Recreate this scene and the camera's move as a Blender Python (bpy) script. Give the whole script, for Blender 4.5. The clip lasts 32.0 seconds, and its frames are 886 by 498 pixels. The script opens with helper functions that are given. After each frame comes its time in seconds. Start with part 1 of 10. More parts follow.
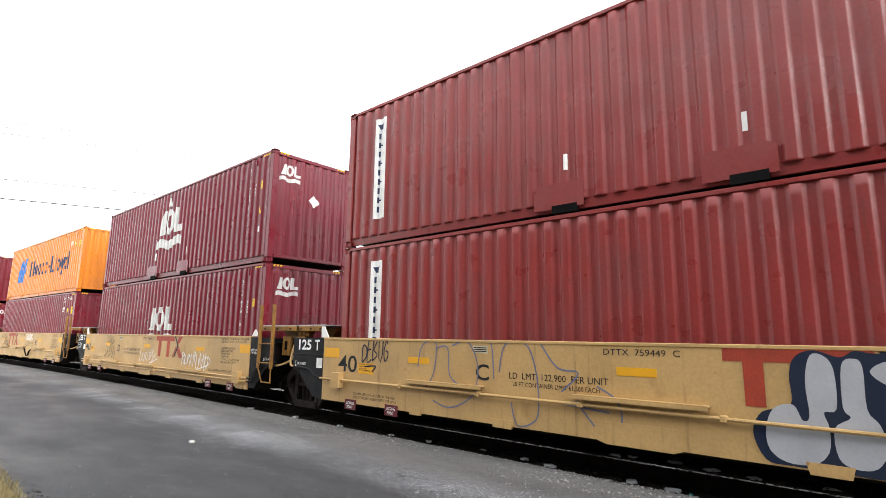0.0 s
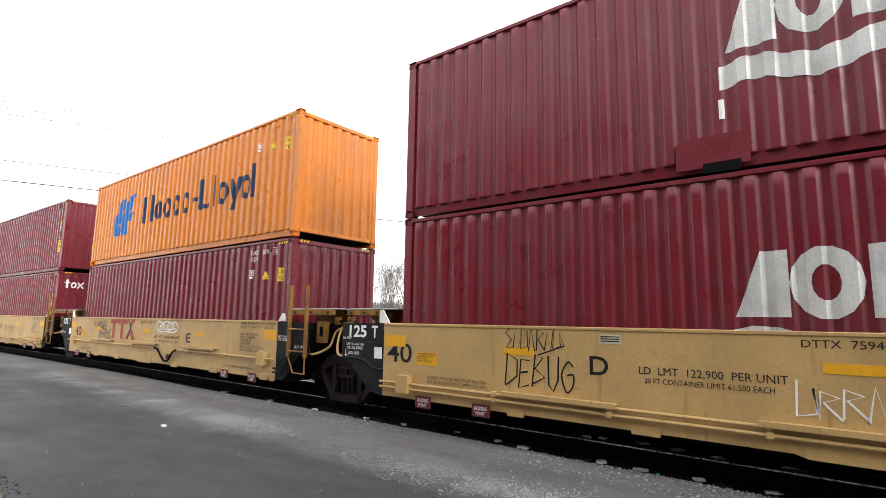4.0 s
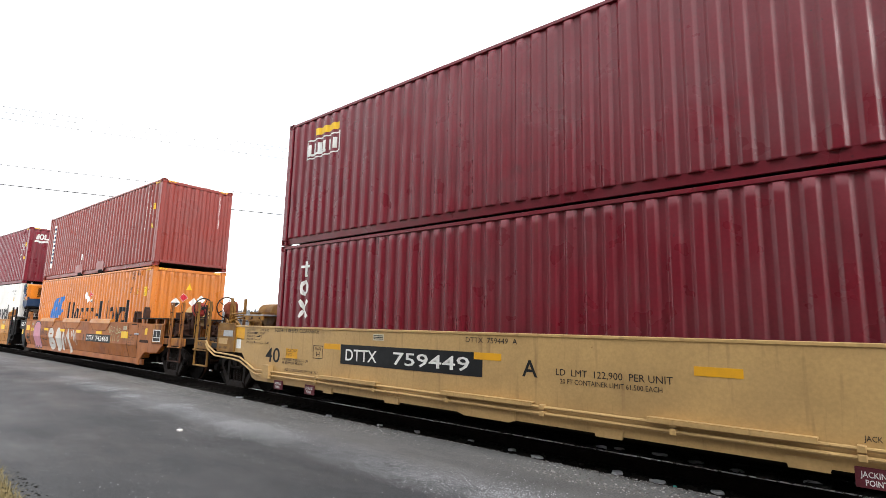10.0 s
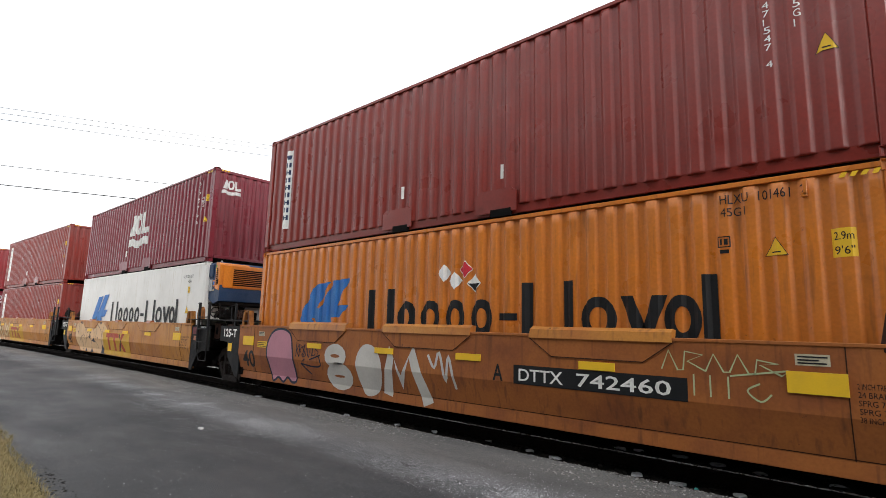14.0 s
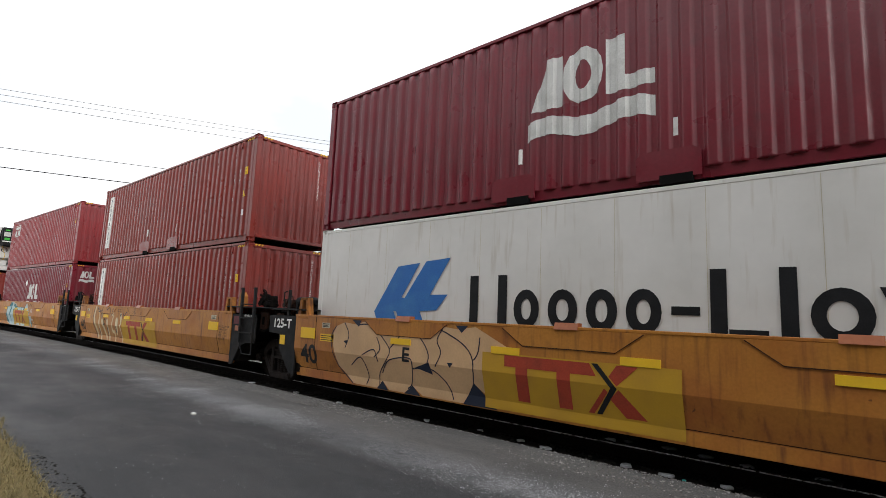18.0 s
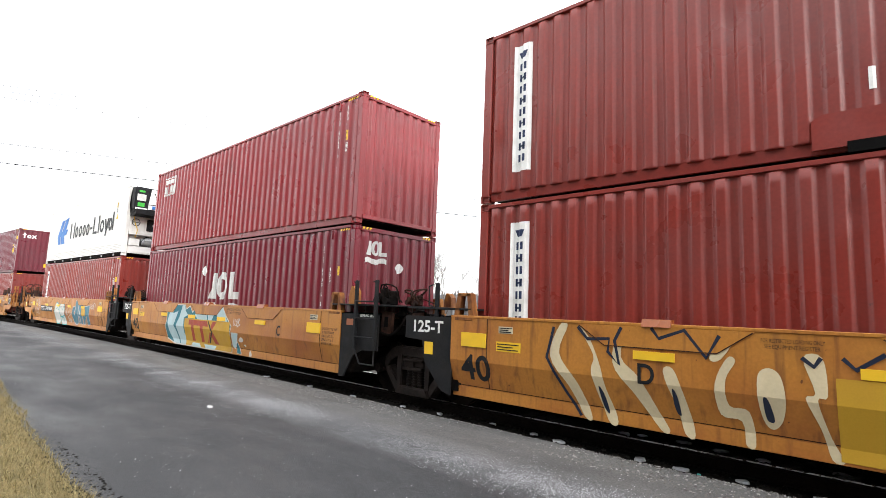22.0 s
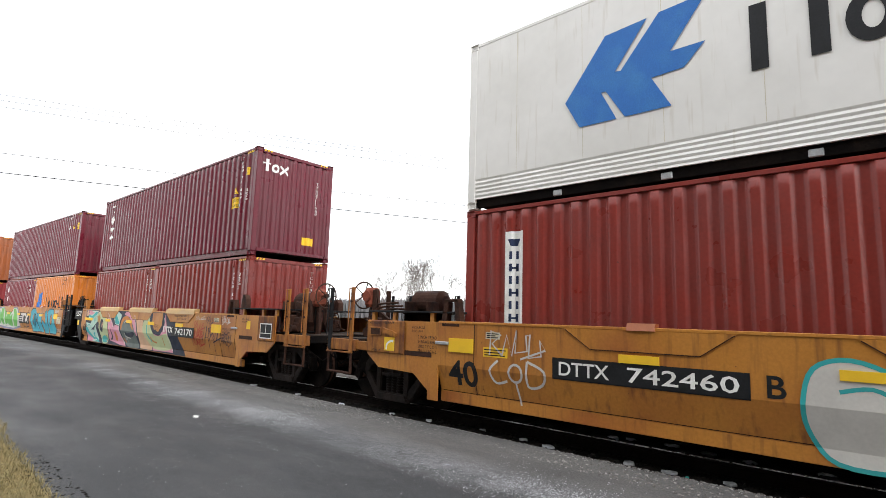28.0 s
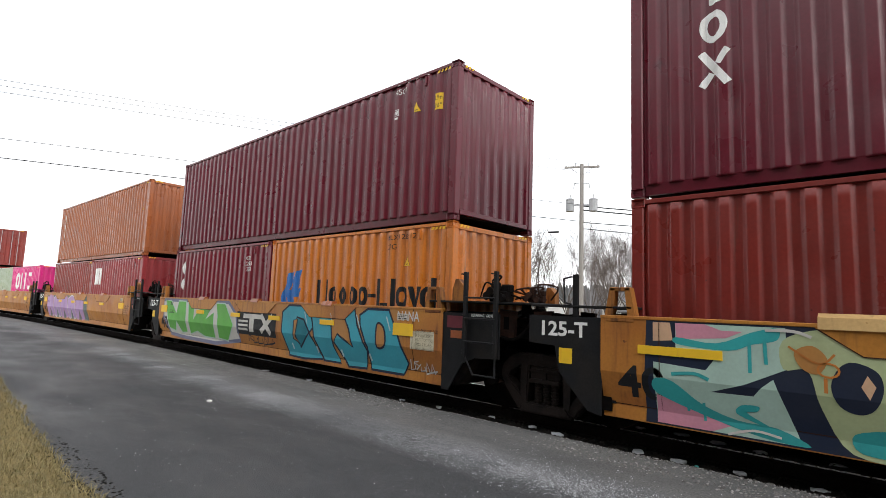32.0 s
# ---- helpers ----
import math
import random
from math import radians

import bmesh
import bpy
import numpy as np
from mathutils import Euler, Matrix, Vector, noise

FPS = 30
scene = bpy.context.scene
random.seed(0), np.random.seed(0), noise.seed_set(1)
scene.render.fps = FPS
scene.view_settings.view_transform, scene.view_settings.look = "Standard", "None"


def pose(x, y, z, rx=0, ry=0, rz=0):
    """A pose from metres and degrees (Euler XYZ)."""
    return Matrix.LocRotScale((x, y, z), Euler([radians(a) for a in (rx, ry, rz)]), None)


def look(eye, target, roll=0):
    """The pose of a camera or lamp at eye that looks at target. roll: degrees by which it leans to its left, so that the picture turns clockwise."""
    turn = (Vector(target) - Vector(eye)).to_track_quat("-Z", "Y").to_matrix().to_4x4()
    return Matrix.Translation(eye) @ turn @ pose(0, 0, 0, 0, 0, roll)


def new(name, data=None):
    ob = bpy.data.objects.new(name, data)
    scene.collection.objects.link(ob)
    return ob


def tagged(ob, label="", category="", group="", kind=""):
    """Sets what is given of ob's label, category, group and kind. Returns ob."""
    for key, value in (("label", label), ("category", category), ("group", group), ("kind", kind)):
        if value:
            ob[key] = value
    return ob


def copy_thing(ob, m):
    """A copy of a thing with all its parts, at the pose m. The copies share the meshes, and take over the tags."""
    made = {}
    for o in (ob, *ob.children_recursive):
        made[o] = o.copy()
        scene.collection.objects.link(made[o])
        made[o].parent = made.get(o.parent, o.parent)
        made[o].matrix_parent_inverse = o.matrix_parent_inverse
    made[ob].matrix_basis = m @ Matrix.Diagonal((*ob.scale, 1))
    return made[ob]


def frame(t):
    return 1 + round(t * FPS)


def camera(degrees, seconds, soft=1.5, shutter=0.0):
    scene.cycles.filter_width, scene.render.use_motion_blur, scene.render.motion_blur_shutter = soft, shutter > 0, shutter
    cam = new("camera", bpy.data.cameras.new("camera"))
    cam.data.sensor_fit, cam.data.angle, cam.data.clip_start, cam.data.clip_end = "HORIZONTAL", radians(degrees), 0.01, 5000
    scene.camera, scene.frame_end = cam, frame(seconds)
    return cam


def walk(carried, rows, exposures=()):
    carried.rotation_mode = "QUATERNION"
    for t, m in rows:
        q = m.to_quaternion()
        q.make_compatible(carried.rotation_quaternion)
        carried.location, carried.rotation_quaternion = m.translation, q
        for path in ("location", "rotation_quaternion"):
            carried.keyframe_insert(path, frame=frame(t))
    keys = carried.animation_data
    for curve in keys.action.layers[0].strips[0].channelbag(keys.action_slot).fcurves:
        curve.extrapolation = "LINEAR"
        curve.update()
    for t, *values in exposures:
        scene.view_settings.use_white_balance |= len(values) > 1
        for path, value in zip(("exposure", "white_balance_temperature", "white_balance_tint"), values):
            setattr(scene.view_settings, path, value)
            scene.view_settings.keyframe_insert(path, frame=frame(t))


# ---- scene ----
# ---- camera and walk ----
cam = camera(80.8, 32.0, 0.8)
# seconds, turn to the left of +y, tilt up, lean to the left
VIEW = [
    (0.0, 41.63, 9.61, 0.73), (0.5, 41.76, 9.4, 0.7), (1.0, 42.0, 9.27, 0.74), (1.5, 42.09, 8.7, 0.77),
    (2.0, 40.57, 8.45, 0.71), (2.5, 39.54, 8.44, 0.62), (4.5, 39.04, 7.85, 0.96), (5.0, 39.32, 7.73, 1.01),
    (5.5, 39.31, 7.57, 1.29), (6.0, 37.79, 7.63, 1.37), (6.5, 36.31, 7.6, 1.24), (7.0, 36.75, 7.36, 1.37),
    (7.5, 36.37, 7.5, 1.53), (8.0, 37.83, 7.78, 1.66), (8.5, 39.49, 8.29, 1.58), (9.0, 40.49, 8.59, 1.49),
    (9.5, 40.48, 8.73, 1.43), (10.0, 40.63, 8.71, 1.4), (10.5, 40.92, 8.68, 1.41), (11.0, 41.01, 8.81, 1.27),
    (11.5, 41.43, 8.91, 1.17), (12.0, 41.75, 8.92, 1.12), (12.5, 42.03, 8.85, 1.2), (13.0, 42.26, 8.77, 1.42),
    (13.5, 42.44, 8.73, 1.45), (15.5, 42.68, 8.43, 1.69), (16.0, 42.96, 8.32, 1.99), (16.5, 42.8, 8.02, 2.11),
    (17.0, 42.61, 7.93, 2.26), (17.5, 42.44, 7.7, 2.4), (18.0, 41.91, 7.59, 2.4), (18.5, 42.1, 7.53, 2.41),
    (19.0, 42.25, 7.43, 2.43), (19.5, 42.41, 7.41, 2.39), (20.0, 42.63, 7.55, 2.37), (20.5, 42.97, 7.56, 2.31),
    (21.0, 43.12, 7.25, 2.3), (21.5, 43.16, 6.95, 2.37), (22.0, 43.22, 6.89, 2.26), (22.5, 43.25, 7.08, 2.1),
    (23.0, 43.53, 7.17, 2.08), (23.5, 43.74, 7.25, 2.11), (24.0, 43.67, 7.18, 2.13), (24.5, 43.47, 7.06, 1.98),
    (26.5, 41.68, 7.38, 2.01), (27.0, 41.37, 7.54, 1.74), (27.5, 41.7, 7.54, 1.78), (28.0, 41.93, 7.59, 1.7),
    (28.5, 42.33, 7.53, 1.66), (29.0, 42.51, 7.2, 1.77), (29.5, 42.61, 6.85, 1.95), (30.0, 42.66, 6.73, 2.08),
    (30.5, 42.54, 6.78, 2.14), (31.0, 42.75, 6.59, 1.89), (31.5, 42.82, 6.39, 1.82), (32.0, 43.04, 6.22, 2.08),
]
EYE = Vector((0.0, 0.0, 1.68))


def aim(turn, tilt, lean):
    """A camera pose at the eye from degrees."""
    a, b = radians(turn), radians(tilt)
    ahead = Vector((-math.sin(a) * math.cos(b), math.cos(a) * math.cos(b), math.sin(b)))
    return look(EYE, EYE + ahead, lean)


# the clip's camera darkens and brightens as the bright sky comes and goes
EXPOSED = [(0.0, 0.41), (1.0, 0.28), (2.0, 0.36), (5.0, 0.1), (6.0, 0.36), (7.0, 0.21), (8.0, 0.31), (9.0, -0.18), (10.0, 0.23), (11.0, 0.21), (12.0, -0.48), (13.0, -0.61), (14.5, -0.11), (16.0, -0.02), (17.0, 0.26), (18.0, -0.56), (19.0, -0.71), (20.0, 0.04), (21.0, 0.66), (22.0, 0.46), (23.0, 0.14), (24.0, 0.49), (27.0, 0.16), (28.0, 0.09), (29.0, 0.21), (30.0, 0.55), (31.0, 0.3), (32.0, -0.21)]
walk(cam, [(t, aim(a, b, c)) for t, a, b, c in VIEW], EXPOSED)

# ---- sky and light: a bright overcast day ----
world = bpy.data.worlds.new("overcast_sky")
scene.world = world
world.use_nodes = True
wn, wl = world.node_tree.nodes, world.node_tree.links
sky = wn.new("ShaderNodeTexSky")
sky.sky_type, sky.sun_disc = "NISHITA", False
sky.sun_elevation, sky.sun_rotation = radians(25), radians(99)
gain = wn.new("ShaderNodeVectorMath")
gain.operation = "SCALE"
gain.inputs["Scale"].default_value = 0.16
wl.new(sky.outputs["Color"], gain.inputs[0])
where = wn.new("ShaderNodeTexCoord")
flat = wn.new("ShaderNodeMapping")
flat.inputs["Scale"].default_value = (1.0, 1.0, 2.6)
wl.new(where.outputs["Generated"], flat.inputs["Vector"])
puffs = wn.new("ShaderNodeTexNoise")
puffs.inputs["Scale"].default_value, puffs.inputs["Detail"].default_value = 2.3, 6.0
puffs.inputs["Roughness"].default_value = 0.55
wl.new(flat.outputs["Vector"], puffs.inputs["Vector"])
cover = wn.new("ShaderNodeValToRGB")
cover.color_ramp.elements[0].position, cover.color_ramp.elements[0].color = 0.36, (0.72, 0.72, 0.72, 1)
cover.color_ramp.elements[1].position, cover.color_ramp.elements[1].color = 0.56, (1, 1, 1, 1)
wl.new(puffs.outputs["Fac"], cover.inputs["Fac"])
# the cloud glows towards the veiled sun
sun_way = Vector((0.90, -0.14, 0.42)).normalized()
toward = wn.new("ShaderNodeVectorMath")
toward.operation = "DOT_PRODUCT"
toward.inputs[1].default_value = sun_way
wl.new(where.outputs["Generated"], toward.inputs[0])
glow = wn.new("ShaderNodeMapRange")
glow.inputs["From Min"].default_value, glow.inputs["From Max"].default_value = -0.65, 1.0
glow.inputs["To Min"].default_value, glow.inputs["To Max"].default_value = 1.85, 2.6
wl.new(toward.outputs["Value"], glow.inputs["Value"])
white = wn.new("ShaderNodeVectorMath")
white.operation = "SCALE"
white.inputs[0].default_value = (1.0, 1.01, 1.03)
wl.new(glow.outputs["Result"], white.inputs["Scale"])
cloud = wn.new("ShaderNodeMix")
cloud.data_type = "RGBA"
wl.new(cover.outputs["Color"], cloud.inputs["Factor"])
wl.new(gain.outputs["Vector"], cloud.inputs["A"])
wl.new(white.outputs["Vector"], cloud.inputs["B"])
wl.new(cloud.outputs["Result"], wn["Background"].inputs["Color"])
wn["Background"].inputs["Strength"].default_value = 1.0

sun = new("sun", bpy.data.lights.new("sun", "SUN"))
sun.data.energy, sun.data.angle, sun.data.color = 1.1, radians(14), (1.0, 0.97, 0.93)
sun.matrix_world = look(sun_way * 60, (0, 0, 0))

# ---- materials ----
def nodes_of(name):
    m = bpy.data.materials.new(name)
    m.use_nodes = True
    return m, m.node_tree.nodes, m.node_tree.links


def noise_node(n, l, scale, stretch=(1, 1, 1), detail=4.0, shuffle=True):
    """Noise in the object's own metres, shifted from object to object."""
    tc, mp, nz = n.new("ShaderNodeTexCoord"), n.new("ShaderNodeMapping"), n.new("ShaderNodeTexNoise")
    mp.inputs["Scale"].default_value = stretch
    nz.inputs["Scale"].default_value, nz.inputs["Detail"].default_value = scale, detail
    l.new(tc.outputs["Object"], mp.inputs["Vector"])
    if shuffle:
        inf, mul = n.new("ShaderNodeObjectInfo"), n.new("ShaderNodeMath")
        mul.operation = "MULTIPLY"
        mul.inputs[1].default_value = 57.0
        l.new(inf.outputs["Random"], mul.inputs[0])
        l.new(mul.outputs[0], mp.inputs["Location"])
    l.new(mp.outputs["Vector"], nz.inputs["Vector"])
    return nz.outputs["Fac"]


def ramp_node(n, l, fac, lo, hi, a=0.0, b=1.0):
    r = n.new("ShaderNodeMapRange")
    r.inputs["From Min"].default_value, r.inputs["From Max"].default_value = lo, hi
    r.inputs["To Min"].default_value, r.inputs["To Max"].default_value = a, b
    l.new(fac, r.inputs["Value"])
    return r.outputs["Result"]


def mix_node(n, l, fac, a, b):
    m = n.new("ShaderNodeMix")
    m.data_type = "RGBA"
    for key, v in (("Factor", fac), ("A", a), ("B", b)):
        if isinstance(v, bpy.types.NodeSocket):
            l.new(v, m.inputs[key])
        elif key == "Factor":
            m.inputs[key].default_value = v
        else:
            m.inputs[key].default_value = (*v, 1)
    return m.outputs["Result"]


def surface(name, color, other=None, rough=0.6, metal=0.0, amount=(0.45, 0.7), scale=4.0, stretch=(1, 1, 1), fine=60.0, bump=0.15, bump_scale=30.0, streak=None, streak_amount=(0.6, 0.8), vary=0.12, gloss=0.20, chips=None):
    """Paint or ground in two tones, with fine grain, upright streaks and slight relief."""
    m, n, l = nodes_of(name)
    p = n["Principled BSDF"]
    other = other or tuple(c * 0.7 for c in color)
    base = mix_node(n, l, ramp_node(n, l, noise_node(n, l, scale, stretch), *amount), color, other)
    grain = ramp_node(n, l, noise_node(n, l, fine, (1, 1, 1), 2.0), 0.3, 0.7, 1 - vary, 1 + vary)
    hsv = n.new("ShaderNodeHueSaturation")
    l.new(base, hsv.inputs["Color"])
    l.new(grain, hsv.inputs["Value"])
    out = hsv.outputs["Color"]
    if streak:
        out = mix_node(n, l, ramp_node(n, l, noise_node(n, l, 3.0, (4.0, 4.0, 0.35), 5.0), *streak_amount), out, streak)
    if chips:
        out = mix_node(n, l, ramp_node(n, l, noise_node(n, l, 11.0, (1, 1, 0.8), 3.0), 0.73, 0.77), out, chips)
        out = mix_node(n, l, ramp_node(n, l, noise_node(n, l, 2.2, (1.0, 1.0, 0.9), 6.0), 0.68, 0.80, 0.0, 0.7), out, chips)
    l.new(out, p.inputs["Base Color"])
    p.inputs["Metallic"].default_value = metal
    p.inputs["Specular IOR Level"].default_value = gloss
    l.new(ramp_node(n, l, noise_node(n, l, scale * 2.3), 0.3, 0.7, max(rough - 0.1, 0.05), min(rough + 0.12, 1.0)), p.inputs["Roughness"])
    if bump:
        b = n.new("ShaderNodeBump")
        b.inputs["Strength"].default_value, b.inputs["Distance"].default_value = bump, 0.02
        l.new(noise_node(n, l, bump_scale, (1, 1, 1), 4.0), b.inputs["Height"])
        l.new(b.outputs["Normal"], p.inputs["Normal"])
    return m


def box_paint(name, c, rust=(0.10, 0.045, 0.03), lo=0.66, rough=0.33):
    """Weathered container paint: faded patches, upright dirt and rust streaks."""
    c = (c[0] * 1.02, c[1] * 0.60, c[2] * 0.68) if c[1] < 0.1 else (c[0] * 0.92, c[1] * 0.86, c[2] * 0.7)
    return surface(name, c, tuple(v * 0.84 + 0.012 for v in c), rough, amount=(0.42, 0.66), scale=0.9, fine=25, bump=0.20, bump_scale=5.0, streak=rust, streak_amount=(lo, lo + 0.22), vary=0.08, gloss=0.38, chips=tuple(v * 0.45 + 0.01 for v in c))


M_MAROON = box_paint("maroon_paint", (0.155, 0.016, 0.029))
M_WINE = box_paint("wine_paint", (0.115, 0.012, 0.026))
M_BROWNRED = box_paint("brown_red_paint", (0.225, 0.052, 0.042))
M_OXIDE = box_paint("oxide_red_paint", (0.21, 0.045, 0.028))
M_BRICK = box_paint("brick_paint", (0.185, 0.036, 0.023))
M_RED = box_paint("red_paint", (0.255, 0.050, 0.050))
M_RUSTORANGE = box_paint("rust_orange_paint", (0.34, 0.105, 0.040))
M_ORANGE = box_paint("orange_paint", (0.72, 0.235, 0.022), rust=(0.30, 0.09, 0.02), lo=0.70)
M_ORANGE2 = box_paint("faded_orange_paint", (0.62, 0.20, 0.03), rust=(0.22, 0.08, 0.03), lo=0.58)
M_MAGENTA = box_paint("magenta_paint", (0.62, 0.05, 0.30))
M_TEALPALE = box_paint("pale_green_paint", (0.38, 0.48, 0.42))
M_REEFER = surface("white_reefer_paint", (0.70, 0.69, 0.665), (0.63, 0.62, 0.59), 0.4, scale=0.8, fine=6, bump=0.03, bump_scale=3, streak=(0.46, 0.41, 0.33), streak_amount=(0.58, 0.92), vary=0.02, gloss=0.4)
M_YELLOW = surface("wagon_yellow_paint", (0.49, 0.315, 0.128), (0.39, 0.25, 0.105), 0.5, scale=0.9, fine=30, bump=0.12, bump_scale=6, streak=(0.20, 0.115, 0.055), streak_amount=(0.60, 0.9), vary=0.07, gloss=0.3, chips=(0.34, 0.20, 0.07))
M_AMBER = surface("wagon_amber_paint", (0.44, 0.186, 0.034), (0.33, 0.112, 0.027), 0.42, scale=0.8, fine=30, bump=0.12, bump_scale=6, streak=(0.12, 0.045, 0.022), streak_amount=(0.54, 0.85), vary=0.08, gloss=0.3, chips=(0.15, 0.055, 0.02))
M_RUSTWAGON = surface("wagon_rusty_paint", (0.34, 0.115, 0.03), (0.22, 0.07, 0.026), 0.55, scale=1.2, fine=30, bump=0.15, bump_scale=6, streak=(0.09, 0.035, 0.02), streak_amount=(0.55, 0.85), vary=0.08, gloss=0.25, chips=(0.10, 0.035, 0.02))
M_BLACK = surface("wagon_black_paint", (0.010, 0.0105, 0.012), (0.015, 0.013, 0.012), 0.65, scale=2, fine=40, bump=0.1, vary=0.15, gloss=0.18)
# Grease-black; the darkness under the train is also put into this base colour.
M_GRIMESHADE = surface("greasy_shaded_steel", (0.006, 0.005, 0.0048), (0.014, 0.010, 0.008), 0.85, scale=3, fine=30, bump=0.3, vary=0.2, gloss=0.06)
M_CAST = surface("grimy_casting", (0.021, 0.015, 0.013), (0.011, 0.009, 0.0085), 0.7, scale=4, fine=40, bump=0.3, vary=0.2, gloss=0.14)
M_RUST = surface("rusty_steel", (0.050, 0.022, 0.014), (0.020, 0.011, 0.009), 0.85, scale=5, fine=50, bump=0.3, vary=0.2, gloss=0.2)
# Near-black for solid blocks drawn as openings; the openings' shade is this colour.
M_DARK = surface("opening_shade", (0.008, 0.008, 0.008), None, 0.95, scale=3, bump=0, gloss=0.05)
M_STEEL = surface("bright_rail_steel", (0.55, 0.54, 0.52), (0.4, 0.39, 0.38), 0.28, 1.0, scale=6, fine=80, bump=0.05)
M_GALV = surface("galvanised_steel", (0.42, 0.43, 0.44), (0.3, 0.31, 0.32), 0.5, 0.6, scale=6, fine=60, bump=0.1)
M_WHITE = surface("white_marking", (0.80, 0.80, 0.78), (0.66, 0.66, 0.63), 0.5, scale=4, fine=50, bump=0, vary=0.05)
M_INK = surface("black_marking", (0.015, 0.016, 0.018), None, 0.5, scale=4, bump=0)
M_NAVY = surface("navy_marking", (0.022, 0.035, 0.085), (0.03, 0.045, 0.10), 0.5, scale=4, bump=0)
M_BLUE = surface("blue_marking", (0.035, 0.15, 0.44), (0.05, 0.19, 0.46), 0.5, scale=3, bump=0)
M_TTXRED = surface("red_marking", (0.36, 0.055, 0.03), (0.28, 0.05, 0.03), 0.5, scale=4, bump=0)
M_SIGNYELLOW = surface("sign_yellow", (0.80, 0.50, 0.03), (0.74, 0.46, 0.035), 0.45, scale=5, bump=0, vary=0.02)
M_REFLECT = surface("yellow_reflector", (0.72, 0.36, 0.02), (0.66, 0.33, 0.025), 0.4, scale=6, bump=0, vary=0.02)
M_MAROONPLATE = surface("maroon_plate", (0.13, 0.025, 0.035), None, 0.5, scale=4, bump=0)
M_CREAM = surface("cream_label", (0.55, 0.50, 0.36), None, 0.5, scale=6, bump=0)
M_SILVER = surface("silver_marking", (0.60, 0.60, 0.58), (0.48, 0.48, 0.46), 0.4, 0.1, scale=3, bump=0)

# ---- mesh tools ----
import collections


def box(bm, x0, y0, z0, x1, y1, z1, bevel=0.0):
    r = bmesh.ops.create_cube(bm, size=1.0, matrix=Matrix.LocRotScale(((x0 + x1) / 2, (y0 + y1) / 2, (z0 + z1) / 2), None, (abs(x1 - x0), abs(y1 - y0), abs(z1 - z0))))
    if bevel:
        edges = list({e for v in r["verts"] for e in v.link_edges})
        bmesh.ops.bevel(bm, geom=edges, offset=bevel, segments=1, affect="EDGES")
    return bm


def rod(bm, p, q, r, n=8, r2=None):
    """A round bar from p to q."""
    p, q = Vector(p), Vector(q)
    d = q - p
    m = Matrix.Translation((p + q) / 2) @ d.to_track_quat("Z", "Y").to_matrix().to_4x4()
    bmesh.ops.create_cone(bm, cap_ends=True, segments=n, radius1=r, radius2=r if r2 is None else r2, depth=d.length, matrix=m)
    return bm


def pipe(bm, pts, r, n=6):
    """A bent pipe: one tube swept along points."""
    pts = [Vector(p) for p in pts]
    rings, u = [], None
    for i, p in enumerate(pts):
        a = (p - pts[i - 1]).normalized() if i else (pts[1] - p).normalized()
        b = (pts[i + 1] - p).normalized() if i + 1 < len(pts) else a
        d = (a + b).normalized() if (a + b).length > 1e-3 else a
        if u is None:
            u = d.orthogonal().normalized()
        u = (u - d * u.dot(d)).normalized()
        v = d.cross(u)
        k = r / max(d.dot(a), 0.5)
        rings.append([bm.verts.new(p + (u * math.cos(t * math.tau / n) + v * math.sin(t * math.tau / n)) * k) for t in range(n)])
    for p, q in zip(rings, rings[1:]):
        for i in range(n):
            bm.faces.new((p[i], p[(i + 1) % n], q[(i + 1) % n], q[i]))
    bm.faces.new(rings[0][::-1])
    bm.faces.new(rings[-1])
    return bm


def slab(bm, outline, y0, y1):
    """A plate with an outline in x and z, between two depths."""
    a = [bm.verts.new((x, y0, z)) for x, z in outline]
    b = [bm.verts.new((x, y1, z)) for x, z in outline]
    n = len(a)
    bm.faces.new(a)
    bm.faces.new(b[::-1])
    for i in range(n):
        bm.faces.new((a[i], b[i], b[(i + 1) % n], a[(i + 1) % n]))
    return bm


def run(bm, outline, x0, x1):
    """A profile in y and z, drawn along x."""
    a = [bm.verts.new((x0, y, z)) for y, z in outline]
    b = [bm.verts.new((x1, y, z)) for y, z in outline]
    n = len(a)
    bm.faces.new(a)
    bm.faces.new(b[::-1])
    for i in range(n):
        bm.faces.new((a[i], b[i], b[(i + 1) % n], a[(i + 1) % n]))
    return bm


def mesh_of(name, bm, material):
    bmesh.ops.recalc_face_normals(bm, faces=bm.faces)
    me = bpy.data.meshes.new(name)
    bm.to_mesh(me)
    bm.free()
    me.materials.append(material)
    return me


def part(name, bm, material, parent, label=""):
    """One mesh as a part of a thing, or of a part. bm may be a finished mesh."""
    me = bm if isinstance(bm, bpy.types.Mesh) else mesh_of(name, bm, material)
    ob = new(name, me)
    ob.parent = parent
    if label:
        ob["label"] = label
    return ob


def B():
    return bmesh.new()


def thing(name, label, category, group="", kind=""):
    return tagged(new(name), label, category, group, kind)


def solo(name, bm, material, label="", category="", group="", kind="", at=None):
    """A thing of one mesh."""
    ob = new(name, bm if isinstance(bm, bpy.types.Mesh) else mesh_of(name, bm, material))
    if at is not None:
        ob.matrix_world = at
    return tagged(ob, label, category, group, kind)


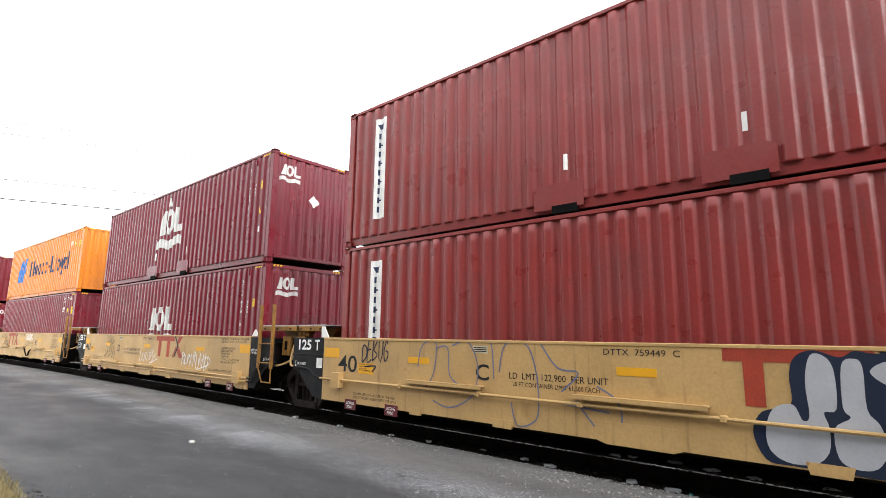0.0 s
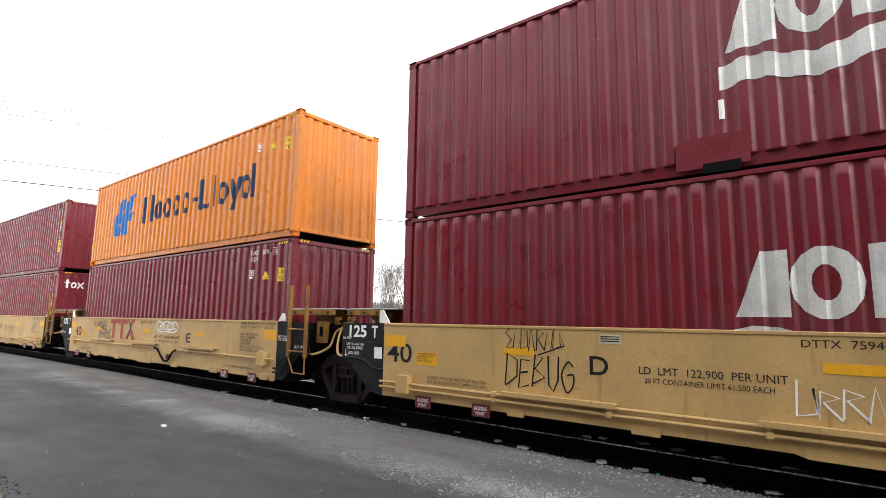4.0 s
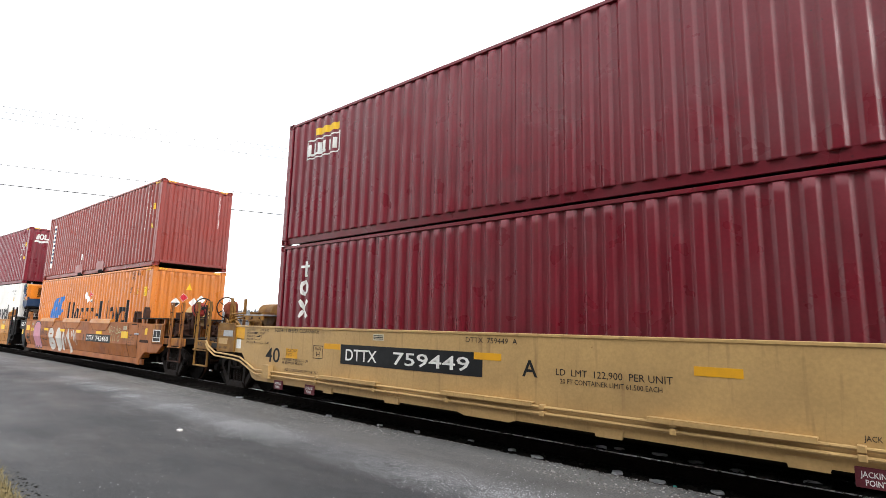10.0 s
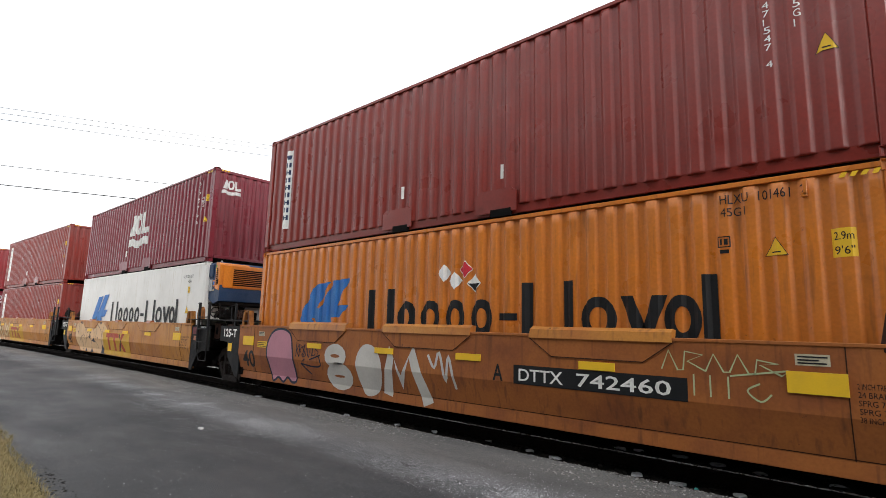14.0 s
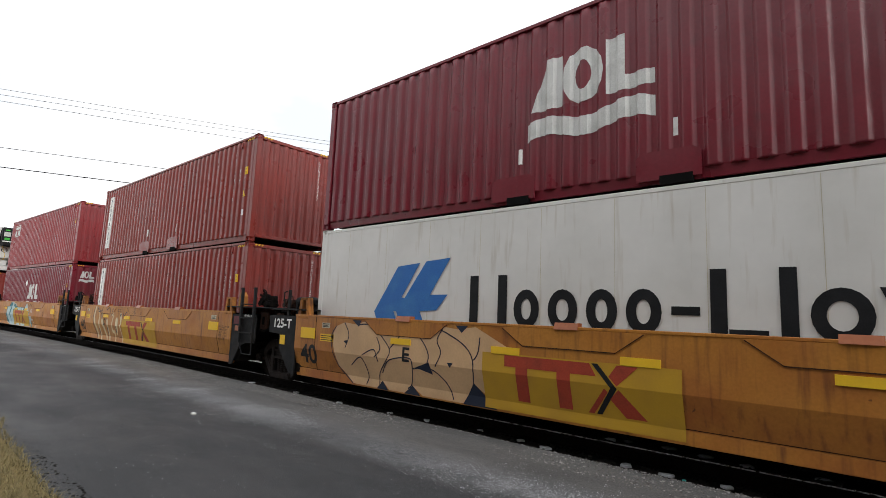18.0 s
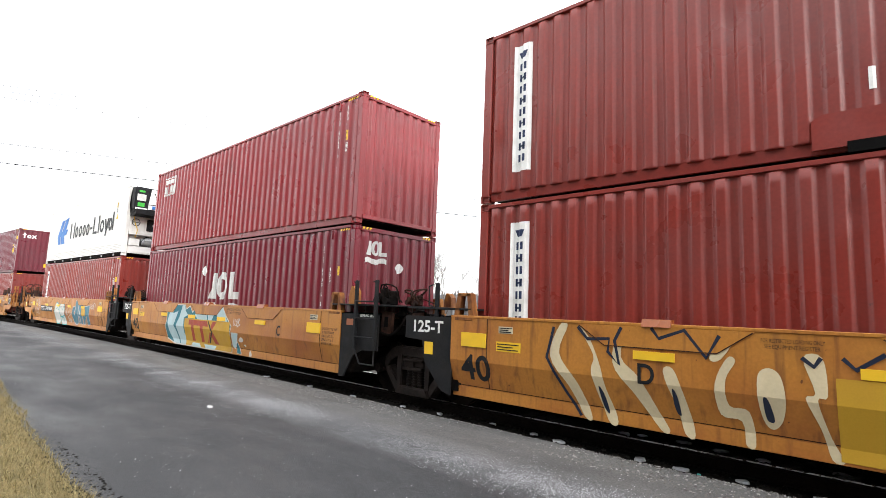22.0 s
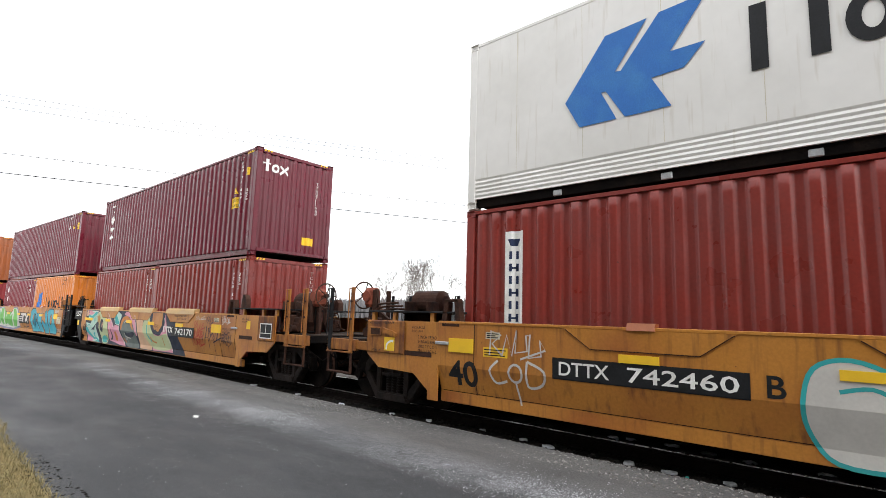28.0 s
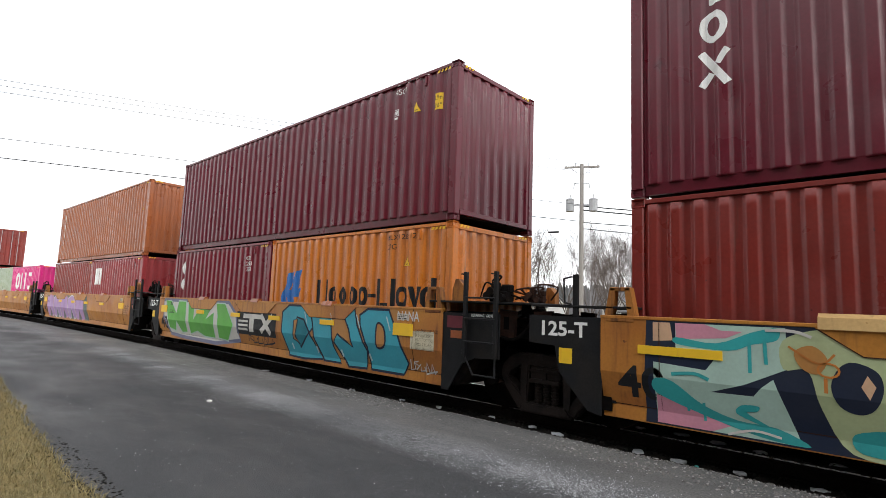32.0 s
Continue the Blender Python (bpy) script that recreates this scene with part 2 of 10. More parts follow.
def words_mesh(text, height, width=None, bold=0.0):
    """Flat letters in x and z, standing on z = 0 from x = 0; height is that of a capital. Gives coordinates and faces."""
    key = (text, bold)
    if key not in WORDS:
        cu = bpy.data.curves.new("words", "FONT")
        cu.body, cu.size, cu.resolution_u, cu.offset = text, 1.0, 5 if len(text) < 5 else 2, bold
        ob = bpy.data.objects.new("words", cu)
        me = bpy.data.meshes.new_from_object(ob)
        WORDS[key] = ([tuple(v.co) for v in me.vertices], [tuple(p.vertices) for p in me.polygons])
        bpy.data.objects.remove(ob)
        bpy.data.curves.remove(cu)
        bpy.data.meshes.remove(me)
    co, faces = WORDS[key]
    xs = [c[0] for c in co]
    k = height / 0.69
    kx = k if width is None else width / max(max(xs) - min(xs), 1e-6)
    x0 = min(xs)
    return [((x - x0) * kx, y * k) for x, y, _ in co], faces


WORDS = {}


# ---- ground, lane and tracks ----
# Tracks along x; near face of the wagons at y 6.255, centre line of the first track at 7.805, rail tops at 0.10.
TRACK_Y, TRACK2_Y = 7.805, 12.30


def bend(x):
    """How far the line and the lane swing towards the viewpoint's side in the distance."""
    u = min(x + 15.0, 0.0)
    return -0.00115 * u * u if u > -42.0 else -0.00115 * 42.0 * (2 * -u - 42.0)


def bent_run(bm, outline, x0, x1, fine=2.0):
    """A profile in y and z drawn along the bend of the line."""
    xs, rows = [x0], []
    while xs[-1] < x1:
        xs.append(min(xs[-1] + (fine if -60 < xs[-1] < -14 else 10.0), x1))
    for x in xs:
        rows.append([bm.verts.new((x, y + bend(x), z)) for y, z in outline])
    n = len(outline)
    for a, b in zip(rows, rows[1:]):
        for i in range(n):
            bm.faces.new((a[i], b[i], b[(i + 1) % n], a[(i + 1) % n]))
    bm.faces.new(rows[0])
    bm.faces.new(rows[-1][::-1])
    return bm


def sheet(xs, ys, height):
    bm = B()
    grid = [[bm.verts.new((x, y, height(x, y))) for y in ys] for x in xs]
    for i in range(len(xs) - 1):
        for j in range(len(ys) - 1):
            bm.faces.new((grid[i][j], grid[i + 1][j], grid[i + 1][j + 1], grid[i][j + 1]))
    return bm


def ground_z(x, y):
    if y < 1.0:
        return 0.01 + 0.03 * noise.noise(Vector((x * 0.8, y * 0.8, 0)))
    if y < 1.5:
        return -0.02
    if y < 6.0:
        return -0.10
    if y < 15:
        return -0.16
    return -0.16 - 0.55 * min((y - 15) / 40, 1) + 0.12 * noise.noise(Vector((x * 0.12, y * 0.12, 3)))


M_EARTH = surface("winter_field", (0.150, 0.118, 0.066), (0.085, 0.075, 0.045), 0.95, scale=0.35, fine=4.0, bump=0.6, bump_scale=6, vary=0.3)
solo("ground", sheet([-900, -400, -200, -120] + list(range(-80, 41, 4)) + [80, 200, 500, 900], [-900, -200, -60, -20, -6, -2, 0, 0.5, 1.0, 1.5, 6.0, 6.3, 15] + list(range(17, 100, 4)) + [140, 200, 350, 700, 1500], ground_z), M_EARTH, "brown winter field of faded grass reaching the horizon", "ground", kind="structure")


def asphalt():
    """Damp asphalt: dark aggregate, a pale dusting of grit in drifts along the lane, a gritty shoulder by the track."""
    m, n, l = nodes_of("damp_asphalt")
    p = n["Principled BSDF"]
    tc, sep = n.new("ShaderNodeTexCoord"), n.new("ShaderNodeSeparateXYZ")
    l.new(tc.outputs["Object"], sep.inputs["Vector"])
    base = mix_node(n, l, ramp_node(n, l, noise_node(n, l, 0.35, (0.4, 1.4, 1), 5.0, False), 0.35, 0.68), (0.030, 0.032, 0.035), (0.049, 0.051, 0.054))
    grain = ramp_node(n, l, noise_node(n, l, 120, (1, 1, 1), 2.0, False), 0.50, 0.72)
    base = mix_node(n, l, grain, base, (0.135, 0.137, 0.141))
    base = mix_node(n, l, ramp_node(n, l, noise_node(n, l, 26, (1, 1, 1), 3.0, False), 0.50, 0.70, 0.0, 0.55), base, (0.020, 0.021, 0.023))
    y = sep.outputs["Y"]

    def band(lo, hi):
        up, down, both = ramp_node(n, l, y, lo - 0.7, lo + 0.5), ramp_node(n, l, y, hi - 0.4, hi + 0.6, 1.0, 0.0), n.new("ShaderNodeMath")
        both.operation = "MULTIPLY"
        l.new(up, both.inputs[0])
        l.new(down, both.inputs[1])
        return both.outputs[0]

    def times(a, b):
        k = n.new("ShaderNodeMath")
        k.operation = "MULTIPLY"
        l.new(a, k.inputs[0])
        l.new(b, k.inputs[1])
        return k.outputs[0]

    shoulder = times(ramp_node(n, l, y, 4.7, 5.35), ramp_node(n, l, noise_node(n, l, 1.1, (0.4, 1.2, 1), 5.0, False), 0.30, 0.60, 0.55, 1.0))
    base = mix_node(n, l, times(shoulder, ramp_node(n, l, noise_node(n, l, 45, (1, 1, 1), 4.0, False), 0.34, 0.70, 0.25, 1.0)), base, (0.185, 0.18, 0.172))
    drift = times(band(4.85, 4.75), ramp_node(n, l, noise_node(n, l, 0.75, (0.5, 1.0, 1), 5.0, False), 0.34, 0.62, 0.10, 1.0))
    specks = ramp_node(n, l, noise_node(n, l, 70, (1, 1, 1), 3.0, False), 0.50, 0.60)
    base = mix_node(n, l, times(drift, specks), base, (0.70, 0.72, 0.75))
    dust = times(drift, ramp_node(n, l, noise_node(n, l, 9, (0.6, 1, 1), 5.0, False), 0.40, 0.72, 0.05, 0.60))
    base = mix_node(n, l, dust, base, (0.36, 0.37, 0.39))
    l.new(base, p.inputs["Base Color"])
    p.inputs["Specular IOR Level"].default_value = 0.24
    l.new(ramp_node(n, l, noise_node(n, l, 0.7, (0.6, 1.4, 1), 4.0, False), 0.35, 0.65, 0.48, 0.82), p.inputs["Roughness"])
    b = n.new("ShaderNodeBump")
    b.inputs["Strength"].default_value, b.inputs["Distance"].default_value = 0.8, 0.012
    l.new(noise_node(n, l, 95, (1, 1, 1), 4.0, False), b.inputs["Height"])
    l.new(b.outputs["Normal"], p.inputs["Normal"])
    return m


def uneven(x, a):
    return a + 0.07 * noise.noise(Vector((x * 0.9, 0, 7))) + 0.03 * noise.noise(Vector((x * 4, 0, 9)))


lane = B()
xs = [-140 + k * 4 for k in range(30)] + [-20 + k * 0.2 for k in range(140)] + [8 + k * 4 for k in range(11)]
rows_y = [None, 2.2, 3.2, 4.2, 5.2, None]
grid = []
for x in xs:
    ys = [uneven(x, 1.40) + (0.0 if x > -40 else bend(x)), 2.2 + bend(x) * 0.6, 3.2 + bend(x) * 0.7, 4.2 + bend(x) * 0.8, 5.2 + bend(x) * 0.9, uneven(x + 50, 6.33) + bend(x)]
    col = [lane.verts.new((x, y, 0.012 * noise.noise(Vector((x * 0.3, y * 0.5, 1))))) for y in ys]
    grid.append([lane.verts.new((x, ys[0] - 0.02, -0.12))] + col + [lane.verts.new((x, ys[-1] + 0.10, -0.14))])
for a, b in zip(grid, grid[1:]):
    for j in range(7):
        lane.faces.new((a[j], b[j], b[j + 1], a[j + 1]))
M_ASPHALT = asphalt()
solo("road", lane, M_ASPHALT, "dark damp asphalt lane dusted with pale grit", "road", kind="structure")

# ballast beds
# First bed near-black: the shade under the train is put into its colour.
M_BALLAST = surface("shaded_dirty_ballast", (0.008, 0.007, 0.0065), (0.005, 0.0045, 0.0045), 1.0, scale=2.5, fine=22, bump=1.0, bump_scale=22, vary=0.45, gloss=0.1)
M_BALLAST2 = surface("grey_ballast", (0.10, 0.095, 0.088), (0.055, 0.05, 0.045), 0.95, scale=1.6, fine=18, bump=1.0, bump_scale=20, vary=0.5)
for name, yc, m, lab in (("ballast_bed", TRACK_Y, M_BALLAST, "dark ballast under the first track, shade in its colour"), ("ballast_bed", TRACK2_Y, M_BALLAST2, "grey stone ballast under the second track")):
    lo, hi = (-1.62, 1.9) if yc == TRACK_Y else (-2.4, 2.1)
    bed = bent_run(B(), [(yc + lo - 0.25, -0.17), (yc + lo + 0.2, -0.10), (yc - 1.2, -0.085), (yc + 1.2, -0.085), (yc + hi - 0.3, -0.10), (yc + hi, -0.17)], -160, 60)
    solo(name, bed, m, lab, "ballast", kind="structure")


def stones(name, n, x0, x1, y0, y1, z, size, material, label, seed, bunch=None, bank=None):
    """Loose stones as one piece of stuff."""
    r = random.Random(seed)
    ico = B()
    bmesh.ops.create_icosphere(ico, subdivisions=1, radius=1.0)
    ico.verts.ensure_lookup_table()
    base = np.array([v.co[:] for v in ico.verts])
    tris = np.array([[v.index for v in f.verts] for f in ico.faces])
    ico.free()
    keep = tris[::1]
    co, fs = [], []
    for i in range(n):
        x, y = r.uniform(x0, x1), r.uniform(y0, y1)
        if bunch is not None:
            for _ in range(30):
                if noise.noise(Vector((x * 0.55, y * 1.9, bunch))) + 0.6 * noise.noise(Vector((x * 2.0, y * 5.0, bunch))) > r.uniform(0.0, 0.45):
                    break
                x, y = r.uniform(x0, x1), r.uniform(y0, y1)
        if bank is not None:
            y = bank + r.gauss(0.0, 0.17 + 0.22 * abs(noise.noise(Vector((x * 0.7, 0, 4)))))
        s = size * r.uniform(0.5, 1.5)
        a = r.uniform(0, math.tau)
        k = np.array([s * r.uniform(0.7, 1.3), s * r.uniform(0.7, 1.3), s * r.uniform(0.45, 0.8)])
        b = base * k * (1 + 0.25 * np.sin(base[:, [1, 2, 0]] * 5 + a))
        c, q = math.cos(a), math.sin(a)
        b = np.stack([b[:, 0] * c - b[:, 1] * q + x, b[:, 0] * q + b[:, 1] * c + y, b[:, 2] + (z(x, y) if callable(z) else z)], 1)
        fs.append(keep + len(co) * len(base))
        co.append(b)
    me = bpy.data.meshes.new(name)
    me.from_pydata(np.concatenate(co).tolist(), [], np.concatenate(fs).tolist())
    me.materials.append(material)
    return solo(name, me, material, label, "stones", kind="stuff")


def stone_mat(name, a, b, c):
    """Stones that differ one from the next."""
    m, n, l = nodes_of(name)
    geo, ramp = n.new("ShaderNodeNewGeometry"), n.new("ShaderNodeValToRGB")
    ramp.color_ramp.elements[0].color, ramp.color_ramp.elements[1].color = (*a, 1), (*b, 1)
    e = ramp.color_ramp.elements.new(0.6)
    e.color = (*c, 1)
    l.new(geo.outputs["Random Per Island"], ramp.inputs["Fac"])
    l.new(ramp.outputs["Color"], n["Principled BSDF"].inputs["Base Color"])
    n["Principled BSDF"].inputs["Roughness"].default_value = 0.9
    n["Principled BSDF"].inputs["Specular IOR Level"].default_value = 0.2
    return m


# Near-black: shade under the train put into the colour; also edge gravel.
M_STONE = stone_mat("dark_shaded_stones", (0.006, 0.0055, 0.005), (0.030, 0.027, 0.024), (0.010, 0.009, 0.008))
M_STONE2 = stone_mat("pale_stones", (0.09, 0.085, 0.08), (0.34, 0.33, 0.32), (0.18, 0.17, 0.16))
M_GRIT = stone_mat("pale_grit", (0.14, 0.14, 0.145), (0.66, 0.67, 0.70), (0.34, 0.345, 0.355))
stones("ballast_stones", 3600, -16, 3, 6.33, 9.6, -0.085, 0.030, M_STONE, "loose ballast stones around the sleepers, shade in their colour", 3)
stones("ballast_stones", 2600, -12, 4, 9.9, 14.4, -0.085, 0.034, M_STONE2, "loose grey ballast stones between the tracks", 5)
stones("shoulder_gravel", 9000, -20, 2, 5.7, 6.72, lambda x, y: 0.0 - max(y - 6.36, 0) * 0.32, 0.011, M_STONE2, "small gravel along the edge of the lane", 7)
stones("grit", 1700, -14, 0.5, 1.8, 6.3, 0.004, 0.0046, M_GRIT, "pale grit scattered on the lane", 9)
stones("grit", 3200, -14, 0.5, 3.6, 5.6, 0.004, 0.0044, M_GRIT, "looser grit beside the drift on the lane", 14, 8.0)
stones("grit", 26000, -19, 0.5, 4.3, 5.2, 0.004, 0.0044, M_GRIT, "drift of pale grit along the lane", 10, 8.0, 4.72)
stones("edge_gravel", 900, -12, -5, 1.25, 1.6, 0.0, 0.012, M_STONE, "small dark gravel between lane and verge", 11)


# tracks: rails, sleepers, plates
def rail_profile(yc):
    h = 0.10
    return [(yc - 0.07, h - 0.170), (yc + 0.07, h - 0.170), (yc + 0.07, h - 0.158), (yc + 0.010, h - 0.140), (yc + 0.010, h - 0.045), (yc + 0.036, h - 0.030), (yc + 0.036, h - 0.004), (yc + 0.030, h), (yc - 0.030, h), (yc - 0.036, h - 0.004), (yc - 0.036, h - 0.030), (yc - 0.010, h - 0.045), (yc - 0.010, h - 0.140), (yc - 0.07, h - 0.158)]


# Sleepers and rails near-black: shade beneath the wagons put into their colours.
M_TIE = surface("shaded_old_timber", (0.018, 0.015, 0.013), (0.009, 0.008, 0.007), 0.95, scale=4, stretch=(8, 1, 8), fine=40, bump=0.6, bump_scale=20, vary=0.3, gloss=0.08)
M_SHADEDRUST = surface("shaded_rail_rust", (0.010, 0.007, 0.006), (0.006, 0.0045, 0.004), 0.9, scale=6, fine=40, bump=0.2, vary=0.2, gloss=0.08)
for yc, lab in ((TRACK_Y, "railway track of worn steel rails on dark timber sleepers"), (TRACK2_Y, "second railway track of rusty rails on timber sleepers")):
    t = tagged(new("railway_track"), lab, "railway track", kind="structure")
    for s in (-1, 1):
        r = part("rail", bent_run(B(), rail_profile(yc + s * 0.752), -160, 60), M_SHADEDRUST, t)
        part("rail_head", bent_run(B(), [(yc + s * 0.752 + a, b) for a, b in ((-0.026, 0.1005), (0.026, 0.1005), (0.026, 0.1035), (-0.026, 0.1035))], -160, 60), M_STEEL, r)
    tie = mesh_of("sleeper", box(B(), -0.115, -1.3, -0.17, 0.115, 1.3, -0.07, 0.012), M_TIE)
    plate = mesh_of("tie_plate", box(B(), -0.09, -0.18, -0.072, 0.09, 0.18, -0.058, 0.004), M_SHADEDRUST)
    rr = random.Random(int(yc))
    for k in range(110):
        x = -54 + k * 0.56
        o = part("sleeper", tie, M_TIE, t)
        o.matrix_local = pose(x + rr.uniform(-0.03, 0.03), yc + bend(x) + rr.uniform(-0.05, 0.05), rr.uniform(-0.012, 0.004), 0, 0, rr.uniform(-1.2, 1.2))
        if -12 < x < 3:
            for s in (-1, 1):
                part("tie_plate", plate, M_SHADEDRUST, o).location = (0, s * 0.752, 0)

# white ice and litter left along the track and on the lane
M_ICE = surface("dirty_ice", (0.62, 0.64, 0.66), (0.42, 0.43, 0.44), 0.5, scale=6, fine=30, bump=0.3, vary=0.1)


def scrap(x, y, z, w, d, seed, name="ice_chunk", label="flat dirty white ice chunk beside the rail", m=None):
    r = random.Random(seed)
    n = 8
    pts = [(w * r.uniform(0.4, 1.15) * math.cos(i * math.tau / n), d * r.uniform(0.6, 1.1) * math.sin(i * math.tau / n)) for i in range(n)]
    bm = B()
    lo = [bm.verts.new((a, b, -0.03)) for a, b in pts]
    mid = [bm.verts.new((a, b, 0.004 + r.uniform(0, 0.006))) for a, b in pts]
    hi = [bm.verts.new((a * 0.86, b * 0.86, 0.006 + r.uniform(0, 0.010))) for a, b in pts]
    for p, q in ((lo, mid), (mid, hi)):
        for i in range(n):
            bm.faces.new((p[i], p[(i + 1) % n], q[(i + 1) % n], q[i]))
    bm.faces.new(hi)
    return solo(name, bm, m or M_ICE, label, "ice", "ice chunks along the track", at=pose(x, y, z, 0, 0, r.uniform(-20, 20)))


spots = [(-6.31, 6.80, 0.10), (-4.42, 6.85, 0.09), (-3.96, 6.75, 0.14), (-2.80, 6.78, 0.15), (-2.29, 6.75, 0.12), (-1.65, 6.80, 0.12), (-5.25, 6.91, 0.08), (-7.19, 6.75, 0.10), (-8.60, 6.68, 0.12), (-10.2, 6.72, 0.12), (-12.1, 6.70, 0.14), (-3.55, 8.05, 0.12), (-3.32, 8.13, 0.08), (-2.74, 8.23, 0.13), (-2.25, 8.13, 0.13), (-1.69, 8.05, 0.12), (-0.9, 8.1, 0.12), (-2.40, 11.22, 0.12), (-1.78, 12.34, 0.12), (-0.9, 6.78, 0.11), (-0.2, 6.74, 0.1)]
for k, (x, y, s) in enumerate(spots):
    scrap(x, y, -0.07, s * 0.9, s * 0.6, 40 + k)
scrap(-8.62, 3.82, 0.012, 0.085, 0.055, 99, "paper_scrap", "crumpled white paper scrap on the asphalt lane", M_WHITE)
scrap(-2.05, 6.62, -0.06, 0.03, 0.02, 98, "litter", "tiny teal scrap of litter on the gravel", surface("teal_plastic", (0.03, 0.35, 0.33), None, 0.4, bump=0))

# straw grass on the near verge
def flare(x):
    """The verge widens away from the viewpoint."""
    return 0.048 * min(max(-5.6 - x, 0.0), 9.0)


M_STRAW = stone_mat("straw_grass", (0.17, 0.145, 0.07), (0.36, 0.30, 0.15), (0.26, 0.21, 0.10))
M_TURF = surface("thatch", (0.24, 0.18, 0.075), (0.13, 0.105, 0.05), 0.95, scale=5, fine=60, bump=1.0, bump_scale=50, vary=0.4)
verge = B()
for i in range(96):
    x = -30 + i * 0.3
    ys = [-1.5, 0.0, 0.8, uneven(x + 20, 1.15) + flare(x), uneven(x + 20, 1.36) + flare(x)]
    zs = [0.05, 0.06, 0.05, 0.05, -0.02]
    verge.verts.ensure_lookup_table()
    for y, z in zip(ys, zs):
        verge.verts.new((x, y, z + 0.02 * noise.noise(Vector((x * 2, y * 2, 0)))))
verge.verts.ensure_lookup_table()
for i in range(95):
    for j in range(4):
        a = i * 5 + j
        verge.faces.new((verge.verts[a], verge.verts[a + 5], verge.verts[a + 6], verge.verts[a + 1]))
solo("verge", verge, M_TURF, "matted straw-coloured winter verge beside the lane", "verge", kind="structure")
r = random.Random(12)
co, fs = [], []
for k in range(26000):
    x = -4.3 - 11.0 * r.random() ** 1.5
    y = 1.46 + flare(x) - 1.5 * r.random()
    if y > uneven(x + 20, 1.34) + flare(x):
        continue
    h, a, lean = r.uniform(0.03, 0.085), r.uniform(0, math.tau), r.uniform(0.02, 0.10)
    w = 0.0028
    dx, dy = math.cos(a), math.sin(a)
    z = 0.045
    b = len(co)
    co += [(x - dy * w, y + dx * w, z), (x + dy * w, y - dx * w, z), (x + dx * lean * 0.5 + dy * w * 0.7, y + dy * lean * 0.5 - dx * w * 0.7, z + h * 0.7), (x + dx * lean * 0.5 - dy * w * 0.7, y + dy * lean * 0.5 + dx * w * 0.7, z + h * 0.7), (x + dx * lean * 1.4, y + dy * lean * 1.4, z + h * 0.85)]
    fs += [(b, b + 1, b + 2, b + 3), (b + 3, b + 2, b + 4)]
me = bpy.data.meshes.new("grass")
me.from_pydata(co, [], fs)
me.materials.append(M_STRAW)
solo("grass", me, M_STRAW, "dry straw-coloured grass blades on the verge", "grass", kind="stuff")


# unseen dark wall added behind the viewpoint to block light and reflections
M_BACKWALL = surface("light_blocking_wall", (0.125, 0.115, 0.105), (0.09, 0.085, 0.08), 0.85, scale=2, stretch=(0.4, 0.4, 6), fine=20, bump=0.3)
solo("wall_south", box(B(), -17.0, -4.9, -0.1, 26.0, -4.6, 9.5, 0.01), M_BACKWALL, "unseen dark wall added to block light behind the viewpoint", "wall", kind="structure")
# ---- beyond the tracks: pole, wires, trees, houses, woods ----
def wire(a, b, sag, r, material):
    """A hanging wire in short straight lengths."""
    a, b = Vector(a), Vector(b)
    n = 22
    pts = []
    for i in range(n + 1):
        t = i / n
        p = a.lerp(b, t)
        p.z -= sag * 4 * t * (1 - t)
        pts.append(p)
    bm = B()
    loops = []
    d = (b - a).normalized()
    u = d.orthogonal().normalized()
    v = d.cross(u)
    for p in pts:
        loops.append([bm.verts.new(p + (u * math.cos(t) + v * math.sin(t)) * r) for t in (0.0, 1.257, 2.513, 3.770, 5.027)])
    for p, q in zip(loops, loops[1:]):
        for i in range(5):
            bm.faces.new((p[i], p[(i + 1) % 5], q[(i + 1) % 5], q[i]))
    return bm


M_POLE = surface("grey_pole_wood", (0.30, 0.285, 0.265), (0.22, 0.20, 0.185), 0.9, scale=3, stretch=(6, 6, 0.4), fine=50, bump=0.3)
M_WIRE = surface("black_cable", (0.02, 0.02, 0.022), None, 0.6, bump=0)
M_TRANSF = surface("transformer_grey", (0.36, 0.37, 0.38), (0.28, 0.29, 0.30), 0.5, scale=4, bump=0.05)


